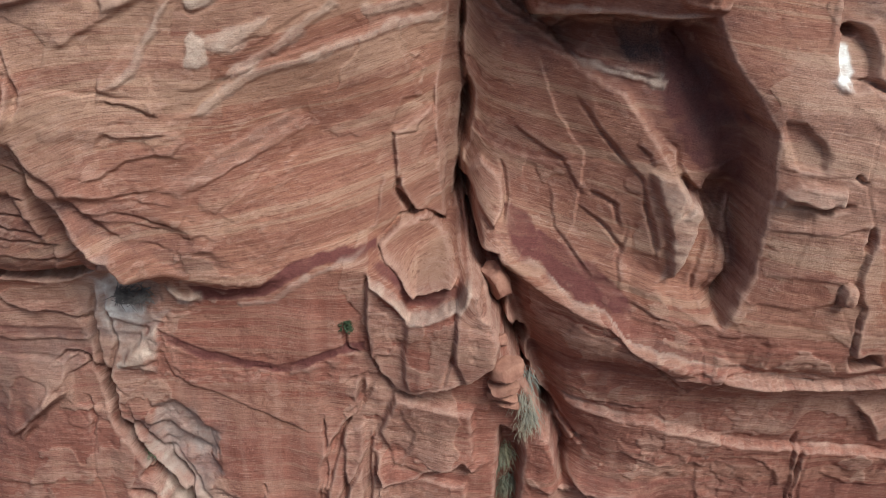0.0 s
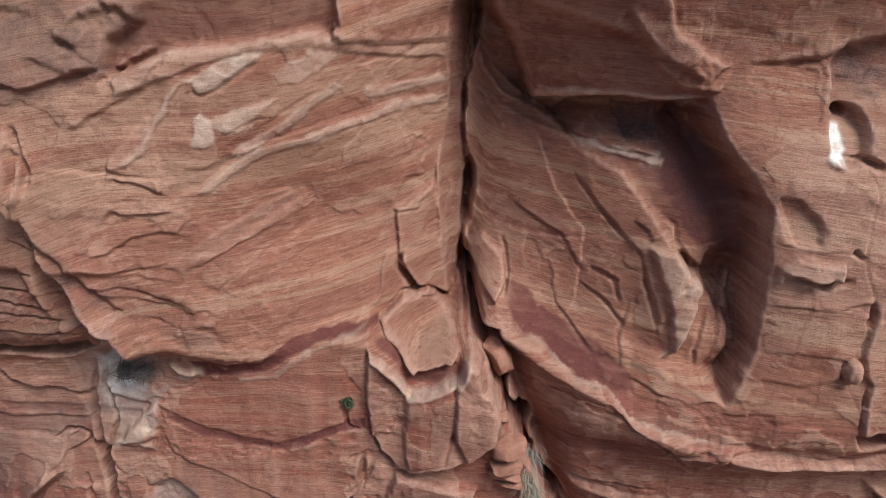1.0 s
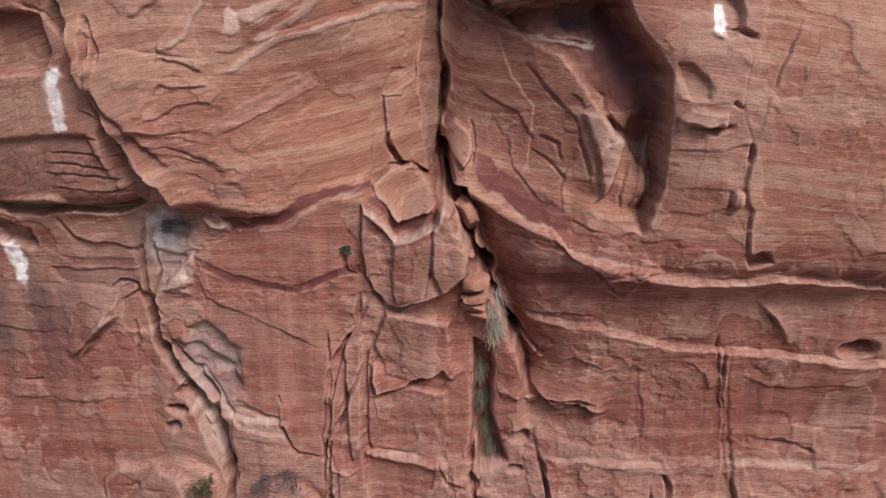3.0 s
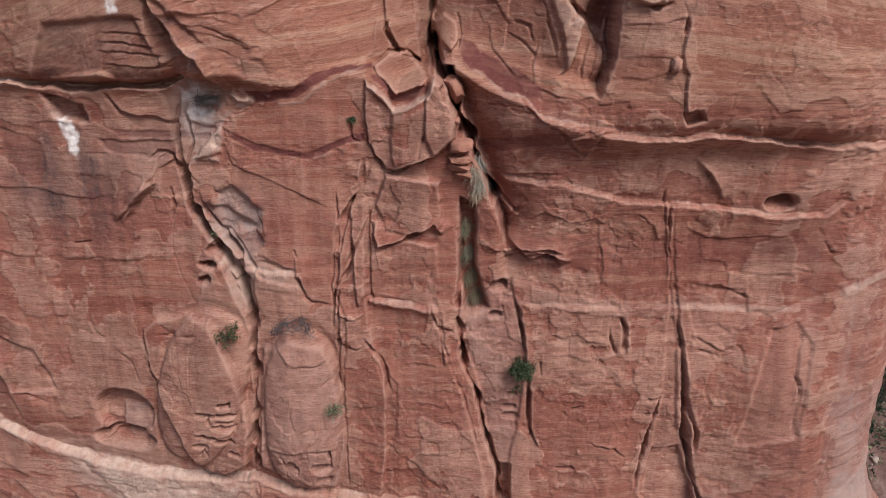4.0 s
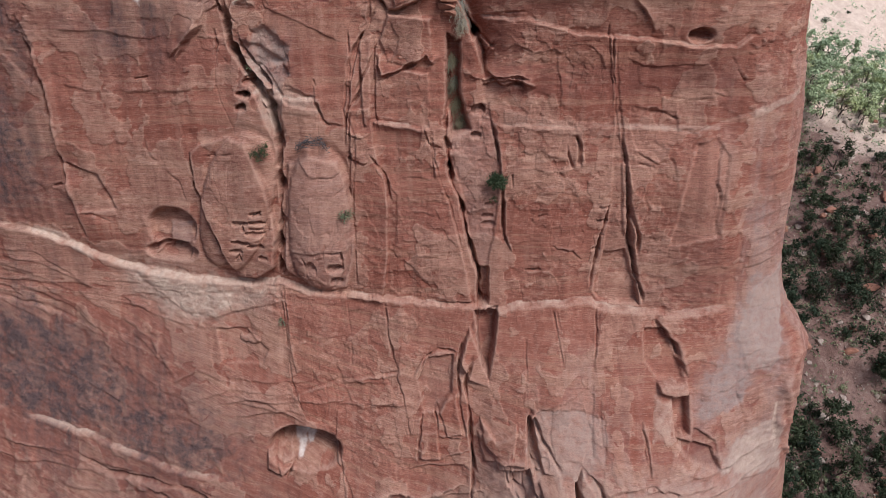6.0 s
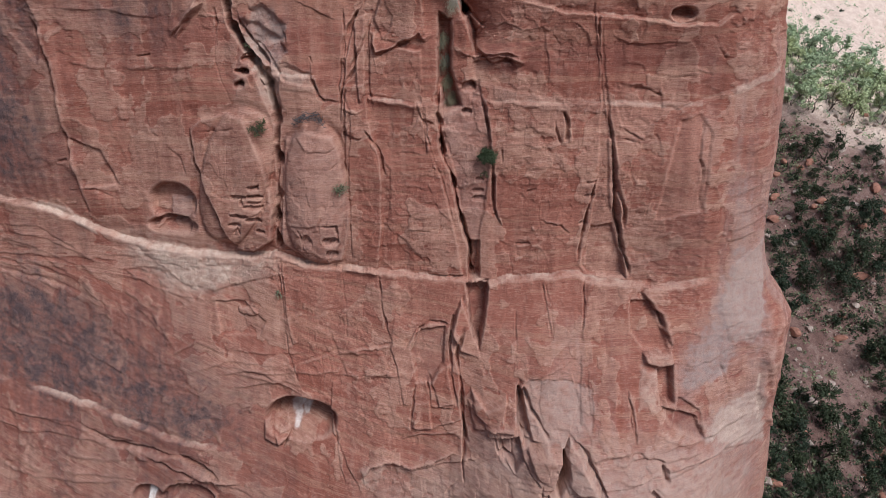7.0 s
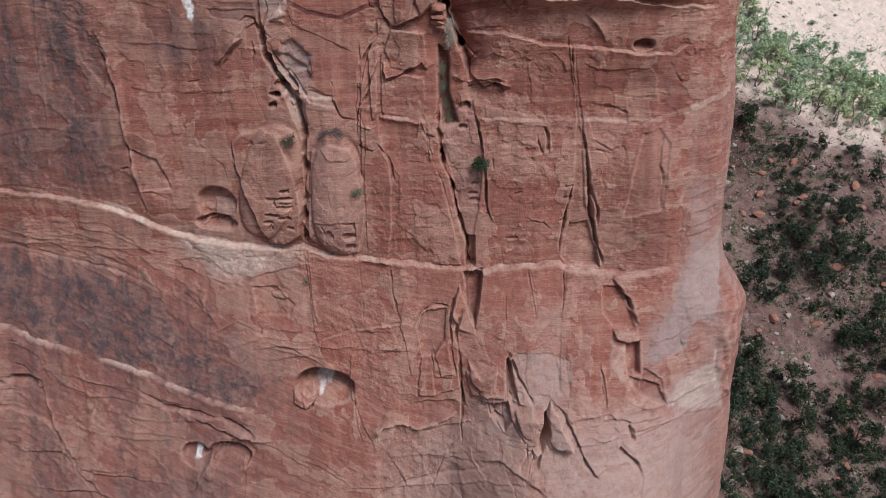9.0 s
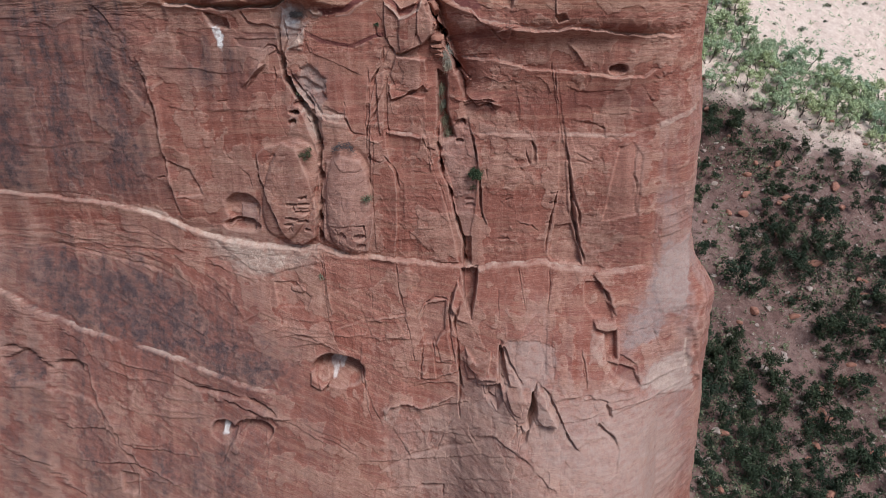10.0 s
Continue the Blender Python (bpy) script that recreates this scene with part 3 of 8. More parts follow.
# sweeping beds, upper left
# recessed dark red strata; the shade under the block is painted in too
slab([(-9.1, 26.71), (-8.94, 27.3), (-8.56, 27.59), (-8.27, 27.82), (-7.98, 28.93), (-4, 28.99), (-4.07, 27.33), (-4.45, 27.48), (-5.47, 27.36), (-6.49, 27.16), (-7.72, 27.12), (-8.59, 26.73), (-8.94, 26.49)], -0.45, edge=0.03, lean=(0.0, 0.3), band_shade=0.25, soften=0.06)
slab([(-3.96, 28.99), (-1.09, 29.1), (-1.23, 27.19), (-2.57, 27.16), (-3.86, 27.26), (-4.31, 27.36), (-3.99, 27.86)], 0.2, edge=0.028)
slab([(-7.54, 26.34), (-7.1, 26.57), (-6.45, 26.92), (-5.65, 27), (-5.76, 26.83), (-6.09, 26.6), (-6.66, 26.23), (-7.05, 26.08), (-7.19, 26.15), (-7.26, 26.34)], 0.05, edge=0.02, pale=0.8, soften=0.04)
crack([(-7.26, 26.34), (-7.19, 26.13), (-7.04, 26.06), (-6.65, 26.2), (-6.07, 26.58), (-5.72, 26.8)], width=0.09, depth=0.07)
slab([(-7.29, 25.48), (-7.13, 25.63), (-6.87, 25.48), (-6.84, 24.97), (-7.09, 24.76), (-7.38, 24.88)], 0.05, edge=0.02, pale=0.95, soften=0.04)
slab([(-6.92, 25.38), (-6.8, 25.56), (-6.15, 25.78), (-5.51, 25.95), (-5.32, 25.99), (-5.85, 25.57), (-6.24, 25.15), (-6.72, 25.21)], 0.04, edge=0.02, pale=0.55, soften=0.05)
slab([(-5.3, 26.28), (-5.47, 26.5), (-4.95, 26.81), (-4.4, 27.03), (-3.81, 27.01), (-4.16, 26.67), (-4.86, 26.27)], 0.03, edge=0.02, pale=0.45, soften=0.06)
slab([(-9.15, 24.45), (-8.65, 24.73), (-8.35, 25.31), (-8.01, 25.83), (-7.58, 26.32), (-7.41, 26.41), (-7.75, 25.89), (-8.19, 25.28), (-8.43, 24.74), (-8.79, 24.45)], 0.08, edge=0.02, pale=0.4, soften=0.05)
slab([(-7.49, 23.61), (-6.67, 24.27), (-6, 24.69), (-4.95, 24.93), (-3.74, 25.29), (-2.61, 25.63), (-1.37, 25.77), (-1.37, 25.51), (-2.61, 25.4), (-3.75, 25.09), (-4.96, 24.75), (-6.03, 24.43), (-7.1, 23.66)], 0.06, edge=0.02, pale=0.42, soften=0.06)
slab([(-6.71, 24.48), (-6.1, 24.92), (-5.03, 25.59), (-4.05, 26.26), (-3.93, 26.12), (-4.92, 25.37), (-6, 24.71)], 0.05, edge=0.02, pale=0.4, soften=0.06)
slab([(-3.41, 26.08), (-2.6, 26.15), (-1.45, 26.32), (-1.29, 26.12), (-2.33, 25.86), (-3.28, 25.79)], 0.05, edge=0.02, pale=0.4, soften=0.06)
slab([(-7.72, 27.12), (-6.49, 27.16), (-5.47, 27.36), (-4.45, 27.48), (-3.35, 27.26), (-1.3, 27.09), (-1.3, 26.76), (-3.38, 26.94), (-4.45, 27.12), (-5.97, 27.02), (-7.28, 26.67), (-8.88, 26.06), (-8.95, 26.43)], 0.1, edge=0.025, pale=0.2, soften=0.08)
crack([(-9.14, 26.49), (-8.21, 26.82), (-7.87, 26.98), (-7.9, 26.74), (-8.15, 26.61)], width=0.09, depth=0.12, step=0.12, fade=0.4)
crack([(-9.64, 27.61), (-9.45, 27.79), (-8.87, 27.85), (-8.81, 27.67)], width=0.09, depth=0.1, step=0.15, fade=0.4)
crack([(-10.23, 27.06), (-9.81, 27.19), (-9.58, 27.07), (-9.97, 26.88)], width=0.09, depth=0.1, step=0.12, fade=0.4)
crack([(-11.15, 26.18), (-10.35, 26.38), (-9.47, 26.62), (-9.08, 26.71)], width=0.09, depth=0.1, step=0.15, fade=0.5)
slab([(-11.8, 29.13), (-8.1, 28.93), (-8.29, 27.73), (-8.99, 27.23), (-9.08, 26.67), (-9.58, 26.38), (-11.45, 25.74), (-12.61, 25.39)], 0.0, varnish_shade=0.25, band_shade=0.2, soften=0.1)
slab([(-10.78, 26.99), (-10.08, 27.25), (-9.48, 27.97), (-8.14, 28.69), (-8.27, 27.82), (-8.94, 27.3), (-9.1, 26.71), (-9.78, 26.57)], 0.12, edge=0.05)
crack([(-11.47, 25.12), (-11.32, 25.12), (-11.27, 24.36), (-11.42, 23.29), (-10.99, 22.27)], width=0.12, depth=0.3, step=0.1, fade=0.5)
crack([(-9.35, 24.41), (-8.77, 24.24), (-8.25, 24.14), (-8.2, 23.76)], width=0.05, depth=0.1, step=0.12, fade=0.4)
crack([(-8.12, 23.48), (-7.19, 23.85), (-6.2, 24.75), (-4.58, 25.22), (-2.59, 25.7), (-1.25, 25.73)], width=0.04, depth=0.07, step=-0.1, fade=0.6)
crack([(-8.1, 22.01), (-6.94, 22.15), (-5.33, 23.11), (-4.73, 23.53)], width=0.03, depth=0.05, step=-0.08, fade=0.5)
slab([(-8.25, 21.86), (-6.9, 22.76), (-5.01, 23.58), (-4.77, 23.12), (-5.35, 22.79), (-6.56, 22.24), (-7.87, 21.68)], 0.06, edge=0.025, pale=0.12)
crack([(-7.25, 20.71), (-6.56, 21.66), (-5.89, 22.13), (-4.8, 22.56)], width=0.03, depth=0.05, step=-0.08, fade=0.5)
crack([(-11.43, 21.85), (-10.11, 21.86), (-8.93, 21.62), (-7.9, 21.37)], width=0.04, depth=0.08, step=0.1, fade=0.4)
crack([(-10.34, 21.46), (-9.29, 21.4), (-8.35, 20.93), (-7.39, 20.58)], width=0.06, depth=0.12, step=0.12, fade=0.4)
crack([(-9.85, 20.93), (-8.81, 20.49), (-7.99, 20.13), (-7.28, 20.24)], width=0.06, depth=0.1, step=0.1, fade=0.4)
slab([(-11.21, 21.83), (-9.51, 21.79), (-7.92, 20.93), (-6.79, 19.5), (-8.08, 19.45), (-9.06, 20.31), (-9.87, 20.77)], -0.1, edge=0.083, varnish_shade=0.2)
crack([(-4.79, 22.79), (-4.72, 23.37), (-4.92, 23.73)], width=0.03, depth=0.06)
crack([(-10.52, 24.46), (-9.3, 24.27), (-9.2, 24.68), (-8.4, 25.49), (-7.7, 26.28)], width=0.04, depth=0.08, step=-0.1, fade=0.4)
crack([(-10.1, 25.25), (-9.13, 25.77), (-8.29, 26.3), (-7.85, 26.93)], width=0.05, depth=0.1, step=0.15, fade=0.5)
crack([(-9.95, 27.22), (-9.35, 27.85), (-8.84, 27.98), (-8.25, 28.1)], width=0.06, depth=0.12, step=0.15, fade=0.5)
crack([(-2.82, 22.72), (-2.35, 23.56), (-1.81, 23.62), (-1.89, 24.21), (-1.57, 24.31)], width=0.05, depth=0.12, step=0.12, fade=0.5)
crack([(-2.99, 21.61), (-3.07, 20.8), (-3.29, 19.95)], width=0.06, depth=0.12, step=0.15, fade=0.4)
crack([(-2.48, 21.57), (-2.6, 21.06), (-2.13, 20.21), (-1.48, 19.86), (-1.14, 19.75)], width=0.1, depth=0.35, step=0.2, fade=0.4)
slab([(-2.66, 22.71), (-1.64, 23.33), (-1.15, 21.68), (-1.23, 19.77), (-2.13, 20.42), (-2.59, 21.41)], 0.25, edge=0.033, fresh=0.2)
# left edge of the upper block
crack([(-12.79, 27.02), (-11.91, 25.17), (-11.67, 23.75), (-11.38, 22.56), (-10.69, 21.12), (-9.68, 20.14), (-9.07, 18.71)], width=0.14, depth=0.3, step=0.9, fade=1.2, ends=0.08)
crack([(-13.68, 25.78), (-12.69, 25.46), (-12.17, 24.68)], width=0.1, depth=0.1, step=-0.3, fade=0.8)
slab([(-14.53, 25.62), (-12.9, 25.46), (-12.67, 24.31), (-13.07, 23.73), (-14.94, 23.63)], -0.6, edge=0.055, band_shade=0.2)
slab([(-12.97, 23.74), (-12.48, 23.92), (-12.58, 21.97), (-12.85, 21.82), (-13.04, 22.14)], 0.0, wash=0.9, soften=0.12)
slab([(-15.79, 21.51), (-11.99, 21.82), (-11.12, 19.98), (-11.59, 19.38), (-13.17, 19.31), (-13.81, 19.63), (-16.97, 19.2)], -0.25, edge=0.066, varnish_shade=0.35)
# first nest and the bleached chute
slab([(-10.9, 19.1), (-9.2, 19), (-9, 18.3), (-9.6, 17.9), (-10.8, 17.6)], -0.12, edge=0.08, grey=0.4)
slab([(-11.74, 18.84), (-10.95, 19.1), (-10.79, 17.64), (-9.46, 17.3), (-10.34, 16.46), (-11.32, 15.42), (-11.47, 16.32)], -0.15, edge=0.044, pale=0.22)
crack([(-10.86, 18.92), (-11.35, 17.61), (-11.39, 16.11), (-11.35, 14.49), (-10.64, 14.17)], width=0.12, depth=0.3, step=0.25, fade=0.6)
crack([(-8.62, 18.37), (-7.99, 18.17), (-8.5, 17.95)], width=0.08, depth=0.15)
crack([(-14.34, 13.22), (-13, 14.67), (-12.33, 15.5), (-12.4, 16)], width=0.05, depth=0.1, step=0.15, fade=0.5)
slab([(-14.79, 16.8), (-11.4, 16.75), (-11.52, 15.9), (-12.89, 16), (-14.51, 16.25)], -0.1, edge=0.033, band_shade=0.5)
slab([(-16.87, 18.68), (-15.14, 18.22), (-15.08, 17.45), (-16.51, 17.66)], -0.6, edge=0.044, varnish_shade=0.3)
slab([(-16.54, 17.79), (-15.75, 17.54), (-15.52, 16.96), (-15.8, 15.8), (-16.07, 16.05), (-16.22, 16.95)], 0.0, wash=0.9, soften=0.1)
# dark red bands
slab([(-6.87, 18.35), (-5.97, 18.49), (-5.02, 19.27), (-4.11, 19.61), (-3.39, 19.74), (-3.46, 19.67), (-4.11, 19.47), (-4.99, 19.08), (-5.84, 18.35), (-6.79, 18.22)], 0.03, edge=0.02, pale=0.3, soften=0.03)
# the buttress below the crack
crack([(-3.26, 13.33), (-3.11, 12.3), (-2.28, 12.46), (-1.47, 12.83), (-0.65, 13.3), (-0.31, 12.83)], width=0.14, depth=0.5, step=0.45, fade=0.5, ends=0.05)
crack([(-3.42, 14.29), (-3.42, 10.35), (-3.32, 9.36)], width=0.1, depth=0.25, step=0.1, fade=0.4)
crack([(-4.91, 12.53), (-5.1, 10.33), (-4.79, 8.83)], width=0.1, depth=0.2, step=0.15, fade=0.5)
crack([(-1.97, 11.17), (-1.15, 10.53), (-0.67, 11.19)], width=0.05, depth=0.12)
crack([(-0.56, 9.5), (-0.45, 8.33), (-0.21, 6.7)], width=0.08, depth=0.2, step=0.12, fade=0.4)
crack([(-4.94, 9.85), (-4.68, 11.99), (-4.22, 13.72), (-3.56, 15.44)], width=0.08, depth=0.2, step=-0.2, fade=0.6)
# the cleft with plants, and the pale wedge beside it
slab([(0.49, 14.5), (1.18, 14.13), (1.1, 11.83), (1.74, 9.45), (0.77, 9.11), (0.4, 11.71)], -0.9, edge=0.066)
crack([(0.38, 13.22), (0.52, 10.59), (0.4, 8.99), (0.64, 7.11)], width=0.25, depth=0.7, ends=0.05)
crack([(0.46, 8.1), (0.73, 6.54), (1.23, 5.13), (1.81, 2.57), (2.35, 0.52), (2.35, -1.02)], width=0.16, depth=0.7, step=-0.25, fade=0.8, ends=0.05)
slab([(0.72, 9.48), (1.69, 10.46), (2.68, 10.85), (3.03, 9.59), (3.33, 7.53), (3.25, 4.38), (2.75, 0.9), (2.12, 1.77), (1.22, 6.27), (0.63, 7.79)], -0.12, edge=0.033, fresh=0.4, grey=0.25)
crack([(3.03, 9.59), (3.33, 7.53), (3.55, 6.01), (3.68, 3.44), (4.2, 2.14)], width=0.09, depth=0.35, step=0.15, fade=0.5)
slab([(2.19, 1.43), (2.91, 1.38), (2.89, -0.86), (2.22, -1)], -0.7, edge=0.028)
slab([(2.09, -1.1), (3.43, -1.16), (3.23, -3.05), (2.89, -4.68), (2.4, -3.67)], -0.8, edge=0.039)
niche(2.15, 10.5, 0.39, 0.31, 0.35, 0.2)
niche(2.06, 9.12, 0.28, 0.21, 0.25, 0.2)
niche(2.8, 5.17, 0.23, 0.17, 0.15, 0.2)
niche(2.75, 4.47, 0.33, 0.17, 0.15, 0.2)
niche(2.83, 3.99, 0.39, 0.20, 0.15, 0.2)
# chute and bowl on the left
crack([(-11.36, 15.87), (-11.07, 13.8), (-10.25, 12.18), (-9.16, 10.57), (-8.79, 8.51), (-8.89, 5.82), (-9.25, 0.67)], width=0.3, depth=1.0, step=0.25, fade=0.6, ends=0.05)
slab([(-10.56, 14.11), (-9.55, 13.87), (-8.39, 13.11), (-7.98, 12.35), (-8.87, 11.5), (-10.16, 12.63)], -0.28, edge=0.077, grey=0.55)
slab([(-11.13, 14.25), (-10.16, 12.55), (-8.62, 10.73), (-8.38, 9.16), (-9.14, 8.91), (-9.89, 11.41), (-11.07, 13.42)], -0.3, edge=0.055, pale=0.2)
slab([(-8.12, 11.82), (-6.72, 11.17), (-6.47, 10.46), (-8.18, 10.71), (-8.92, 11.74)], -0.1, edge=0.028, pale=0.3)
niche(-10.56, 11.24, 0.37, 0.22, 0.3, 0.1)
niche(-10.83, 10.49, 0.30, 0.21, 0.3, 0.1)
crack([(-10.26, 12.09), (-9.51, 10.51), (-8.84, 10.34)], width=0.12, depth=0.35)
crack([(-6.71, 12.03), (-6.66, 10.79), (-6.1, 9.79), (-5.02, 9.56)], width=0.07, depth=0.15, step=0.15, fade=0.4)
# leaning blocks above the white ledge
slab([(-13.99, 7.99), (-13.47, 8.5), (-11.57, 9.02), (-10.64, 8.81), (-9.61, 6.11), (-9.24, 3.28), (-9.52, 1.32), (-10.73, 0.57), (-11.85, 0.59), (-12.43, 1.94), (-13.24, 4.03), (-14.1, 5.88)], 0.45, edge=0.05, lean=(0.05, -0.03))
knob(-11.52, 5.11, 2.01, 4.26, 0.5, -0.32, 2.4)
knob(-6.73, 4.22, 1.75, 4.20, 0.5, -0.05, 2.6)
crack([(-13.99, 7.92), (-14, 5.91), (-13.2, 4.03), (-12.35, 1.76), (-11.63, 0.52)], width=0.13, depth=0.5, ends=0.08)
crack([(-13.65, 7.75), (-12.18, 7.92), (-11.22, 8.1)], width=0.07, depth=0.2)
slab([(-8.32, 7.56), (-7.13, 8.15), (-5.55, 7.75), (-5.16, 6.8), (-4.94, 4.81), (-4.78, 2.4), (-5.38, 0.01), (-6.95, -0.22), (-8.99, 1.08), (-8.65, 4.78)], 0.3, edge=0.05, fresh=0.5, grey=0.2)
crack([(-7.8, 7.91), (-7.1, 6.98), (-5.83, 6.85), (-5.14, 7.43)], width=0.06, depth=0.2, step=0.12, fade=0.3)
crack([(-5.72, 5.93), (-5.11, 6.32), (-4.87, 6.79)], width=0.06, depth=0.18)
crack([(-8.88, 2.27), (-6.7, 2.5), (-4.95, 2.4)], width=0.05, depth=0.15, step=0.1, fade=0.3)
niche(-5.97, 1.41, 0.46, 0.33, 0.3, 0.1)
niche(-5.95, 0.54, 0.34, 0.29, 0.3, 0.1)
niche(-7.31, 1.41, 0.28, 0.51, 0.2, 0.1)
niche(-11.27, 4.1, 0.47, 0.14, 0.22, 0.1)
niche(-10.33, 4.69, 0.35, 0.14, 0.22, 0.1)
niche(-10.29, 4.16, 0.50, 0.14, 0.22, 0.1)
niche(-10.45, 3.53, 0.57, 0.15, 0.22, 0.1)
niche(-11.34, 2.93, 0.54, 0.14, 0.22, 0.1)
niche(-10.47, 2.71, 0.49, 0.15, 0.22, 0.1)
niche(-11.65, 2.38, 0.36, 0.14, 0.22, 0.1)
niche(-10.12, 2.0, 0.27, 0.14, 0.22, 0.1)
niche(-15.65, 3.35, 1.42, 1.25, 0.55, 0.5)
niche(-15.87, 1.85, 1.53, 0.60, 0.5, 0.2)
slab([(-15.91, 3.66), (-14.58, 3.59), (-14.39, 2.48), (-15.9, 2.21)], 0.12, edge=0.028, grey=0.4)
crack([(-4.48, 9.71), (-4.81, 5.8), (-4.78, 2.4), (-4.84, -0.19)], width=0.07, depth=0.15, step=0.1, fade=0.5)
crack([(-4.89, 12.43), (-5.1, 10.61), (-4.5, 9.08), (-5.22, 7.77)], width=0.08, depth=0.15, step=0.12, fade=0.5)
crack([(-3.54, 9.39), (-3.45, 7.15), (-2.36, 5.81), (-2.51, 2.37)], width=0.05, depth=0.1, step=0.1, fade=0.4)
crack([(-0.53, 9.85), (-0.38, 8.76), (0.51, 8.06), (0.31, 7.06)], width=0.06, depth=0.14, step=0.1, fade=0.4)
crack([(-4.13, 1.71), (-3.46, 1.62), (-2.81, 1.48)], width=0.05, depth=0.12, step=0.08, fade=0.25)
crack([(-3.81, 1.18), (-3.15, 1.03), (-2.48, 0.93)], width=0.05, depth=0.12, step=0.08, fade=0.25)
crack([(-2.02, 6.8), (-1.21, 6.72), (-0.4, 6.67)], width=0.05, depth=0.12, step=0.08, fade=0.25)
crack([(-1.73, 4.81), (-0.91, 4.72), (-0.09, 4.49)], width=0.05, depth=0.12, step=0.08, fade=0.25)
crack([(-2.1, 3.08), (-1.26, 2.99), (-0.43, 3.19)], width=0.05, depth=0.12, step=0.08, fade=0.25)
crack([(-0.73, 5.51), (-0.08, 5.41), (0.57, 5.22)], width=0.05, depth=0.12, step=0.08, fade=0.25)
crack([(-0.11, 1), (0.57, 0.92), (1.24, 0.84)], width=0.05, depth=0.12, step=0.08, fade=0.25)
crack([(-4.1, 2.58), (-3.26, 2.51), (-2.45, 2.37)], width=0.05, depth=0.12, step=0.08, fade=0.25)
crack([(-0.42, 3.81), (0.24, 3.72), (0.9, 3.39)], width=0.05, depth=0.12, step=0.08, fade=0.25)
crack([(-1.44, 2.22), (-0.6, 2.12), (0.23, 2.01)], width=0.05, depth=0.12, step=0.08, fade=0.25)
crack([(4.44, 7.13), (5.41, 7.23), (6.39, 6.87)], width=0.05, depth=0.1, step=0.08, fade=0.25)
crack([(5.46, 5.81), (6.76, 5.91), (8.03, 5.68)], width=0.05, depth=0.1, step=0.08, fade=0.25)
crack([(4.18, 4.8), (5.33, 4.9), (6.48, 4.94)], width=0.05, depth=0.1, step=0.08, fade=0.25)
crack([(6.2, 3.77), (7.32, 3.95), (8.45, 4)], width=0.05, depth=0.1, step=0.08, fade=0.25)
crack([(4.23, 2.92), (5.23, 3.01), (6.23, 3.08)], width=0.05, depth=0.1, step=0.08, fade=0.25)
crack([(5.59, 2.38), (6.73, 2.55), (7.9, 2.29)], width=0.05, depth=0.1, step=0.08, fade=0.25)
crack([(4.61, 1.31), (5.2, 1.42), (5.79, 1.39)], width=0.05, depth=0.1, step=0.08, fade=0.25)
crack([(5.7, 7.95), (6.42, 8.04), (7.15, 7.78)], width=0.05, depth=0.1, step=0.08, fade=0.25)
crack([(10.64, 10.47), (11.57, 10.57), (12.51, 10.2)], width=0.05, depth=0.1, step=0.08, fade=0.25)
crack([(9.9, 2.45), (10.74, 2.53), (11.48, 2.31)], width=0.05, depth=0.1, step=0.08, fade=0.25)
crack([(11.35, 8.65), (11.81, 8.76), (12.28, 8.37)], width=0.05, depth=0.1, step=0.08, fade=0.25)
# right-hand cracks
crack([(8.89, 14.59), (9.31, 12.17), (9.6, 10.01), (9.98, 8.33)], width=0.08, depth=0.25, step=0.1, fade=0.6)
crack([(9.99, 9.06), (10.23, 7.86), (10.47, 5.91), (10.69, 3.49), (11.32, 1.08), (11.85, -0.62)], width=0.12, depth=0.5, step=0.12, fade=0.8, ends=0.06)
crack([(9.59, 5.72), (9.37, 4.35), (9.02, 2.63), (8.79, 1.02), (8.68, -0.04)], width=0.1, depth=0.2, step=-0.3, fade=0.7)
slab([(9.42, 2.4), (10.59, 2.56), (11.36, 0.7), (11.57, -0.64), (9.41, -0.48), (8.87, -0.04)], -0.25, edge=0.033)
crack([(15.17, 8.74), (15.08, 7.54), (15.07, 6.62), (15.36, 6), (15.31, 4.7), (15.36, 3.78)], width=0.11, depth=0.4, step=0.1, fade=0.4)
slab([(13.94, 8.72), (15.01, 9.1), (15.73, 8.15), (15.58, 3.7), (13.01, 2.97), (13.49, 6.08)], -0.12, edge=0.025, fresh=0.5)
crack([(7.56, 9.07), (7.7, 8.27), (7.66, 7.45)], width=0.08, depth=0.2)
crack([(14.56, 11.43), (15.53, 11.12), (15.15, 11.59), (15.51, 11.28)], width=0.06, depth=0.18)
crack([(15.28, 13.32), (15.98, 12.38), (16.35, 11.94)], width=0.06, depth=0.2)
crack([(4.45, 11.87), (4.77, 11.51), (5.24, 11.71)], width=0.08, depth=0.2)
# side of the corner
slab([(16.71, 10.37), (18.19, 10.97), (20.41, 11.7), (20.39, 11.25), (18.42, 10.66), (16.9, 10.01)], 0.03, pale=0.5, soften=0.06)
slab([(17.08, 4.96), (19.37, 5.59), (20.43, 5.05), (20.46, 1.81), (20.9, -0.74), (19.81, -0.52), (18.27, -2.93), (17.42, -4.01), (15.59, -5.8), (15.08, -5.09), (16.29, -3.27), (18, -0.34), (18.37, 1.3)], 0.0, grey=0.4, soften=0.3)
slab([(12.89, -8.48), (15.98, -8.37), (18.28, -6.34), (19.34, -6.88), (19.17, -11.88), (20.88, -20.27), (7.88, -12.89), (8.27, -9.94), (10.7, -9.15)], 0.0, grey=0.2, soften=0.5)
crack([(17.55, 3.33), (17.4, 1.62), (18.44, 1.76), (20.28, 2)], width=0.04, depth=0.05, step=0.1, fade=0.5)
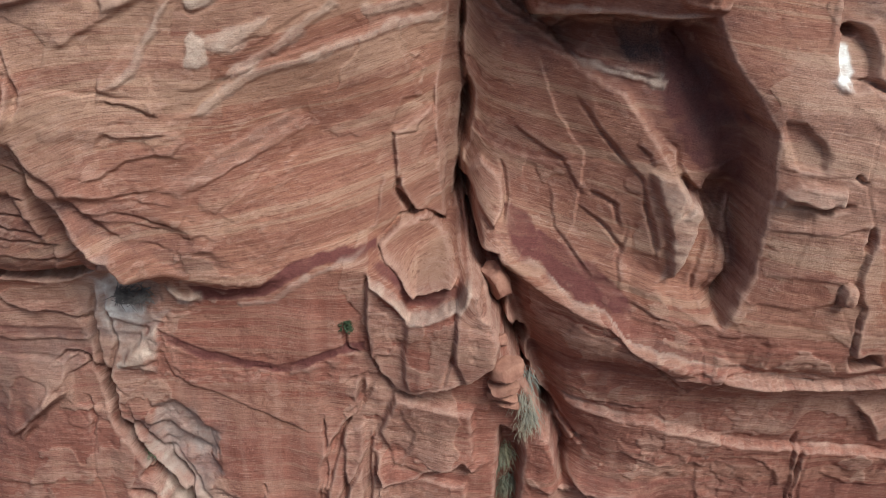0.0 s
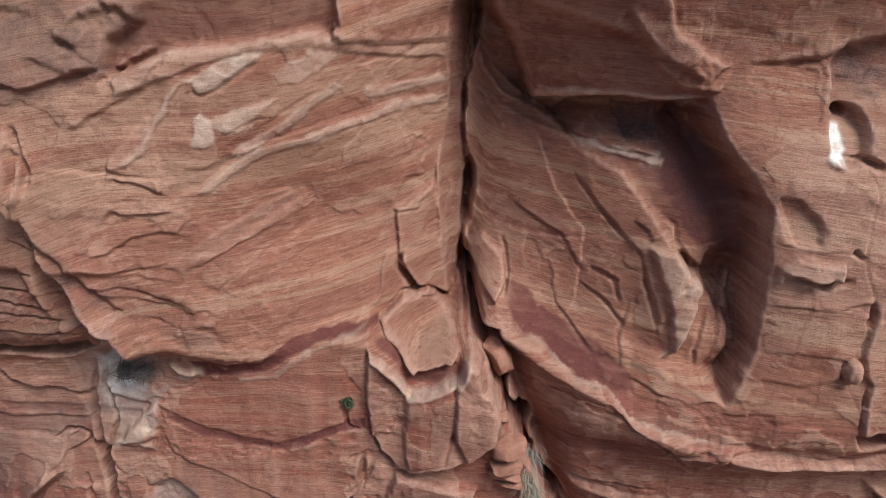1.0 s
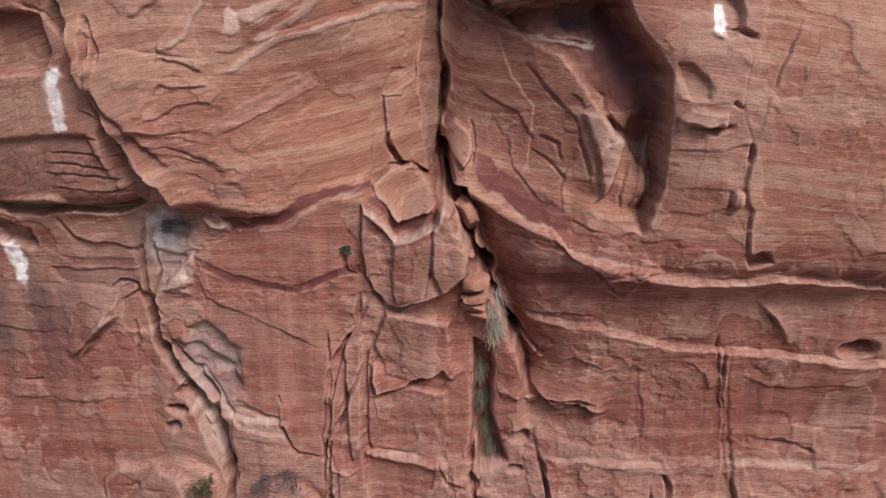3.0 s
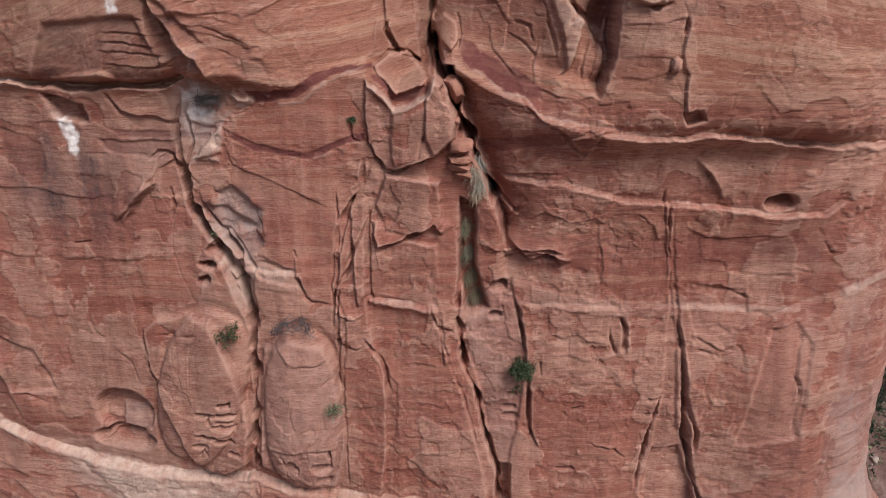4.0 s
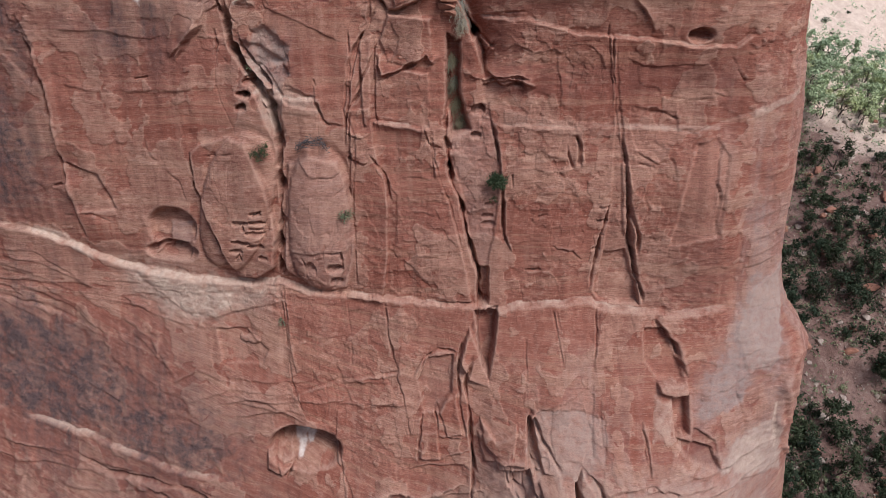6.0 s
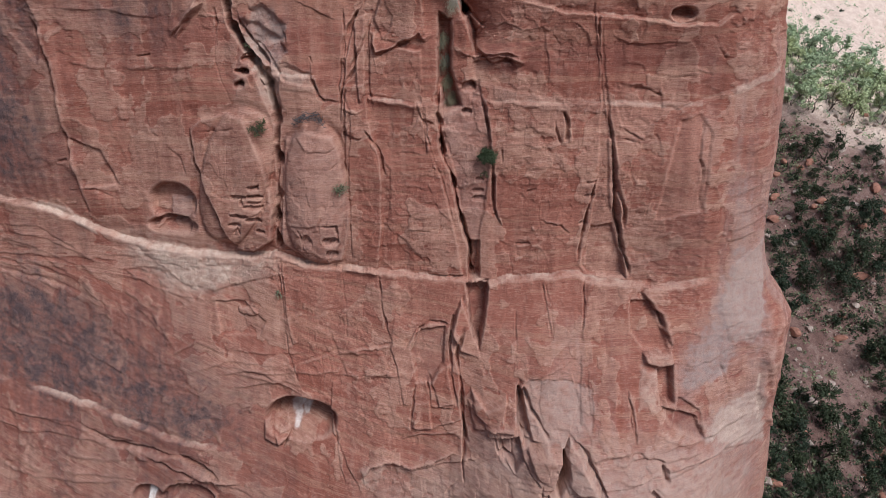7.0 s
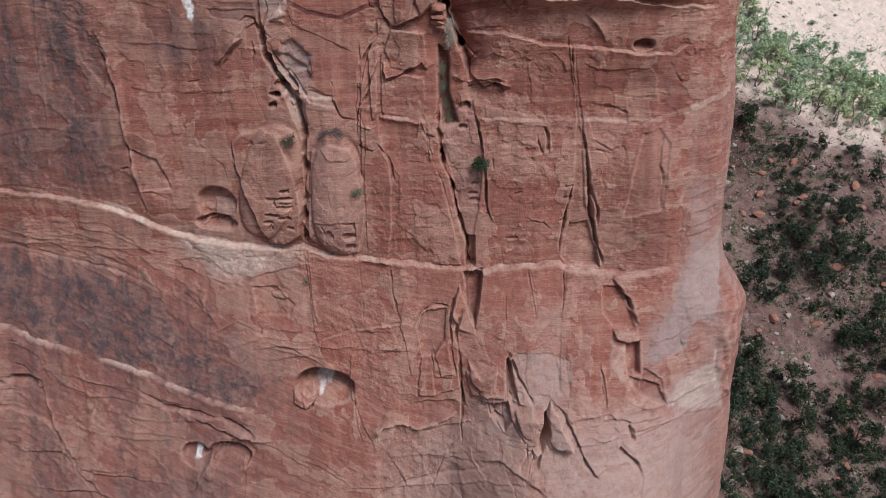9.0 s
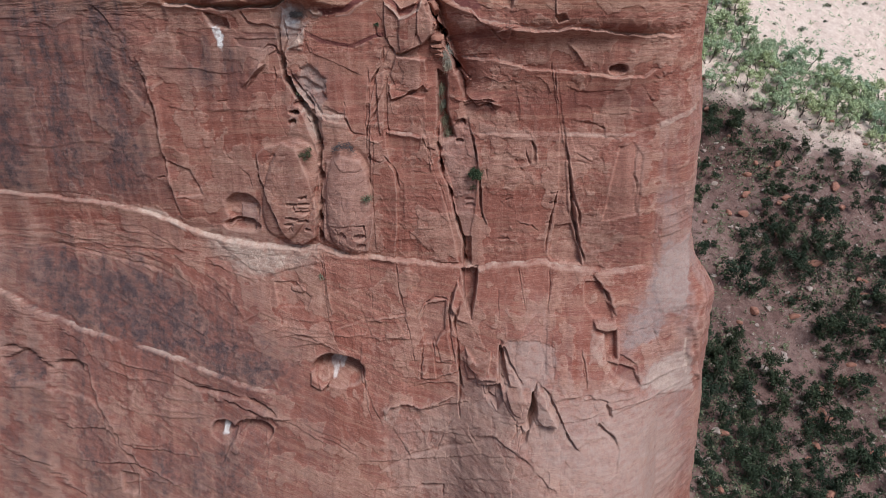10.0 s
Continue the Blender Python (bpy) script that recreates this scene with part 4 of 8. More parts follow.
crack([(21.6, -1.75), (19.41, -3.05), (19.17, -5.99), (19.33, -9.44)], width=0.06, depth=0.1, step=0.35, fade=1.2)
# below the white ledge
crack([(-3.17, -0.63), (-3.07, -2.73), (-2.69, -4.19), (-2.29, -5.27)], width=0.1, depth=0.25, step=0.12, fade=0.5)
crack([(-5.39, -0.55), (-5.26, -2.78), (-5.18, -5.01)], width=0.05, depth=0.1)
crack([(-9.25, 0.67), (-9.11, -0.94), (-8.97, -3.24), (-8.57, -5.48)], width=0.08, depth=0.2, step=0.1, fade=0.5)
crack([(9.06, -0.7), (9.1, -2.24), (8.91, -4.06)], width=0.09, depth=0.25, step=0.12, fade=0.4)
crack([(6.81, -0.96), (7.13, -2.29), (7.21, -3.87)], width=0.05, depth=0.12)
crack([(12.32, -1.61), (13.32, -2.36), (14.09, -4.28)], width=0.12, depth=0.35, step=0.5, fade=0.7)
slab([(-13.43, -2.68), (-11.62, -2.67), (-10.25, -3.86), (-10.67, -4.71), (-13.06, -4.75)], -0.12, edge=0.025)
knob(-11.41, -3.27, 0.66, 0.26, 0.2)
niche(-8.21, -10.0, 2.12, 1.31, 1.7, 0.2)
slab([(-9.97, -10.6), (-9.07, -10.53), (-8.84, -11.32), (-9.62, -11.61)], 0.2, edge=0.033)
crack([(-6.46, -8.74), (-6.04, -10.63), (-5.93, -12.55), (-5.49, -14.16)], width=0.09, depth=0.2, step=0.1, fade=0.4)
niche(-18.34, -15.64, 1.09, 0.93, 0.7, 0.25)
slab([(-18.54, -14.74), (-17.88, -14.59), (-18.04, -15.91), (-18.51, -16.02)], 0.0, wash=0.9, soften=0.1)
niche(-15.68, -15.41, 1.64, 1.06, 0.7, 0.25)
crack([(-16.82, -16.15), (-16.3, -14.1), (-14.1, -14.21), (-13.05, -15.59)], width=0.08, depth=0.15, step=0.12, fade=0.4)
crack([(-1.59, -5.23), (-1.03, -4.15), (-0.11, -3.6), (0.98, -3.71)], width=0.08, depth=0.15, step=-0.25, fade=0.6)
crack([(-2.3, -3.01), (-2.51, -5.21), (-1.98, -7.48), (-1.81, -9)], width=0.08, depth=0.15, step=0.12, fade=0.5)
crack([(1.96, -3.5), (1.46, -5.47), (1.89, -7.85), (1.97, -10.04), (1.89, -11.65)], width=0.14, depth=0.35, step=-0.15, fade=0.6)
slab([(-0.13, -6.73), (0.98, -6.01), (1.35, -8.31), (0.43, -8.56)], 0.15, edge=0.028)
slab([(-1.25, -8.56), (-0.13, -8.27), (0.06, -10.02), (-1.25, -10.19)], 0.15, edge=0.028)
crack([(-2.96, -11.32), (-0.32, -10.58), (1.89, -10.12)], width=0.06, depth=0.12, step=0.1, fade=0.3)
slab([(-4.47, -12.97), (-2.96, -12.59), (-3.19, -13.68), (-4.33, -14.02)], 0.1, edge=0.028, pale=0.4)
crack([(5.26, -6.1), (4.99, -8.35), (5.53, -9.36), (6.65, -9.31)], width=0.16, depth=0.5, step=0.2, fade=0.5)
crack([(3.64, -8.96), (3.99, -10.2), (4.82, -10.43), (4.69, -9.04)], width=0.1, depth=0.3)
slab([(2.25, -7.98), (4.53, -7.16), (4.32, -8.58), (2.61, -9.49)], 0.25, edge=0.033)
slab([(4.83, -10.14), (6.68, -9.28), (7.5, -9.47), (7.16, -11.28), (5.14, -11.69)], 0.3, edge=0.033, lean=(0.1, 0.2))
crack([(8.06, -8.55), (7.47, -9.84), (7.27, -11.32), (6.61, -11.72)], width=0.12, depth=0.4, step=-0.2, fade=0.5)
slab([(8.04, -8.77), (8.79, -9.98), (9.52, -11.01), (7.92, -11.36), (7.53, -10.75)], 0.25, edge=0.028, lean=(0.25, 0.0), pale=0.15)
crack([(4.81, -11.83), (6.28, -11.59), (7.42, -12.16)], width=0.12, depth=0.3, step=0.2, fade=0.4)
crack([(10.5, -10), (12.11, -9.57), (13.32, -9.91), (13.52, -10.79)], width=0.08, depth=0.25, step=0.2, fade=0.4)
crack([(12.72, -11.02), (13.61, -11.88), (14.12, -13.01)], width=0.08, depth=0.25, step=0.2, fade=0.5)
crack([(5.6, -13.14), (6.78, -11.73), (6.91, -12.52)], width=0.12, depth=0.35)
crack([(0.38, -14.64), (2.55, -13.93), (4.57, -12.97), (6.5, -13.32), (8.38, -14.59)], width=0.08, depth=0.2, step=0.25, fade=0.6)
crack([(-5.57, -19.05), (-2.35, -17.05), (1.26, -15.5), (5.35, -12.64)], width=0.08, depth=0.15, step=-0.2, fade=0.6)
crack([(11.74, -6.98), (11.5, -7.81), (11.84, -9.08)], width=0.07, depth=0.2, step=0.1, fade=0.4)
# leaning flake and shelf near the corner
crack([(12.3, -1.3), (13.47, -2.54), (14.24, -4.51)], width=0.14, depth=0.45, step=0.4, fade=0.6)
slab([(11.79, -1.83), (12.94, -1.7), (13.82, -3.69), (13.98, -4.48), (12.61, -4.39), (11.77, -3.46)], -0.25, edge=0.039)
slab([(12.46, -4.49), (14.17, -4.41), (14.23, -5.05), (13.39, -5.19), (12.6, -4.98)], 0.45, edge=0.033, pale=0.2)
slab([(13.28, -5.38), (14.22, -5.22), (14.21, -7.28), (13.43, -7.31)], -0.8, edge=0.033)
slab([(12.29, -5.29), (13.23, -5.58), (13.16, -7.56), (12.07, -7.27)], 0.05, edge=0.028, pale=0.4)
slab([(13.43, -7.31), (15.63, -8.11), (16.04, -9.28), (14.1, -8.45)], -0.35, edge=0.028, band_shade=0.3)
slab([(13.34, -7.71), (13.83, -8.79), (16.15, -9.38), (15.07, -9.51), (12.88, -8.63)], 0.1, edge=0.028, fresh=0.4)
# cross-beds of the lower left
crack([(-29.73, 1.01), (-25.63, 0.05), (-21.65, -1.28), (-17.63, -1.79)], width=0.05, depth=0.09, step=0.12, fade=0.5)
crack([(-27.42, -0.46), (-23.3, -1.73), (-20.51, -3.43), (-20.22, -5.31)], width=0.05, depth=0.09, step=0.12, fade=0.5)
crack([(-29.94, -0.2), (-26.66, -1.57), (-21.78, -3.54)], width=0.05, depth=0.09, step=0.12, fade=0.5)
crack([(-19.67, -2.29), (-17.69, -3.63), (-16.2, -5.78)], width=0.05, depth=0.09, step=0.12, fade=0.5)
crack([(-20.58, -4.58), (-20.1, -3.05), (-19.16, -4.49)], width=0.05, depth=0.09, step=0.12, fade=0.5)
crack([(-13.45, -5.63), (-10.77, -5.94), (-7.73, -5.74)], width=0.05, depth=0.09, step=0.12, fade=0.5)
crack([(-6.23, -5.87), (-3.98, -5.4), (-2.51, -5.21)], width=0.05, depth=0.09, step=0.12, fade=0.5)
crack([(-13.89, -6.78), (-11.15, -6.95), (-9.3, -7.69)], width=0.05, depth=0.09, step=0.12, fade=0.5)
crack([(-30.54, -10.22), (-24.16, -10.88), (-18.8, -11.94)], width=0.05, depth=0.09, step=0.12, fade=0.5)
crack([(-26.41, -12.66), (-21.36, -13.36), (-16.79, -12.87), (-13.36, -14.35)], width=0.05, depth=0.09, step=0.12, fade=0.5)
crack([(-30.88, -14.28), (-28.28, -16.7), (-29.3, -17.69)], width=0.05, depth=0.09, step=0.12, fade=0.5)
crack([(-18.05, -13.04), (-15.6, -12.44), (-13.34, -13.22)], width=0.05, depth=0.09, step=0.12, fade=0.5)
crack([(-13.13, -7.12), (-10.04, -7.67), (-7.06, -8.76)], width=0.05, depth=0.09, step=0.12, fade=0.5)
crack([(-5.89, -7.18), (-5.27, -5.25), (-4.36, -5.99)], width=0.05, depth=0.09, step=0.12, fade=0.5)
slab([(-18.64, 0.9), (-16.25, 0.66), (-12.65, 0.26), (-9.39, 0.47), (-9.6, -0.94), (-13.43, -2.04), (-15.24, -1.78), (-17.35, -0.29)], 0.08, edge=0.044, pale=0.3, soften=0.25)
crack([(-22.97, 14.53), (-22.42, 12.39), (-22.18, 10.15), (-21.93, 6.9), (-21.61, 4.3), (-21.22, 2.14)], width=0.16, depth=0.5, step=0.6, fade=1.4)
crack([(-26.57, 19.58), (-24.96, 17.92), (-23.21, 14.53)], width=0.1, depth=0.2, step=0.2, fade=1.0)
slab([(-21.65, 7.17), (-19.86, 6.51), (-18.93, 4.4), (-21.33, 4.16)], -0.2, edge=0.028)
crack([(-18.96, 4.16), (-20.13, 6.48), (-21.4, 7.42)], width=0.05, depth=0.1, step=0.15, fade=0.5)
# mineral streaks
streak(-18.54, -14.64, 12.05, 17.1, 0.45, 143)
streak(15.51, 22.51, -1.87, 13.15, 0.45, 147, GREY)
streak(17.54, 21.47, -13.91, -0.91, 0.6, 149, GREY)
streak(-5.37, -1.84, -13.48, -0.51, 0.2, 151)
streak(-18.58, -13.81, 11.99, 16.81, 0.4, 153)
# in the alcove the dark runs also stand in for shade
streak(0.08, 6.26, 21.27, 29.39, 0.2, 155)
streak(-11.42, -7.28, 12.32, 15.42, 0.3, 157, GREY)
streak(6.02, 11.87, -10.03, -3.01, 0.35, 159, GREY)
streak(-12.01, -9.66, 4.75, 13.28, 0.3, 161)
WEDGED_AT = [(0.21, 18.74), (0.27, 17.79), (0.47, 16.73), (0.31, 16.24), (0.38, 15.81), (0.58, 15.53)]
# alcove rim, brow and inner facets; shaded faces are also darkened in colour
crack([(5.68, 18.75), (5.84, 19.21), (6.17, 20.28), (6.26, 21.47), (6.26, 22.83), (6.24, 23.7), (5.76, 24.42), (5.25, 25.14), (4.92, 26.12)], width=0.08, depth=0.3, step=-1.7, fade=1.3, ends=0.06)
crack([(4.92, 26.12), (4.48, 25.93), (3.1, 25.96), (2.11, 25.84), (1.15, 25.61), (0.84, 26.36), (0.3, 27.51), (-0.29, 28.8)], width=0.06, depth=0.2, step=-1.4, fade=1.2, ends=0.06)
slab([(1.11, 25.86), (2.05, 26.09), (3.15, 26.15), (4.72, 26.04), (4.94, 25.81), (3.24, 25.85), (2.26, 25.69), (1.26, 25.46)], 0.05, pale=0.35, soften=0.08)
crack([(2.13, 24.75), (3.06, 24.56), (4.18, 24.5)], width=0.08, depth=0.12, step=0.5, fade=0.5)
slab([(2.13, 24.75), (3.05, 24.6), (4.18, 24.53), (4.09, 24.33), (2.87, 24.43)], 0.0, pale=0.5, soften=0.06)
slab([(3.17, 25.81), (4.1, 25.65), (4.14, 24.56), (3.44, 24.69)], -0.15, edge=0.03, varnish_shade=0.45)
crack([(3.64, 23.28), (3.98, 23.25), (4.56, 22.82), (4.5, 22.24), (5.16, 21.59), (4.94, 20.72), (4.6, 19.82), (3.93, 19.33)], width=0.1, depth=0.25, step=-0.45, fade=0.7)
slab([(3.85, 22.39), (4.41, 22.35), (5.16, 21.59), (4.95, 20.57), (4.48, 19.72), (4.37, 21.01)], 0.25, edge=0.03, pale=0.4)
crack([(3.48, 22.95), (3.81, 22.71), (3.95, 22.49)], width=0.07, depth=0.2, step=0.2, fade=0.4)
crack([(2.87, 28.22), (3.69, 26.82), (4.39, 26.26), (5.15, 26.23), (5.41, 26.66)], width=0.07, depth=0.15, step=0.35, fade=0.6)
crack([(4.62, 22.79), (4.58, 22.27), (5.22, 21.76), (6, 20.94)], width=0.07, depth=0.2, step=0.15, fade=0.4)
# right wall, turned from the sun: its shade is painted in
slab([(4.14, 25.68), (4.92, 26.05), (5.75, 24.35), (6.24, 23.56), (6.26, 21.27), (6, 20.94), (5.16, 21.74), (4.62, 22.86), (4.12, 23.42)], 0.0, varnish_shade=0.1, band_shade=0.3, soften=0.2)
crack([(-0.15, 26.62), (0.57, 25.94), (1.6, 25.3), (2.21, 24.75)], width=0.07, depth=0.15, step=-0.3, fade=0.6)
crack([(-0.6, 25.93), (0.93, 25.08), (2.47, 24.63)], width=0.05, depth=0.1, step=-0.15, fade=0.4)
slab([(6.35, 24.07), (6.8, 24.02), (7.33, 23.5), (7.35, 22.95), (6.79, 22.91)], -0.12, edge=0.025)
# roof: dark red bed, its shade partly put into the colour
slab([(-0.42, 29.97), (-0.36, 28.24), (0.47, 27.38), (1.27, 25.53), (2.48, 26.08), (4.03, 26.1), (4.72, 26.15), (5.29, 26.81), (4.13, 27.55), (3.22, 29.72)], 0.55, edge=0.05, lean=(0.0, 0.4), band_shade=0.3, varnish_shade=0.1, soften=0.3)
# left wall: shade of the brow painted as a dark tint
slab([(-0.41, 27.77), (0.4, 27.37), (1.32, 25.31), (2.16, 24.56), (2.71, 23.67), (1.97, 23.59), (-0.27, 24.24)], 0.0, varnish_shade=0.12, soften=0.35)
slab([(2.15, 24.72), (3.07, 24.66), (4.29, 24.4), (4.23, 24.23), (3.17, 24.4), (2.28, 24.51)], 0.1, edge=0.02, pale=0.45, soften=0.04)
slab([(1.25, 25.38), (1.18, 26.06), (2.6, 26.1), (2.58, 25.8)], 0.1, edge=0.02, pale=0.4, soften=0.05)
# right wall again, darkened in colour for its shade
slab([(4.32, 25.77), (4.84, 26.03), (5.26, 24.86), (6.26, 23.68), (6.25, 21.97), (6.26, 20.42), (5.98, 19.75), (6.01, 22.09), (5.07, 22.44), (4.23, 23.9)], 0.0, band_shade=0.5, soften=0.1)
slab([(0.57, 20.14), (1.4, 19.77), (2.39, 19.43), (3.18, 19.05), (3.71, 18.43), (4.61, 18.19), (5.78, 18.1), (5.8, 17.93), (4.59, 17.92), (3.54, 18.14), (3.03, 18.73), (2.08, 19.06), (1.21, 19.41), (0.55, 19.8)], 0.0, band_shade=0.45, soften=0.06)
slab([(1.1, 16.71), (2.33, 17), (3.47, 17.36), (4.59, 17.44), (6.01, 17.21), (6.11, 16.89), (4.61, 16.91), (3.47, 16.75), (2.27, 16.37), (1.17, 16.42)], -0.05, edge=0.02, band_shade=0.5, soften=0.05)
# nest niche and chute
slab([(-10.75, 18.7), (-10.1, 18.8), (-10, 17.6), (-10.7, 17.5)], 0.0, wash=0.95, soften=0.2)
slab([(-10.69, 15.99), (-9.84, 17.05), (-9.34, 17.46), (-9.26, 16.88), (-9.51, 16.23)], 0.15, edge=0.04, pale=0.55)
crack([(-9.95, 20.46), (-10.9, 17.94), (-10.71, 16.72), (-11.16, 15.51), (-10.57, 14.89)], width=0.1, depth=0.25, step=0.2, fade=0.6)
slab([(-9.95, 20.46), (-9.47, 20.49), (-10.52, 17.93), (-8.82, 18.05), (-9.25, 17.46), (-10.57, 16.14), (-10.81, 17.94)], 0.0, grey=0.5, pale=0.15, soften=0.1)
crack([(-8.9, 18.77), (-8.5, 18.43), (-7.95, 18.36)], width=0.08, depth=0.2, step=0.25, fade=0.3)
slab([(-8.89, 18.82), (-8.47, 18.6), (-7.92, 18.53), (-7.95, 18.36), (-8.5, 18.36)], 0.1, edge=0.02, pale=0.7)
crack([(-9.89, 21.3), (-9.03, 21.08), (-8.18, 20.74), (-7.88, 20.61), (-7.36, 20.61), (-7.08, 20.41)], width=0.05, depth=0.12, step=0.15, fade=0.4)
crack([(-10.54, 21.98), (-9.2, 21.76), (-8.08, 21.91)], width=0.05, depth=0.12, step=0.12, fade=0.4)
crack([(-14.13, 18.74), (-13.54, 17.89), (-12.08, 17.64), (-11.24, 17.31)], width=0.1, depth=0.25, step=0.25, fade=0.5)
slab([(-13.23, 16.88), (-11.75, 16.83), (-12.05, 15.8), (-13.42, 14.74)], 0.0, pale=0.22, soften=0.3)
crack([(-14.06, 13.25), (-13.3, 14.29), (-12.49, 14.9), (-12.31, 15.9), (-11.75, 16.27)], width=0.06, depth=0.15, step=0.2, fade=0.6)
crack([(-9.46, 17.08), (-9.05, 15.77), (-7.48, 15.08), (-5.06, 13.98)], width=0.05, depth=0.1, step=0.1, fade=0.5)
slab([(-9.98, 14.56), (-9.16, 14.92), (-7.96, 13.81), (-8.15, 12.92), (-9.81, 12.59)], -0.28, edge=0.08, grey=0.6, pale=0.2)
# dark thin beds beside the big block
crack([(-13.56, 21.12), (-12.14, 21.08), (-10.73, 21.1)], width=0.06, depth=0.15, step=0.15, fade=0.3)
crack([(-13.71, 20.42), (-12.15, 20.34), (-10.87, 20.25)], width=0.06, depth=0.15, step=0.15, fade=0.3)
crack([(-13.49, 19.93), (-11.79, 19.77), (-10.62, 19.95)], width=0.06, depth=0.15, step=0.15, fade=0.3)
crack([(-13.64, 20.78), (-12.6, 20.7), (-11.27, 20.55)], width=0.06, depth=0.15, step=0.15, fade=0.3)
crack([(-12.13, 22.56), (-11.44, 22.3), (-10.99, 22.09)], width=0.06, depth=0.15, step=0.15, fade=0.3)
crack([(-11.24, 22.18), (-10.67, 21.44), (-10.09, 20.69)], width=0.06, depth=0.15, step=0.15, fade=0.3)
crack([(-11.22, 19.86), (-9.95, 20.46), (-9.74, 20.66)], width=0.06, depth=0.15, step=0.15, fade=0.3)
crack([(-13.37, 21.6), (-12.35, 21.68), (-11.52, 21.59)], width=0.06, depth=0.15, step=0.15, fade=0.3)
slab([(-11.27, 23.34), (-11.07, 22.7), (-10.37, 21.96), (-9.27, 20.76), (-9.87, 20.46), (-11.34, 20.12), (-11.57, 21.75)], -0.25, edge=0.06, varnish_shade=0.3, soften=0.2)
crack([(-7.13, 20.87), (-6.13, 21.67), (-4.82, 22.1)], width=0.03, depth=0.06, step=0.06, fade=0.3)
crack([(-6.84, 21.3), (-5.4, 21.72), (-3.55, 22.33)], width=0.03, depth=0.06, step=0.06, fade=0.3)
crack([(-6.18, 19.74), (-4.81, 20.54), (-3.55, 20.84)], width=0.03, depth=0.06, step=0.06, fade=0.3)
crack([(-8.42, 22.87), (-7.99, 23.07), (-7.43, 23.26)], width=0.03, depth=0.06, step=0.06, fade=0.3)
crack([(-4.8, 20.86), (-4.49, 20.98), (-4.18, 20.78)], width=0.03, depth=0.06, step=0.06, fade=0.3)
crack([(-4.8, 21.26), (-3.87, 21.38), (-3.39, 21.48)], width=0.03, depth=0.06, step=0.06, fade=0.3)
crack([(-8.26, 19.95), (-7.16, 20.22), (-6.86, 20.82)], width=0.03, depth=0.06, step=0.06, fade=0.3)
# broken ground below the white ledge
crack([(1.97, -1.82), (1.27, -3.19), (1.08, -4.86), (1.27, -7.07), (1.58, -8.65)], width=0.1, depth=0.3, step=0.2, fade=0.5)
slab([(1.77, -2.11), (2.74, -4.37), (2.95, -5.44), (1.77, -5.08), (1.2, -3.97)], 0.3, edge=0.03, lean=(-0.3, 0.0))
slab([(-1.23, -5.31), (-0.75, -4.01), (0.88, -3.77), (0.72, -6.01), (0.02, -7.13), (-0.97, -7.27)], -0.3, edge=0.04, pale=0.15)
crack([(-1.35, -5.34), (-0.83, -3.99), (0.03, -3.54), (1.04, -3.66)], width=0.09, depth=0.25)
crack([(1.77, -7.36), (1.88, -8.86), (2.15, -10.5)], width=0.13, depth=0.5)
crack([(1.96, -10.9), (1.88, -11.75), (1.99, -12.81)], width=0.08, depth=0.3)
crack([(-1.1, -9.18), (-1.18, -10.04), (-0.54, -10.33), (1.19, -9.52), (2.26, -9)], width=0.08, depth=0.25, step=0.2, fade=0.4)
crack([(-4.65, -13.99), (-3.81, -12.95), (-2.72, -12.52), (-1.2, -12.75), (0.2, -12.21), (1.64, -11.08)], width=0.11, depth=0.35, step=0.45, fade=0.6)
slab([(2.42, -7.2), (3.3, -7.88), (5.03, -7.1), (5.18, -8.77), (3.66, -8.97), (2.63, -8.45)], 0.35, edge=0.04)
slab([(5.12, -6.64), (5.42, -6.77), (5.66, -8.28), (5.92, -9.2), (5.08, -9.08)], -0.9, edge=0.04)
slab([(5.37, -6.42), (7.15, -5.61), (8.83, -4.74), (8.7, -8.22), (6.86, -9.28), (5.72, -9.1)], -0.1, edge=0.03, fresh=0.8)
crack([(3.99, -8.85), (4.18, -10.5), (5.05, -11.27)], width=0.12, depth=0.4, step=0.2, fade=0.4)
crack([(4.9, -9.52), (5.39, -10.19), (5.91, -10.98), (6.53, -11.4)], width=0.12, depth=0.4, step=0.25, fade=0.5)
crack([(4.87, -11.55), (6.43, -11.17), (6.41, -12.57)], width=0.08, depth=0.3)
slab([(5.6, -9.57), (7.56, -9.34), (7.32, -11.21), (6.1, -10.76)], 0.35, edge=0.03, lean=(-0.15, 0.3), fresh=0.3)
slab([(7.63, -9.31), (7.95, -10.47), (7.4, -11.76), (7.14, -11.47), (7.37, -10.06)], -0.9, edge=0.035)
crack([(7.79, -8.42), (8.8, -9.27), (9.62, -10.69), (10.27, -12.08), (11.2, -13)], width=0.16, depth=0.6, step=0.35, fade=0.8)
slab([(7.9, -9.65), (8.8, -9.66), (9.61, -11.04), (8.33, -11.15), (7.87, -10.88)], 0.4, edge=0.03, lean=(0.3, 0.0), fresh=0.3)
crack([(6.39, -13.47), (6.6, -12.42), (6.89, -12.06), (6.57, -13.26)], width=0.12, depth=0.4)
crack([(8.86, -9.74), (10.59, -9.39), (12.09, -9.3), (12.75, -10.01)], width=0.07, depth=0.2, step=0.35, fade=0.4)
slab([(13.26, -10.08), (13.65, -10.35), (13.78, -11.07), (13.49, -11.07)], -0.5, edge=0.025)
slab([(12.44, -11.57), (12.67, -11.18), (13.88, -12.39), (13.87, -12.7), (13.06, -12.01)], -0.4, edge=0.025)
crack([(8.31, -11), (11.23, -11), (13.96, -10.44), (17.61, -10.55), (19.41, -10.34)], width=0.05, depth=0.12, step=0.2, fade=0.5)
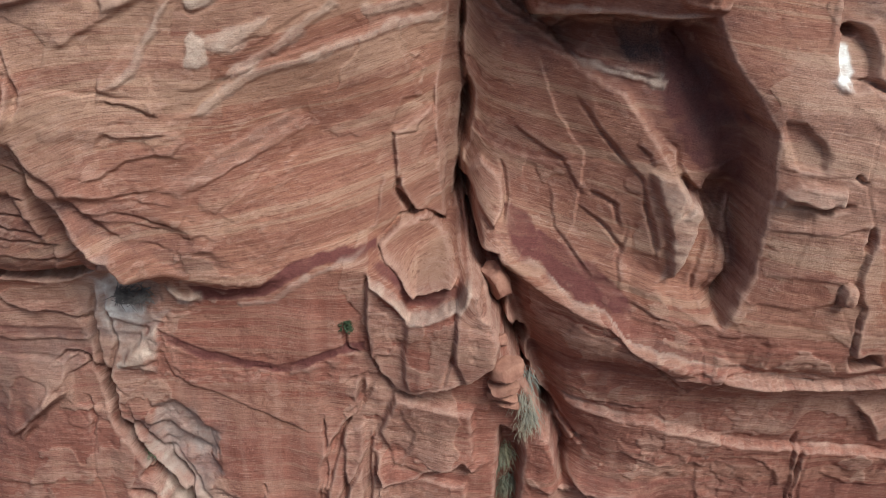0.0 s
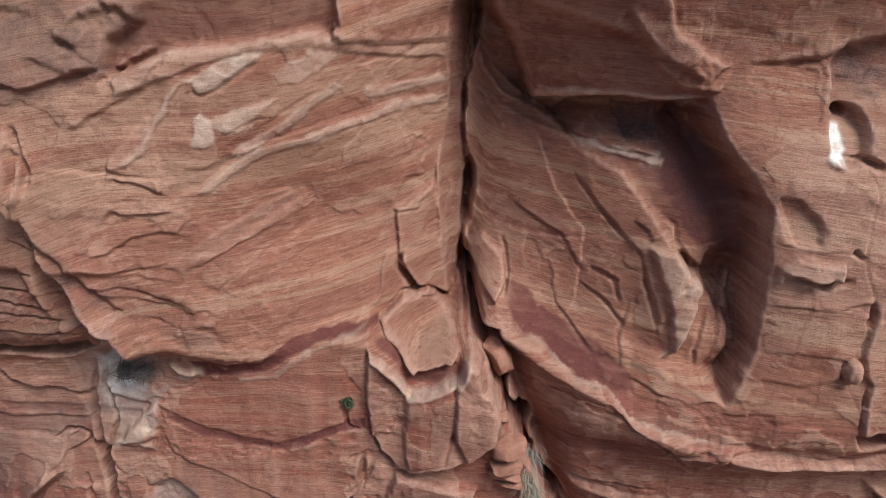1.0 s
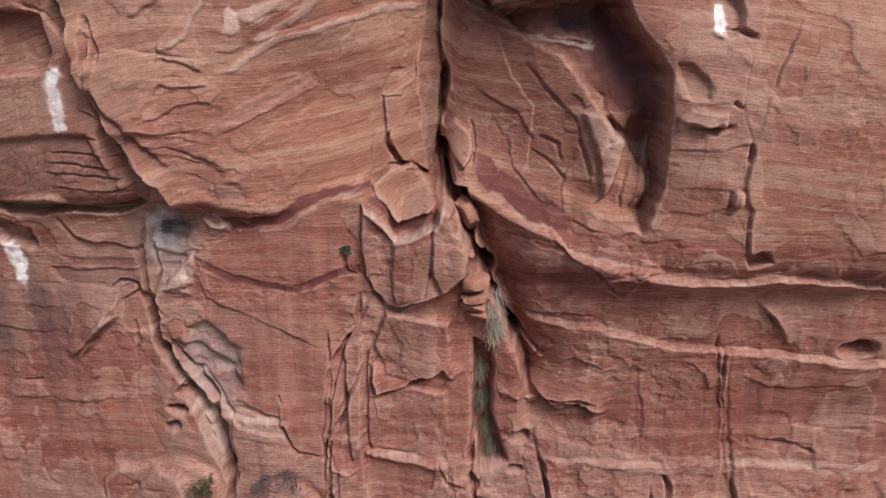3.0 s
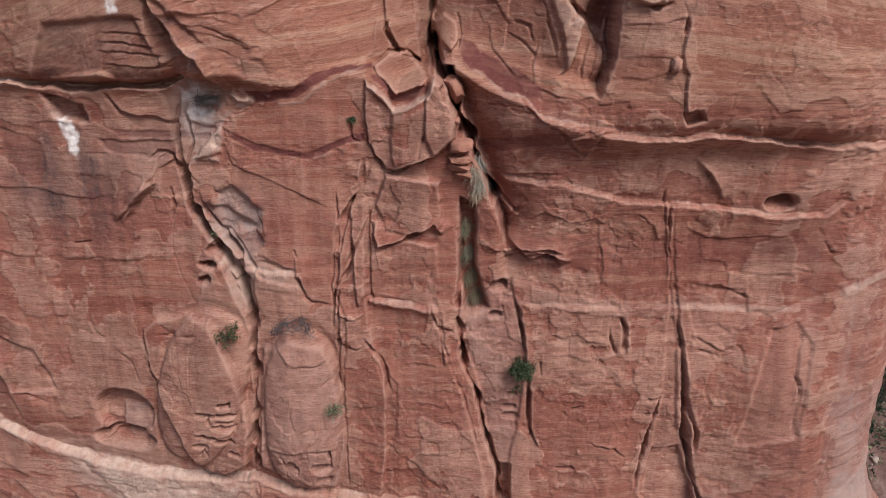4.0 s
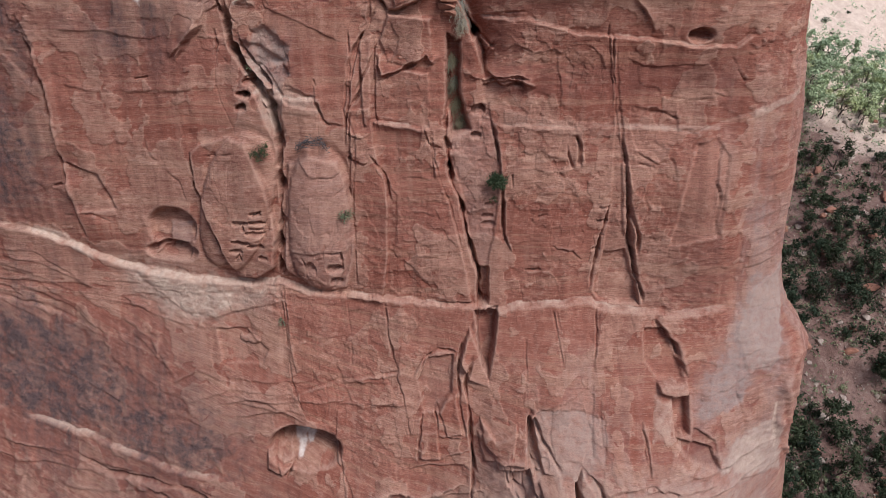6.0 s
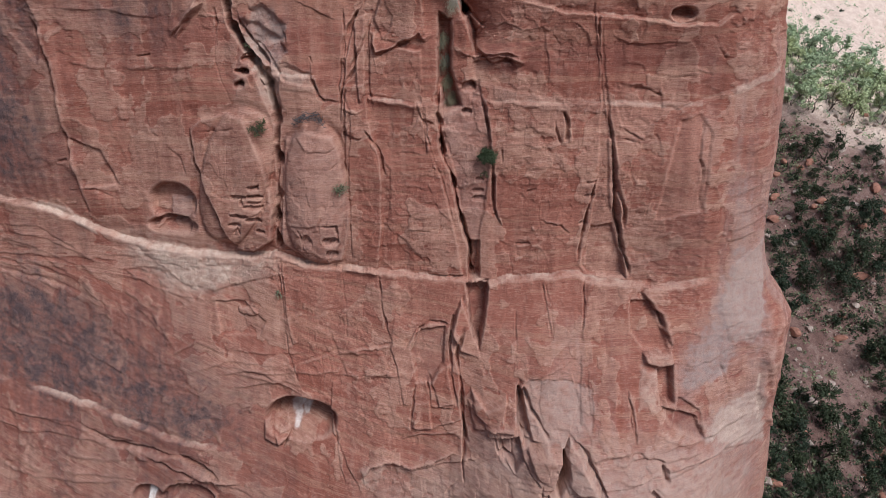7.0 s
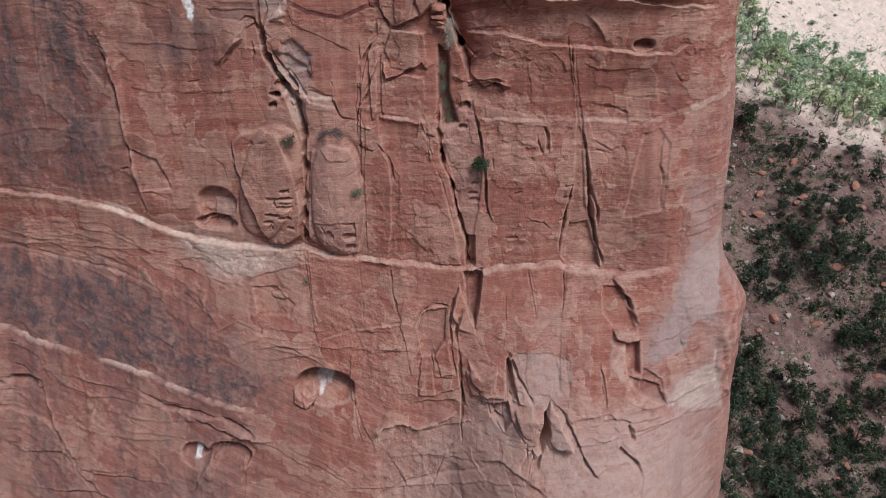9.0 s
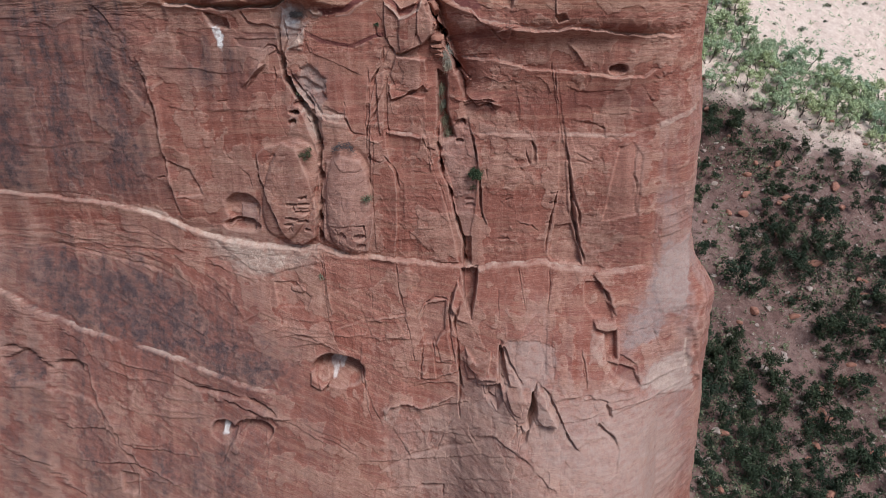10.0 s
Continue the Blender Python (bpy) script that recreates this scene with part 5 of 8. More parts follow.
crack([(10.43, -12.08), (13.87, -12.3), (17.03, -12.62), (17.89, -12.64)], width=0.05, depth=0.1, step=0.15, fade=0.5)
crack([(11.45, -6.29), (11.64, -7.49), (11.83, -8.98)], width=0.09, depth=0.3, step=0.12, fade=0.4)
slab([(14.26, -6.29), (15.36, -3.82), (16.93, -2.12), (17.75, -0.83), (18.56, 0.86), (20.64, 0.22), (18.79, -3.89), (18.19, -5.28), (16.18, -6.47), (14.57, -6.97)], 0.0, grey=0.6, soften=0.25)
slab([(16.37, -8.58), (17.91, -7.97), (19.13, -8.25), (19.39, -10.24), (17.38, -10.27)], 0.0, grey=0.9, pale=0.25, soften=0.25)
slab([(19.03, -6.56), (19.16, -6.54), (19.31, -9.72), (19.27, -9.78)], 0.0, pale=0.8, soften=0.03)
crack([(17.09, -5.16), (17.56, -6.23), (17.86, -7.68)], width=0.06, depth=0.2)
crack([(14.21, -7.26), (16.18, -6.47), (17.92, -5.57)], width=0.05, depth=0.1, step=-0.15, fade=0.4)
slab([(8.33, -11.2), (12.06, -9.94), (19.39, -10.24), (21.54, -22.28), (8.28, -13.68)], 0.0, grey=0.22, fresh=0.25, soften=0.6)
slab([(5.41, -6.67), (5.74, -6.1), (7.86, -5.96), (9.45, -6.34), (9.35, -8.49), (7.73, -9.17), (5.52, -9.39), (5, -8.39)], -0.08, edge=0.025, grey=0.35, pale=0.2, soften=0.12)
slab([(9.17, -5.4), (10.98, -5.54), (10.78, -7.43), (9.24, -7.59)], 0.06, edge=0.02, band_shade=0.15, soften=0.06)
slab([(6.07, -6.07), (7.37, -5.92), (7.36, -6.79), (6.38, -6.94)], 0.0, varnish_shade=0.3, soften=0.1)
slab([(2.57, -1.08), (3.44, -0.93), (3.18, -3.16), (2.88, -4.95), (2.49, -4.16), (2.15, -2.61)], -0.35, edge=0.03, lean=(-0.3, 0.0), band_shade=0.3, soften=0.06)
crack([(6.6, -0.83), (6.83, -2.15), (7.1, -3.92)], width=0.08, depth=0.15, step=0.08, fade=0.4)
crack([(5.03, -2.39), (5.02, -4.36), (5.06, -5.83)], width=0.08, depth=0.1, step=0.06, fade=0.4)
crack([(-2.29, -13.08), (-0.14, -12.63), (1.6, -11.8), (2.95, -11.05)], width=0.09, depth=0.15, step=0.2, fade=0.6)
crack([(-1.56, -10.8), (0.56, -10.34), (1.78, -9.92)], width=0.09, depth=0.12, step=0.15, fade=0.5)
crack([(9.6, -9.22), (11.89, -9.24), (13.53, -9.97), (16.19, -10.04)], width=0.09, depth=0.1, step=0.15, fade=0.5)
crack([(14.9, -5.39), (16.68, -5.23), (17.88, -4.46)], width=0.09, depth=0.08, step=0.1, fade=0.5)
slab([(14.5, -6.84), (15.85, -7.76), (16.13, -9.35), (14.18, -8.42)], -0.2, edge=0.025, band_shade=0.3, soften=0.05)
# columns between the cracks
slab([(-5.05, 10.58), (-3.63, 10.68), (-3.54, 8.67), (-2.86, 6.17), (-2.9, 2.21), (-3.24, -0.67), (-5.22, -0.5), (-5.16, 5.56)], 0.16, edge=0.03, lean=(0.12, 0.0))
slab([(-3.48, 9.79), (-0.64, 9.68), (-0.27, 7.75), (0.73, 4.88), (1.43, 2.18), (1.95, -0.76), (-3.17, -0.6), (-2.77, 4.88), (-3.48, 7.73)], 0.08, edge=0.03, lean=(0.06, 0.0))
slab([(-3.36, 11.89), (-1.83, 12.64), (-0.54, 12.5), (-0.35, 10.15), (-3.41, 10.29)], 0.1, edge=0.03, lean=(0.0, 0.1), fresh=0.2)
slab([(-2.63, 15.53), (-0.37, 15.28), (-0.24, 13.35), (-1.25, 12.79), (-2.68, 13.06), (-3.09, 14.17)], 0.25, edge=0.04, lean=(0.0, 0.15))
slab([(9.16, 14.5), (9.98, 9.82), (10.65, 5.59), (11.61, -0.69), (9.11, -0.47), (9.57, 4.52), (9.56, 9.83)], -0.14, edge=0.03, lean=(-0.1, 0.0))
slab([(10.27, 10.72), (12.8, 10.41), (12.98, 9.29), (12.06, 7.81), (10.87, 8.08), (10.39, 9.52)], -0.06, edge=0.02, fresh=0.3, soften=0.06)
crack([(-0.41, 9.68), (-0.27, 7.75), (0.73, 4.88), (1.43, 2.18)], width=0.09, depth=0.15, step=0.12, fade=0.4)
crack([(11.2, 10.41), (12.07, 10.42), (12.94, 10.01)], width=0.09, depth=0.2)
slab([(3.56, 10.58), (6.37, 9.98), (9.77, 9.83), (9.92, 9.07), (6.4, 9.25), (3.58, 9.78)], 0.05, edge=0.02, pale=0.12, soften=0.08)
crack([(2.39, 12.78), (3.37, 11.76), (4.23, 11.92), (5.25, 11.77)], width=0.12, depth=0.35, step=0.3, fade=0.5)
# lower left
slab([(-35.89, -1.06), (-26.33, -2.56), (-23.3, -4.36), (-21.2, -6.22), (-19.11, -8.06), (-12.87, -9.72), (-12.14, -11.94), (-19.24, -10.52), (-24.45, -8.91), (-31.7, -7.42), (-36.34, -6.48)], 0.0, varnish_shade=0.5, soften=0.45)
slab([(-20.37, 1.64), (-17.4, 0.96), (-14.5, 0.49), (-12.49, 0.37), (-12.53, -1.64), (-14.63, -2.24), (-16.71, -1.97), (-18.68, -0.07)], 0.0, pale=0.35, soften=0.2)
slab([(-24.76, 3.1), (-22.68, 2.62), (-21.11, 1.58), (-20.7, 1.03), (-22.75, 2.12), (-24.81, 2.7)], 0.05, pale=0.6, soften=0.06)
crack([(-33.63, -9.58), (-31.06, -10.96), (-30.75, -13.05), (-29.66, -15.4), (-28.87, -17.23), (-28.3, -18)], width=0.1, depth=0.3, step=0.35, fade=1.0)
niche(-32.78, -11.18, 1.25, 0.47, 0.5, 0.2)
crack([(-29.92, -10.9), (-26.8, -11.71), (-23.64, -11.83), (-20.11, -12.31), (-18.41, -13.19)], width=0.06, depth=0.15, step=0.15, fade=0.4)
crack([(-18.39, -12.85), (-17.12, -13.17), (-15.66, -13.72), (-13.78, -14.08), (-12.22, -14.43)], width=0.14, depth=0.5, step=0.5, fade=0.6)
crack([(-17.31, -17.56), (-16.46, -15.9), (-16.05, -14.9)], width=0.08, depth=0.2, step=0.2, fade=0.5)
crack([(-14.88, -17.73), (-14.13, -15.99), (-13.57, -14.8)], width=0.08, depth=0.2, step=0.2, fade=0.5)
crack([(-12.8, -14.14), (-10.19, -15.2), (-8.57, -15.82), (-6.77, -17.06)], width=0.05, depth=0.12, step=0.12, fade=0.4)
crack([(-9.46, 0.75), (-9.14, -2.73), (-8.85, -5.87), (-8.24, -7.95)], width=0.06, depth=0.18, step=0.08, fade=0.4)
crack([(-12.81, -8.18), (-9.51, -7.7), (-7.32, -7.86)], width=0.05, depth=0.12, step=0.12, fade=0.4)
slab([(-10.52, -10.12), (-9.16, -10.02), (-8.86, -10.86), (-9.57, -11.65), (-10.63, -11.24)], 0.3, edge=0.05)
crack([(-10.66, -11.42), (-9.47, -11.84), (-8.8, -10.76)], width=0.09, depth=0.3)
crack([(-28.13, 1.07), (-24.64, 0.63), (-20.9, -0.82)], width=0.045, depth=0.1, step=0.12, fade=0.4)
crack([(-25.24, -0.45), (-23.12, -1.54), (-21.44, -2.63)], width=0.045, depth=0.1, step=0.12, fade=0.4)
crack([(-32.04, -0.42), (-27.61, -1.81), (-23.71, -3.4)], width=0.045, depth=0.1, step=0.12, fade=0.4)
crack([(-21.01, -2.61), (-20.56, -4.16), (-19.86, -5.72)], width=0.045, depth=0.1, step=0.12, fade=0.4)
crack([(-28.5, -17.51), (-24.81, -17.44), (-21.2, -16.76)], width=0.045, depth=0.1, step=0.12, fade=0.4)
crack([(-30.05, -13.79), (-26.05, -14.74), (-21.55, -14.72), (-18.91, -14.49)], width=0.045, depth=0.1, step=0.12, fade=0.4)
crack([(-16.47, -6.28), (-14.76, -5.39), (-12.72, -6.07)], width=0.045, depth=0.1, step=0.12, fade=0.4)
crack([(-15.67, -7.43), (-12.73, -6.46), (-9.08, -6.62), (-5.86, -5.77), (-2.71, -5.62)], width=0.045, depth=0.1, step=0.12, fade=0.4)
crack([(-12.34, -7.04), (-9.1, -7.1), (-5.49, -6.78)], width=0.045, depth=0.1, step=0.12, fade=0.4)
crack([(-18.9, -3.28), (-17.23, -4.72), (-16.97, -2.78)], width=0.045, depth=0.1, step=0.12, fade=0.4)
crack([(-5.11, -7.36), (-1.94, -6.9), (-1.16, -7.26)], width=0.045, depth=0.1, step=0.12, fade=0.4)
# dark mineral curtains on the far left
streak(-39.0, -34.6, 3.5, 26.0, 0.95, 131)
streak(-33.4, -29.4, 4.2, 26.0, 1.0, 137)
streak(-27.6, -24.6, 4.0, 22.0, 1.0, 141)
streak(-26.5, -23.4, 13.5, 21.0, 0.9, 142)
streak(-29.4, -27.6, 4.0, 24.0, 0.35, 144)
slab([(-46, 4.2), (-46, 30), (-24.2, 30), (-24.0, 16), (-23.0, 8), (-24.5, 3.6)], 0.0, varnish_shade=0.3, soften=0.5)
streak(-30.0, -14.0, -12.0, -3.0, 0.4, 145)
streak(-42.0, -16.0, -26.0, 2.0, 0.5, 165)
streak(-22.0, -6.0, -26.0, -12.5, 0.35, 167)
# lower left: bed edges, hollows and stains
crack([(-39, -0.66), (-36, -1.2), (-32.89, -0.72), (-28, -1.51), (-24.83, -2.03), (-21.21, -3.17)], width=0.1, depth=0.12, step=-0.15, fade=0.5)
crack([(-34, 0.52), (-29.51, -0.38), (-25.8, -1.33)], width=0.08, depth=0.1, step=0.1, fade=0.4)
crack([(-29.72, 1.39), (-24.98, 1.39), (-21.08, -0.81)], width=0.08, depth=0.1, step=0.1, fade=0.4)
crack([(-21.75, -3.23), (-20.45, -3.81), (-20.6, -5.32)], width=0.08, depth=0.15, step=0.1, fade=0.3)
crack([(-39.5, -10.14), (-37.5, -10.2), (-35.5, -11.29), (-32.98, -12.6)], width=0.2, depth=0.6, step=-0.3, fade=0.6)
# overhung niche, its shadow deepened by a painted dark tint
slab([(-39, -10.96), (-37, -9.99), (-35.22, -11.26), (-35.5, -12.72), (-37.5, -13.2), (-39, -12.43)], -0.45, edge=0.03, varnish_shade=0.25)
crack([(-34, -10.9), (-32.18, -11.29), (-31.1, -11.7)], width=0.16, depth=0.4, step=0.2, fade=0.3)
slab([(-35.5, -13.2), (-33.67, -13.43), (-30.95, -13.76), (-28.98, -16.25), (-32.74, -16.66), (-34.5, -15.68)], 0.22, edge=0.03, coat=0.8)
crack([(-31.1, -11.7), (-30.08, -14.24), (-28.69, -16.21), (-28.32, -17.77), (-27.03, -18.66)], width=0.14, depth=0.4, step=0.3, fade=0.6)
crack([(-40.5, -18.93), (-38, -19.87), (-35.5, -20.24), (-32.98, -22.11), (-31.52, -22.89)], width=0.13, depth=0.35, step=0.3, fade=0.6)
crack([(-40.5, -19.72), (-37.5, -21.11), (-34.72, -22.5)], width=0.1, depth=0.2, step=0.2, fade=0.4)
crack([(-32.86, -19.27), (-30.16, -19.67), (-26.78, -19.14), (-24.14, -20.11), (-22.06, -21.14)], width=0.12, depth=0.3, step=0.25, fade=0.4)
crack([(-28.84, -17.12), (-26.71, -17.87), (-23.5, -17.83), (-20.34, -18.09)], width=0.1, depth=0.2, step=0.2, fade=0.4)
crack([(-27.82, -18.25), (-26.52, -19.12), (-25.5, -20.28)], width=0.2, depth=0.5, step=0.2, fade=0.4)
slab([(-28.23, -20.08), (-26.55, -20.09), (-26.63, -21.86), (-27.99, -21.75)], -0.45, edge=0.03, band_shade=0.2)
crack([(-23.13, -10.89), (-20.59, -12.15), (-17.99, -12.37), (-15.96, -12.57), (-13.11, -14.27)], width=0.2, depth=0.5, step=-0.3, fade=0.5)
crack([(-14.99, -13.77), (-16.79, -15.53), (-17.91, -16.71), (-18.8, -18.81)], width=0.1, depth=0.25, step=0.15, fade=0.4)
crack([(-14.83, -15.32), (-14.48, -17.13), (-14.82, -20.48)], width=0.1, depth=0.25, step=0.15, fade=0.4)
crack([(-14.05, -14.01), (-11.7, -15.06), (-9.32, -16.5)], width=0.1, depth=0.2, step=0.15, fade=0.4)
slab([(-19.09, -5.93), (-10.95, -7.35), (-11.13, -11.26), (-16.42, -10.16), (-18.98, -9.7)], 0, varnish_shade=0.35, soften=0.4)
slab([(-24.55, -17.91), (-17.12, -17.05), (-16.28, -20.73), (-26.37, -21.85)], 0, varnish_shade=0.3, soften=0.4)
slab([(-39.5, -9.37), (-36, -9.5), (-30.95, -13.67), (-28.88, -17.37), (-34.5, -17.91), (-40, -14.55)], 0, coat=0.7, soften=0.3)
crack([(-40, -14.03), (-37, -13.38), (-34.5, -13.96), (-32.72, -15.8)], width=0.1, depth=0.2, step=0.2, fade=0.4)
# below the white ledge, toward the corner
crack([(-10.28, -15.56), (-8.34, -16.43), (-6.43, -17.61)], width=0.08, depth=0.15, step=0.1, fade=0.3)
crack([(-6.16, -7.14), (-6.45, -10.28), (-5.35, -12.88), (-4.81, -14.11)], width=0.1, depth=0.25, step=0.15, fade=0.4)
crack([(1.78, -12.65), (0.84, -13.88), (-0.38, -17.12)], width=0.09, depth=0.2, step=0.1, fade=0.3)
crack([(2.02, -13.4), (3.39, -14.63)], width=0.08, depth=0.15)
crack([(-3.25, -15.53), (-2.3, -17.16), (-1.83, -17.5)], width=0.08, depth=0.2, step=0.1, fade=0.3)
crack([(-7.41, -17.8), (-3.55, -17.62), (0.83, -16.64), (3.61, -14.71), (7.89, -13.16)], width=0.08, depth=0.12, step=0.15, fade=0.4)
crack([(1.3, -17.92), (3.62, -16.53), (7.45, -14.47)], width=0.08, depth=0.15, step=0.15, fade=0.4)
crack([(4.95, -13.04), (6.63, -13.56), (8.07, -14.55), (9.5, -15.58)], width=0.11, depth=0.3, step=0.25, fade=0.4)
crack([(-1.62, -19.56), (0.57, -18.95), (0.48, -19.93)], width=0.13, depth=0.4)
crack([(12.45, -11.44), (13.77, -12.2), (14.16, -13.28), (13.87, -14.63)], width=0.09, depth=0.25, step=0.1, fade=0.4)
crack([(4.5, -14.81), (5.56, -14.46), (5.98, -14.84)], width=0.08, depth=0.2)
crack([(-0.3, -7), (-0.06, -8.65), (1.33, -8.69)], width=0.09, depth=0.25, step=0.15, fade=0.3)
crack([(-0.99, -7.39), (-1.25, -9.72)], width=0.09, depth=0.25)
slab([(4.07, -9.43), (5.16, -9.15), (5.38, -10.14), (4.94, -10.96), (4.3, -10.48)], -0.7, edge=0.03, band_shade=0.2)
slab([(3.18, -8.83), (4.94, -8.42), (4.95, -9.05), (3.4, -9.56)], 0.35, edge=0.03, coat=0.6)
slab([(7.06, -11.27), (7.74, -9.39), (7.79, -10.87), (7.35, -11.65)], -0.8, edge=0.03)
slab([(6.76, -12.74), (6.9, -12.09), (7.37, -11.76), (7.14, -12.58)], -0.5, edge=0.03)
crack([(7.98, -10.12), (10.94, -9.43), (12.68, -9.83)], width=0.08, depth=0.15, step=0.2, fade=0.4)
crack([(10.03, -10.84), (13.61, -10.81), (17.52, -10.6), (19.58, -11.6)], width=0.07, depth=0.12, step=0.15, fade=0.5)
crack([(7.54, -11.3), (10.48, -10.6), (12.21, -10.89)], width=0.07, depth=0.12, step=0.15, fade=0.4)
crack([(13.13, -9.39), (16.44, -9.3), (18.78, -9.21)], width=0.06, depth=0.1, step=0.15, fade=0.5)
crack([(5.09, -8.29), (5.53, -6.83), (6.05, -7.92), (6.9, -9.09)], width=0.2, depth=0.6)
slab([(-6.09, -4.55), (-3.29, -5.14), (-2.38, -6.93), (-5.23, -7.15)], 0.06, edge=0.03, coat=0.7)
crack([(-9.48, -6.78), (-6.12, -5.5), (-3.29, -5.14), (-1.88, -4.84)], width=0.07, depth=0.12, step=-0.12, fade=0.4)
crack([(-6.16, -7.14), (-3.32, -7), (-1.91, -6.67)], width=0.07, depth=0.12, step=0.1, fade=0.3)
# streaks and curtains of the far left
crack([(-34.5, 17.07), (-31.62, 16.8), (-28.62, 17.06), (-25.29, 16.56)], width=0.06, depth=0.06, step=0.08, fade=0.4)
crack([(-36, 8.03), (-32.09, 7.88), (-28.34, 8.54), (-24.37, 8.1)], width=0.06, depth=0.06, step=0.08, fade=0.4)
crack([(-37.5, 3.54), (-31.97, 4.01), (-27.3, 3.61)], width=0.07, depth=0.08, step=0.1, fade=0.4)
crack([(-32.71, 15.31), (-33.5, 10.8), (-34.5, 6.37)], width=0.07, depth=0.12, step=0.1, fade=0.4)
crack([(-27.31, 18.74), (-27.79, 14.02), (-28.19, 8.07)], width=0.07, depth=0.12, step=0.1, fade=0.4)
slab([(-23.26, 15.4), (-22.3, 13.7), (-23.02, 11.45), (-24.19, 13.2)], -0.12, edge=0.03, varnish_shade=0.3)
# left of the blocks
slab([(-21.28, 15.98), (-13.81, 16.31), (-11.27, 14.58), (-11.58, 12.92), (-17.44, 12.85), (-21.36, 13.97)], 0, varnish_shade=0.25, soften=0.6)
slab([(-13.82, 11.46), (-11.37, 11.64), (-11.73, 9.38), (-13.83, 9.15)], 0, bare=1, soften=0.2)
slab([(-9.36, 15.51), (-4.04, 15.8), (-4.18, 11.61), (-5.3, 9.4), (-6.6, 10.14), (-8.3, 12.95)], 0, bare=0.9, soften=0.15)
crack([(-16.77, 12.03), (-15.9, 12.11)], width=0.1, depth=0.25)
crack([(-17, 14.46), (-16.74, 14.09)], width=0.1, depth=0.25)
crack([(-22.72, 5.67), (-22.1, 5.78)], width=0.09, depth=0.2)
crack([(-22.45, 3.82), (-20.51, 4.03), (-18.98, 3.36)], width=0.08, depth=0.15, step=0.1, fade=0.3)
crack([(-17.73, 11.24), (-14.46, 11.35), (-11.69, 11.62)], width=0.06, depth=0.06, step=0.1, fade=0.4)
crack([(-21.24, 14.55), (-18.38, 14.53), (-15.36, 14.05)], width=0.06, depth=0.08, step=0.1, fade=0.4)
crack([(-21.12, 11.61), (-19.31, 11.16), (-17.73, 11.24)], width=0.06, depth=0.08, step=0.1, fade=0.4)
crack([(-16.66, 8.59), (-16.44, 7.65), (-15.99, 7.34)], width=0.08, depth=0.12, step=0.08, fade=0.3)
crack([(-15.73, 7.03), (-14.86, 6.09), (-14.65, 5.11)], width=0.08, depth=0.12, step=0.1, fade=0.4)
crack([(-16.85, 3.36), (-17.04, 1.7)], width=0.1, depth=0.2, step=0.1, fade=0.3)
slab([(-17.09, 1.45), (-16.51, 2.05), (-15.19, 2.33), (-14.73, 1.82), (-14.83, 1.43)], -0.3, edge=0.03)
slab([(-11.1, 13.71), (-9.22, 12.64), (-8.35, 11.26), (-8.84, 8.95), (-9.38, 9.47), (-10.11, 11.72)], -0.15, edge=0.03, grey=0.35, pale=0.25, soften=0.15)
slab([(-8.35, 11.37), (-6.25, 11.03), (-6.55, 10.13), (-8.39, 10.35)], 0.03, edge=0.03, pale=0.15)
slab([(-13.92, 6.96), (-9.44, 8.56), (-9.64, 1.51), (-11.42, 0.63), (-13.92, 4.45)], 0, coat=0.75, soften=0.1)
slab([(-8.44, 7.65), (-5.25, 7.38), (-5.52, 3.42), (-8.59, 2.85)], 0, coat=0.8, soften=0.1)
crack([(-5.1, 9.25), (-4.25, 8.95), (-3.66, 9.28)], width=0.09, depth=0.25, step=0.15, fade=0.3)
crack([(-5.08, 7.95), (-4.17, 7.51), (-3.86, 7.62)], width=0.09, depth=0.25, step=0.15, fade=0.3)
crack([(-4.15, 12.74), (-4.18, 11.61), (-4.96, 10.44), (-5.13, 8.63)], width=0.1, depth=0.3, step=0.15, fade=0.4)
slab([(-4.12, 14.12), (-3.54, 14.4), (-3.59, 10.13), (-3.95, 9.59), (-4.18, 11.61)], 0.2, edge=0.03, coat=0.6)
crack([(-6.48, 2.48), (-5.57, 2.47), (-5.51, 1.58), (-6.13, 1.28)], width=0.12, depth=0.35)
crack([(-7.92, 2.23), (-7.64, 1.73), (-7.61, 0.7)], width=0.11, depth=0.3)
crack([(-11.75, 3.96), (-11.12, 4.07), (-11.13, 3.62)], width=0.14, depth=0.35)
crack([(-12.02, 2.95), (-11.07, 2.84), (-9.95, 3.23)], width=0.1, depth=0.25, step=0.15, fade=0.2)
crack([(-10.57, 4.61), (-9.93, 4.89)], width=0.11, depth=0.3)
crack([(-10.8, 4.17), (-9.95, 4.3)], width=0.1, depth=0.25)
crack([(-10.79, 3.8), (-9.9, 3.84)], width=0.1, depth=0.25)
crack([(-11.78, 1.81), (-11.53, 2.19), (-11.37, 1.75)], width=0.1, depth=0.25)
# the sheer wall toward the corner
crack([(10.42, 7.1), (10.69, 4.74), (11.28, 3.35), (11.26, 2.3)], width=0.12, depth=0.3, step=0.2, fade=0.4)
slab([(10.02, 7.71), (10.47, 7.48), (10.81, 4.53), (11.28, 3.35), (11.07, 2.34), (10.37, 3.9)], 0.15, edge=0.03)
crack([(9.56, 5.55), (9.3, 3.87), (8.95, 1.78), (8.79, -0.17)], width=0.08, depth=0.15, step=0.2, fade=0.5)
crack([(8.97, 5.08), (9.6, 5.13)], width=0.09, depth=0.25)
crack([(8.89, 4.25), (9.56, 4.33)], width=0.09, depth=0.25)
crack([(8.8, 3.41), (9.44, 3.47)], width=0.09, depth=0.25)
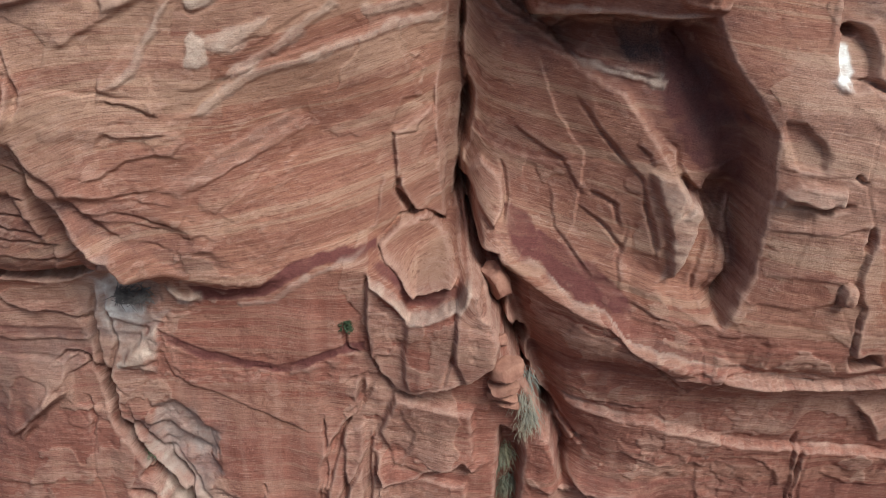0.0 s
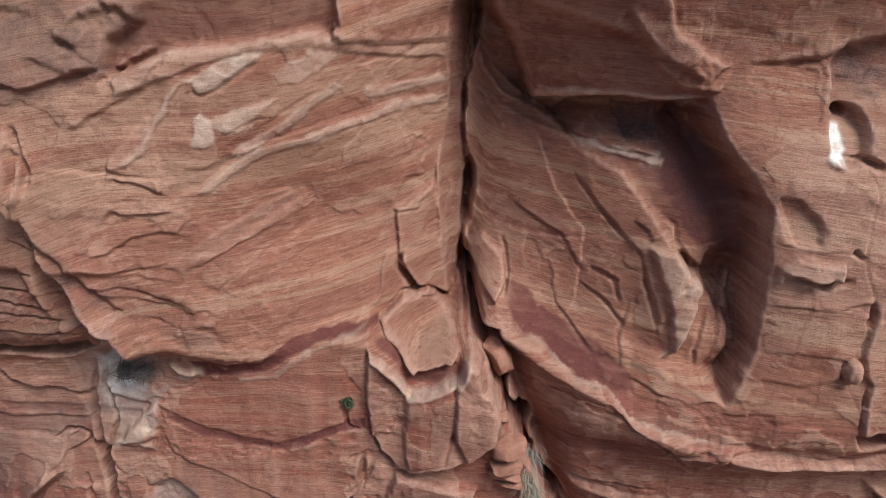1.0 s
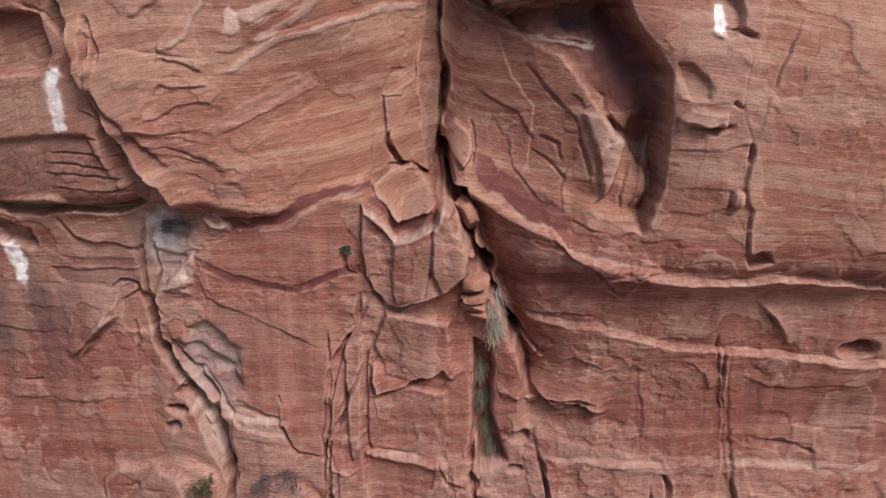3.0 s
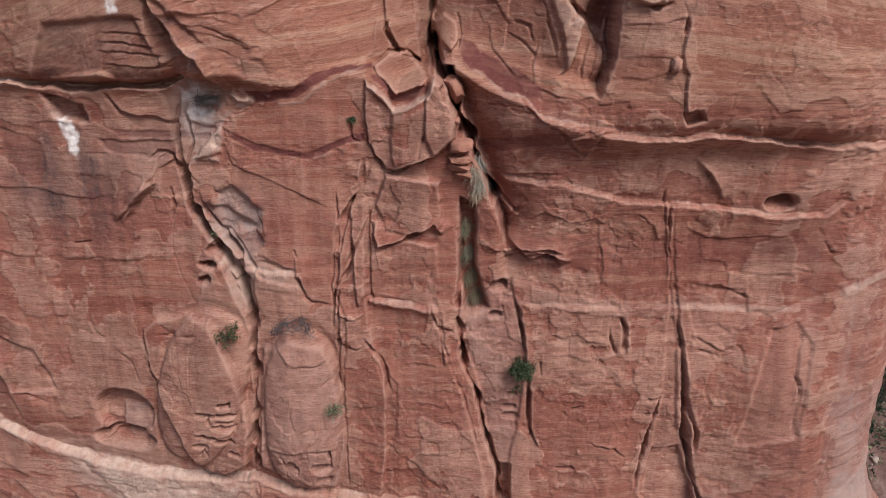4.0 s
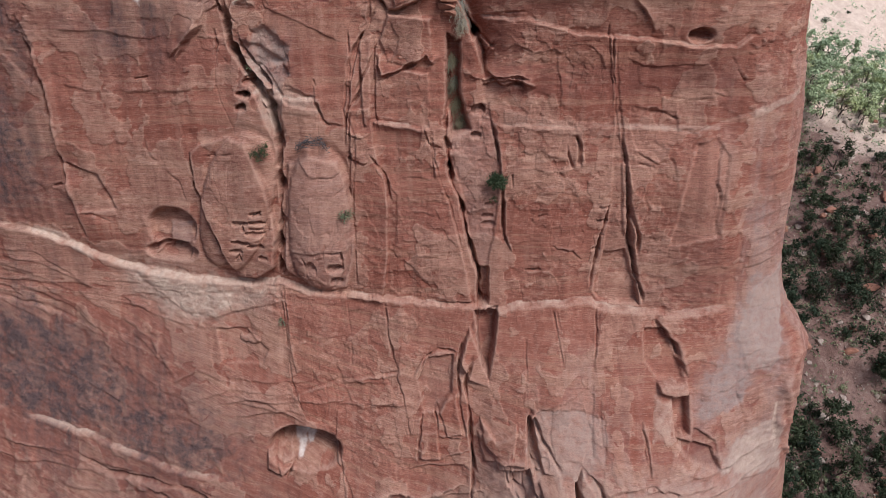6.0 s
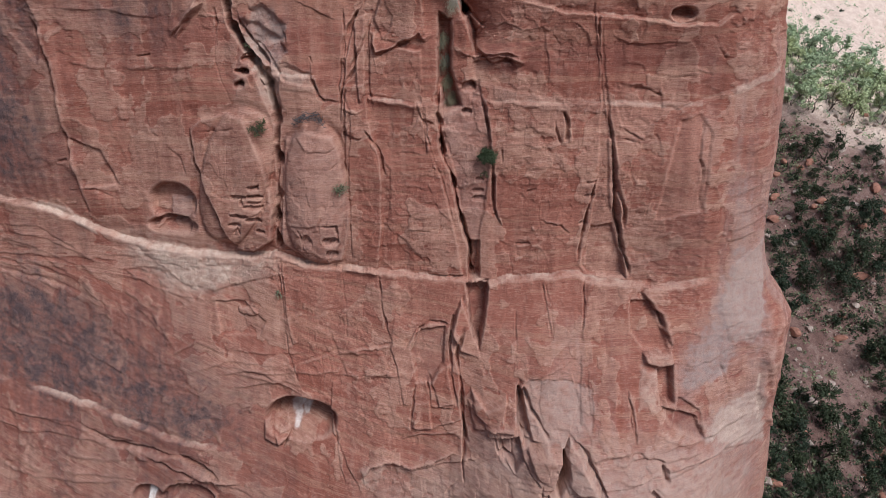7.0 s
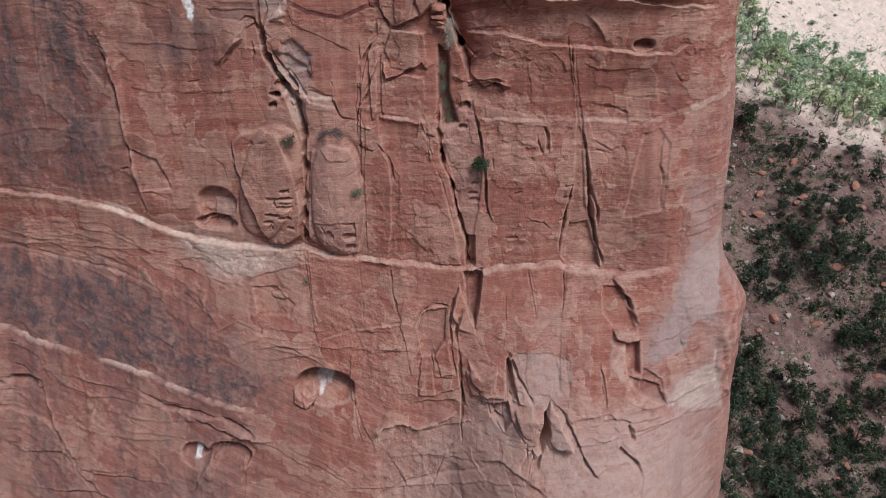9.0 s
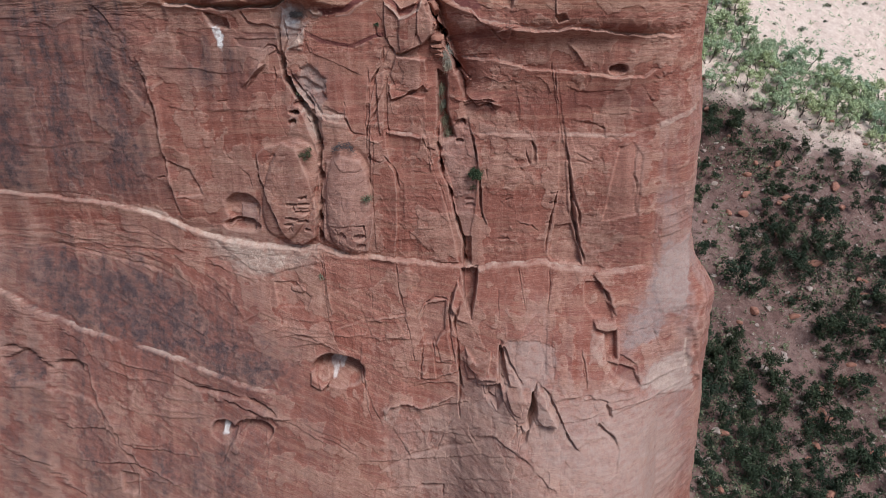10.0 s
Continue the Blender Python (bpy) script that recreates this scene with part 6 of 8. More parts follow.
crack([(8.71, 2.57), (9.26, 2.59)], width=0.09, depth=0.25)
crack([(8.61, 1.72), (9.09, 1.7)], width=0.09, depth=0.25)
crack([(8.61, 0.85), (9.03, 0.84)], width=0.09, depth=0.25)
crack([(6.25, 2.93), (6.72, 2.61), (7.67, 2.43), (8.19, 1.88)], width=0.09, depth=0.25, step=0.1, fade=0.3)
crack([(4.93, 1.24), (5.92, 1.28)], width=0.09, depth=0.2)
crack([(4.09, 6.99), (4.12, 6.2)], width=0.1, depth=0.2)
crack([(7.41, 9.14), (7.75, 8.52), (7.75, 7.45)], width=0.11, depth=0.3, step=0.1, fade=0.3)
crack([(6.99, 8.68), (7.38, 7.29)], width=0.09, depth=0.2)
crack([(10.56, 8.38), (11.17, 7.95), (12.09, 7.5)], width=0.09, depth=0.2, step=0.15, fade=0.3)
crack([(10.9, 7.64), (11.87, 7.35)], width=0.09, depth=0.2)
slab([(9.77, 9.78), (13.97, 9.65), (15.16, 9.79), (15.13, 9.53), (12.28, 9.38), (9.81, 9.49)], 0.04, edge=0.03, pale=0.3, soften=0.05)
slab([(13.34, 7.86), (15.14, 9.04), (15.19, 5.16), (15.32, 3.61), (13.72, 3.81), (13.19, 5.76)], 0, bare=1, soften=0.2)
slab([(2.53, 12.92), (5, 13.1), (6.21, 12.22), (5.97, 11.36), (2.81, 11.86)], 0, bare=0.9, soften=0.15)
slab([(6.53, 11.65), (9.01, 11.62), (9.14, 10.14), (6.62, 10.18)], 0, bare=0.9, soften=0.15)
slab([(9.93, 9.25), (12.3, 8.69), (12.17, 6.31), (10.42, 7.1)], 0, coat=0.7, soften=0.15)
slab([(3.71, 9.86), (9.02, 9.7), (8.99, 5.57), (3.97, 6.19)], 0, coat=0.75, soften=0.15)
crack([(2.84, 10.12), (3.18, 8.3), (3.46, 6.16), (3.61, 3.17)], width=0.09, depth=0.25, step=0.1, fade=0.3)
crack([(3.61, 3.17), (4.24, 2.87)], width=0.08, depth=0.15)
crack([(5.56, 4.56), (6.16, 4.65)], width=0.08, depth=0.15)
crack([(3.46, 13.61), (3.99, 13.93), (4.97, 13.53), (6.1, 13.66), (6.41, 13.37)], width=0.08, depth=0.15, step=0.1, fade=0.3)
crack([(6.1, 13.66), (6.47, 11.65), (6.46, 10.47)], width=0.07, depth=0.1, step=0.08, fade=0.3)
crack([(7.74, 13.96), (8.52, 13.38), (8.75, 12.65)], width=0.08, depth=0.15, step=0.1, fade=0.3)
crack([(12.93, 14.21), (13.65, 11.61)], width=0.06, depth=0.08)
crack([(9.8, 13.37), (10.74, 12.79), (11.87, 12.85), (14.38, 12.94)], width=0.07, depth=0.1, step=0.15, fade=0.4)
crack([(12.41, 11.16), (13.85, 11.03), (14.99, 11.18)], width=0.07, depth=0.1, step=0.1, fade=0.3)
crack([(17.12, 4.06), (19.05, 4.73), (20.84, 4.95)], width=0.06, depth=0.07, step=0.08, fade=0.3)
crack([(17.25, 3.08), (19.39, 3.49), (20.83, 3.68)], width=0.06, depth=0.07, step=0.08, fade=0.3)
crack([(17.21, 4.69), (18.56, 5.29), (20.54, 5.73)], width=0.06, depth=0.07, step=0.08, fade=0.3)
crack([(17.41, 2.21), (19.37, 2.49), (21.08, 2.56)], width=0.06, depth=0.07, step=0.08, fade=0.3)
crack([(17.25, 6.59), (18.47, 7.24), (20.85, 7.28)], width=0.06, depth=0.07, step=0.08, fade=0.3)
crack([(16.06, 5.18), (17.07, 3.11), (17.08, 1.05)], width=0.08, depth=0.12, step=0.1, fade=0.3)
slab([(18.17, 0.25), (20.94, 1.67), (19.97, -1.47), (18.84, -4.1), (17.86, -4.52), (17.24, -2.1)], 0.06, edge=0.03, pale=0.18, grey=0.6, soften=0.15)
slab([(14.89, -6.22), (16.53, -4.34), (17.87, -2.12), (17.79, -5.78), (15.67, -6.6)], 0, grey=0.6, soften=0.15)
slab([(16.03, -9.03), (17.98, -7.82), (19.15, -7.59), (20.1, -11.91)], 0, pale=0.35, grey=0.6, soften=0.15)
slab([(20.67, -1.45), (20.93, -2.15), (20.07, -5.2), (19.9, -10.08), (20.58, -11.55), (19.22, -5.5)], 0.25, edge=0.03, band_shade=0.15)
# the big block and its beds
# the same recess: dark red beds, tinted deeper for their shade
slab([(-9.12, 26.65), (-8.56, 27.64), (-7.91, 28.68), (-6.45, 28.76), (-4.41, 28.78), (-4.07, 28.28), (-4.18, 27.52), (-5.58, 27.4), (-6.67, 27.25), (-8.02, 27.08)], 0, band_shade=0.28, varnish_shade=0.05, soften=0.1)
crack([(-4.07, 28.28), (-4.02, 27.65), (-4.25, 27.4), (-3.66, 27.2), (-2.72, 27.16), (-1.71, 27.16)], width=0.1, depth=0.25, step=0.1, fade=0.3)
slab([(-9.28, 24.25), (-8.21, 24.15), (-8, 23.69), (-8.5, 23.96), (-9.27, 24.12)], 0.12, edge=0.03, coat=0.6)
crack([(-9.26, 24.16), (-8.5, 23.98), (-8.13, 23.64)], width=0.08, depth=0.15)
crack([(-9.52, 22.9), (-9.23, 23.24), (-8.44, 23.21), (-7.77, 23.24)], width=0.08, depth=0.12, step=0.12, fade=0.3)
crack([(-10.13, 22.08), (-9.42, 22.26), (-8.88, 22.64), (-7.82, 22.72), (-7.43, 23.04)], width=0.08, depth=0.12, step=0.12, fade=0.3)
slab([(-4.78, 23.89), (-3.52, 24.12), (-2.03, 24.25), (-2.03, 23.43), (-3.42, 23.27), (-4.72, 22.87)], -0.03, edge=0.03, bare=1, soften=0.05)
slab([(-5.02, 22.59), (-2.82, 22.71), (-2.99, 22.06), (-4.21, 21.72), (-5.08, 21.69)], 0, bare=0.9, soften=0.1)
slab([(-7.47, 22.08), (-5.05, 23.25), (-4.76, 22.88), (-5.91, 21.98), (-7.01, 21.09), (-7.4, 21.29)], 0.03, edge=0.03, coat=0.9, soften=0.06)
slab([(-7.4, 26.15), (-5.55, 26.66), (-5.33, 26.08), (-6.41, 25.56), (-7.2, 25.32), (-7.73, 25.46)], -0.03, edge=0.03, bare=0.9, band_shade=0.2, soften=0.05)
slab([(-10.57, 23.62), (-8.15, 23.49), (-7.77, 23.24), (-8.44, 23.18), (-10.63, 23.25)], 0.03, edge=0.03, coat=0.9, pale=0.1, soften=0.1)
slab([(-6.63, 24.84), (-5.76, 25.53), (-5.09, 25.64), (-4.53, 26.05), (-3.99, 26.32), (-4.54, 25.76), (-5.39, 25.16), (-6.4, 24.52)], 0, bare=0.8, soften=0.06)
crack([(-6.78, 24.7), (-6.08, 25.1), (-5.09, 25.72), (-3.99, 26.24)], width=0.06, depth=0.07, step=0.06, fade=0.2)
crack([(-6.81, 24.92), (-6.17, 25.33), (-5.63, 25.53)], width=0.06, depth=0.07, step=0.06, fade=0.2)
crack([(-7.7, 24.32), (-7.08, 24.34), (-6.39, 24.68)], width=0.06, depth=0.08, step=0.08, fade=0.2)
crack([(-7.52, 21.76), (-6.32, 22.34), (-4.8, 22.88)], width=0.06, depth=0.06, step=0.06, fade=0.3)
crack([(-7.01, 21.09), (-5.91, 21.98), (-4.8, 22.64)], width=0.06, depth=0.06, step=-0.06, fade=0.3)
crack([(-4.21, 21.57), (-2.99, 21.98)], width=0.06, depth=0.08, step=0.08, fade=0.2)
crack([(-2.82, 22.62), (-2.02, 22.64), (-1.76, 23.07)], width=0.07, depth=0.15, step=0.1, fade=0.2)
crack([(-11.16, 23.52), (-10.92, 24.36), (-11.1, 25.02), (-11.31, 25.48)], width=0.12, depth=0.3, step=0.15, fade=0.3)
crack([(-9.85, 28.2), (-9.21, 28.36), (-8.81, 27.96), (-8.17, 27.67)], width=0.1, depth=0.2, step=0.2, fade=0.3)
crack([(-10.05, 27.24), (-9.49, 27.16), (-9.11, 27.48)], width=0.1, depth=0.2, step=0.2, fade=0.3)
crack([(-9.2, 26.32), (-9, 26.59), (-8.52, 26.81), (-8.02, 27.08)], width=0.1, depth=0.25, step=0.2, fade=0.3)
crack([(-11.7, 27.96), (-10.86, 27.96), (-10.45, 27.8)], width=0.08, depth=0.12, step=0.1, fade=0.3)
crack([(-11.72, 26.34), (-10.93, 26.27), (-9.88, 26.52), (-9.25, 26.66)], width=0.08, depth=0.15, step=0.15, fade=0.3)
# inside the alcove: dark rock, deepened in colour for the overhang's shade
slab([(-0.21, 27.16), (1.25, 25.44), (2.39, 25.63), (3.87, 25.73), (4.89, 25.45), (5.48, 24.61), (4.87, 23.35), (3.51, 24.08), (2.13, 24.49), (0.63, 24.75), (-0.45, 24.8)], 0, varnish_shade=0.2, band_shade=0.25, soften=0.25)
crack([(2.12, 23.91), (2.8, 23), (3.71, 22.06), (4, 20.93), (4.19, 19.76)], width=0.1, depth=0.2, step=0.2, fade=0.5)
crack([(0.64, 22.67), (1.84, 22.16), (2.42, 21.24)], width=0.08, depth=0.15, step=0.12, fade=0.4)
crack([(2.28, 21.07), (2.98, 20.63), (3.4, 20.14)], width=0.08, depth=0.15, step=0.12, fade=0.3)
crack([(2.56, 21.44), (3.16, 21.3), (3.31, 20.72)], width=0.08, depth=0.15, step=0.12, fade=0.3)
crack([(4.62, 22.46), (4.89, 21.89), (4.56, 21.44)], width=0.08, depth=0.2, step=0.15, fade=0.3)
crack([(5.36, 20.9), (5.04, 19.81), (5.18, 18.91)], width=0.08, depth=0.15, step=0.12, fade=0.3)
crack([(6.02, 21.55), (5.6, 20.4), (5.37, 19.15)], width=0.08, depth=0.15, step=0.12, fade=0.3)
crack([(1.56, 21.48), (1.69, 20.35), (2.12, 19.9), (2.67, 19.35)], width=0.07, depth=0.12, step=0.1, fade=0.3)
crack([(3.51, 20.77), (3.24, 19.84), (3.35, 19.08)], width=0.07, depth=0.12, step=0.1, fade=0.3)
slab([(-0.51, 22.69), (1.56, 22.72), (2.13, 22.24), (1.56, 21.8), (-0.18, 22.01)], 0, band_shade=0.3, bare=0.6, soften=0.15)
crack([(6.36, 22.35), (6.64, 22.16), (7.54, 22), (7.71, 22.21)], width=0.12, depth=0.3, step=0.2, fade=0.3)
crack([(7.99, 22.93), (8.25, 22.74)], width=0.1, depth=0.25)
crack([(7.62, 24.97), (8.13, 24.9), (8.6, 24.68)], width=0.12, depth=0.3)
slab([(6.32, 23.93), (7.03, 23.8), (7.42, 23.36), (7.39, 22.96), (6.6, 23.03)], -0.06, edge=0.03, bare=0.9, soften=0.04)
crack([(6.32, 21.41), (7.33, 21.45), (8.79, 21.69)], width=0.06, depth=0.08, step=0.08, fade=0.3)
crack([(6.49, 20.3), (7.71, 20.33), (8.38, 20.19)], width=0.06, depth=0.08, step=0.08, fade=0.3)
crack([(6.05, 19.51), (7.3, 19.53), (8.2, 19.85)], width=0.06, depth=0.08, step=0.08, fade=0.3)
slab([(6.28, 20.52), (8.18, 20.52), (8.08, 19.98), (6.27, 19.98)], 0, band_shade=0.3, soften=0.08)
# darker tint over the recess at the upper right
slab([(7.13, 27.4), (9.11, 27.54), (9.03, 26.52), (7.58, 26.35)], 0, varnish_shade=0.35, soften=0.3)
# the chute, the pillars and the buttress foot
slab([(-10.76, 14), (-10.05, 13.1), (-9.3, 11.2), (-9.07, 9.68), (-9.29, 10.11), (-10.23, 11.89)], 0.1, edge=0.03, pale=0.3)
slab([(-10.65, 15.96), (-9.83, 17.09), (-9.64, 15.87)], 0.1, edge=0.03, pale=0.5)
crack([(-8.99, 11.67), (-7.97, 11.48), (-7.22, 11.19), (-6.21, 11.21)], width=0.08, depth=0.1, step=0.1, fade=0.3)
crack([(-6.65, 12.19), (-6.54, 11.72)], width=0.09, depth=0.2)
crack([(-6.6, 10.94), (-6.31, 9.98), (-5.83, 9.59)], width=0.09, depth=0.25, step=0.15, fade=0.4)
crack([(-4.71, 14.91), (-4.7, 12.66), (-5.01, 10.68)], width=0.1, depth=0.25, step=0.15, fade=0.4)
crack([(-0.85, 9.67), (-0.6, 8.71), (0.14, 8.39)], width=0.1, depth=0.25, step=0.15, fade=0.3)
crack([(-4.76, 10.47), (-4.88, 9.1), (-5, 5.49)], width=0.1, depth=0.25, step=0.15, fade=0.3)
crack([(-3.85, 8.11), (-2.91, 6.86), (-2.69, 5.47)], width=0.09, depth=0.2, step=0.1, fade=0.3)
niche(-10.81, 11.27, 0.26, 0.16, 0.35, 0.1)
niche(-10.72, 10.64, 0.22, 0.16, 0.35, 0.1)
niche(-10.24, 12.05, 0.3, 0.2, 0.3, 0.1)
niche(-9.18, 11.18, 0.2, 0.3, 0.3, 0.1)
crack([(-14.59, 13.04), (-13.54, 13.97), (-12.68, 14.75)], width=0.09, depth=0.15, step=0.2, fade=0.5)
slab([(-12.36, 15.47), (-11.6, 15.84), (-11.39, 14.85), (-11.56, 14.22), (-12.39, 14.36)], -0.12, edge=0.03, bare=0.7)
crack([(-12.36, 15.47), (-11.6, 15.89), (-11.39, 14.85), (-11.44, 14.17)], width=0.1, depth=0.25)
slab([(-8.14, 18.18), (-4.38, 19.11), (-3.53, 17.97), (-4.03, 16.6), (-7.4, 15.94), (-9.21, 16.78)], 0, bare=0.75, soften=0.1)
slab([(-8.6, 15.6), (-4.54, 15.87), (-4.68, 13.16), (-6.69, 11.44), (-8.63, 13.53)], 0, bare=0.7, soften=0.15)
slab([(-4.63, 8.03), (-1.36, 8.09), (0.13, 6.97), (-0.12, 5.53), (-3.97, 5.51)], 0, bare=0.6, soften=0.2)
slab([(-4.28, 10.23), (-0.85, 9.67), (-1.11, 8.38), (-3.84, 8.66)], -0.06, edge=0.03, band_shade=0.15, bare=0.8, soften=0.06)
# paler skin beside the alcove, darker skin high on the block
slab([(6.35, 25.59), (8.91, 25.65), (9.04, 21.69), (6.52, 20.88)], 0, coat=0.9, pale=0.14, soften=0.3)
slab([(-11.58, 28.76), (-7.96, 28.76), (-9.12, 26.71), (-11.93, 25.77)], 0, varnish_shade=0.25, soften=0.5)
# dark skin left of the leaning wedge
slab([(-24.79, 9.55), (-21.38, 7.13), (-21.38, 3.42), (-26.08, 3.58)], 0, varnish_shade=0.3, soften=0.4)
slab([(-26.96, -2.56), (-17.93, -3.26), (-19.98, -7.51), (-27.36, -7.45)], 0, varnish_shade=0.25, soften=0.5)
# dark skin low on the wall
slab([(-39.5, -5.86), (-23.05, -9.91), (-10.17, -12.16), (-10.44, -20.78), (-41, -23.64)], 0, varnish_shade=0.2, soften=0.6)
# the buttress: cap block, dark seam, bleached lip, left face, front face, rounded side
slab([(-3.31, 19.26), (-2.53, 18.63), (-2.16, 18.08), (-0.85, 18.73), (-0.6, 19.48), (-0.2, 19.16), (0.36, 17.88), (0.2, 16.97), (-0.6, 16.26), (-1.32, 16), (-2.26, 15.65), (-2.63, 15.71), (-3.32, 16.72), (-3.45, 18.09)], 0.4, edge=0.03)
slab([(-3.31, 19.22), (-2.19, 18.07), (-2.37, 16.95), (-2.22, 15.71), (-2.63, 15.75), (-3.28, 16.73), (-3.44, 18.09)], -0.12, edge=0.03, coat=0.5)
slab([(-0.87, 19.37), (-0.24, 19.2), (0.27, 17.97), (0.14, 17.08), (-0.6, 16.37), (-0.99, 17.11), (-0.91, 18.64)], 0.22, edge=0.03, coat=0.8)
slab([(-2.16, 18.02), (-0.95, 18.6), (-1.04, 17.11), (-1.32, 16.2), (-2.34, 15.84), (-2.33, 16.95)], 0.08, edge=0.03, bare=0.4)
slab([(-2.88, 19.4), (-3.12, 19.72), (-2.48, 20.25), (-1.75, 20.23), (-1.2, 19.55), (-0.88, 19.33), (-1.03, 19.08), (-1.65, 18.88), (-2.07, 18.69), (-2.51, 19.11)], 0.5, edge=0.03, coat=0.8)
crack([(-3.12, 19.71), (-2.48, 20.29), (-1.75, 20.29), (-1.16, 19.55)], width=0.1, depth=0.3)
slab([(-3.24, 19.48), (-2.88, 19.39), (-2.51, 19.09), (-2.08, 18.68), (-1.61, 18.86), (-1.01, 19.05), (-0.77, 19.37), (-0.69, 19.16), (-0.87, 18.83), (-1.56, 18.44), (-2.19, 18.36), (-2.52, 18.8)], -0.1, edge=0.03, band_shade=0.9, soften=0.03)
slab([(-3.31, 19.29), (-2.53, 18.72), (-2.19, 18.24), (-1.61, 18.37), (-0.87, 18.79), (-0.67, 19.36), (-0.48, 19.4), (-0.54, 19.21), (-0.8, 18.64), (-1.62, 18.14), (-2.2, 17.93), (-2.58, 18.44), (-3.3, 19.03)], 0.06, edge=0.03, pale=0.6, soften=0.03)
crack([(-3.36, 19.29), (-3.49, 18.09), (-3.32, 16.69), (-2.63, 15.67)], width=0.12, depth=0.35)
crack([(-0.95, 18.6), (-1.02, 17.11), (-1.28, 16.21)], width=0.1, depth=0.25, step=0.1, fade=0.2)
crack([(-2.63, 15.67), (-2.22, 15.59), (-1.28, 15.99), (-0.6, 16.24)], width=0.11, depth=0.3, step=0.25, fade=0.3)
crack([(-4.1, 17.71), (-4, 16.95), (-3.51, 16.72)], width=0.08, depth=0.15)
crack([(-4.79, 12.81), (-4.2, 13.96), (-3.58, 15.06), (-3.52, 16.13)], width=0.11, depth=0.3, step=0.25, fade=0.4)
crack([(-4.43, 11.47), (-3.64, 12.84), (-3.13, 14.45)], width=0.09, depth=0.2, step=0.15, fade=0.3)
# pale beds near the foot of the corner, the cream patch under the ledge
slab([(-4.42, -14.09), (2.25, -11.14), (7.57, -9.3), (13.6, -9.18), (18.5, -10.4), (18.8, -20.69), (-3.59, -20.55)], 0, coat=1, pale=0.2, grey=0.18, soften=0.5)
slab([(-18.9, 0.74), (-15.43, 0.37), (-11.11, 0.17), (-9.66, 0.07), (-10.7, -1.2), (-14.17, -2.35), (-16.62, -2), (-18.55, -0.69)], 0.03, edge=0.03, pale=0.3, soften=0.3)
slab([(2.25, -9.67), (4.06, -8.56), (5.76, -9.61), (5.38, -11.41), (3.17, -11.43)], 0, grey=0.3, soften=0.2)
crack([(-3.98, -15.36), (0.36, -14.48), (4.07, -12.64)], width=0.07, depth=0.1, step=0.1, fade=0.4)
crack([(-6.5, -20.39), (-1.62, -19.64), (2.71, -18.02), (7.02, -15.31)], width=0.07, depth=0.1, step=0.15, fade=0.4)
crack([(8.31, -12.96), (12.61, -12.29), (17.97, -12.99)], width=0.06, depth=0.1, step=0.12, fade=0.4)
crack([(7.05, -9.9), (7.75, -10.85), (10.07, -10.31)], width=0.06, depth=0.1, step=0.12, fade=0.3)
# darker red beds of the sheer wall
slab([(2.93, 13), (9.01, 12.8), (14.62, 13.09), (16.06, 11.89), (9.2, 11.09), (3.1, 11.44)], 0, band_shade=0.28, soften=0.15)
slab([(-21.39, 15.41), (-17.04, 15.03), (-13.02, 15.49), (-13.11, 14.52), (-17.22, 14.02), (-21.46, 14.25)], 0, band_shade=0.2, soften=0.15)
slab([(-4.41, 5.51), (1.72, 5.44), (1.9, 3.06), (-4.2, 2.87)], 0, band_shade=0.15, soften=0.25)
slab([(11.05, 0.09), (15.05, 3.29), (17.08, 1.05), (14.97, -0.68)], 0, varnish_shade=0.2, soften=0.3)
# the crack beside the white niche; the two dark red seams
crack([(9.83, 25.31), (9.29, 24.04), (8.91, 23.03), (8.77, 22.28), (8.56, 21.79)], width=0.06, depth=0.15, step=0.1, fade=0.4)
slab([(-9.28, 17.34), (-8.92, 17.21), (-7.95, 16.7), (-6.67, 16.4), (-5.92, 16.29), (-4.95, 16.72), (-3.85, 17.12), (-3.5, 17.1), (-3.51, 16.83), (-4.22, 16.77), (-5.06, 16.33), (-5.94, 16.04), (-6.87, 16.17), (-8.08, 16.41), (-9.04, 16.91)], -0.05, edge=0.03, band_shade=1, soften=0.02)
slab([(-8.16, 18.79), (-6.22, 18.91), (-5.52, 19.48), (-4.85, 19.69), (-4.16, 19.81), (-3.16, 19.77), (-3.13, 19.63), (-4.11, 19.61), (-4.81, 19.44), (-5.44, 19.06), (-6.11, 18.57), (-7.79, 18.31)], -0.06, edge=0.03, band_shade=1, soften=0.02)
slab([(-7.8, 18.12), (-5.54, 18.88), (-4.09, 19.44), (-3.84, 17.42), (-5.72, 16.49), (-7.92, 16.92)], 0, bare=1, soften=0.1)
slab([(-8.01, 16.02), (-5.75, 15.9), (-3.86, 16.71), (-4.53, 14.45), (-5.21, 11.76), (-7.23, 13.41), (-8.66, 14.99)], 0, bare=1, soften=0.12)
slab([(-4.84, 21.74), (-2.43, 22.08), (-1.73, 21.42), (-2.65, 20.21), (-4.19, 19.94), (-5.81, 19.98), (-6.11, 20.72)], 0, bare=1, soften=0.12)
slab([(-7.45, 23.53), (-4.77, 23.48), (-4.83, 22.41), (-6.54, 21.94), (-7.91, 21.57)], 0, bare=0.8, soften=0.12)
slab([(0.51, 21.43), (2.87, 20.97), (3.79, 19.52), (2.52, 19.48), (0.66, 20.38)], 0, bare=0.8, soften=0.12)
slab([(0.33, 25.32), (2.28, 24.7), (2.83, 23.49), (2.85, 21.98), (0.52, 22.64)], 0, bare=0.8, soften=0.15)
slab([(3.93, 25.43), (5.43, 24.94), (6.2, 23.76), (6.24, 21.28), (5.12, 21.93), (3.73, 23.27)], 0, bare=0.9, soften=0.15)
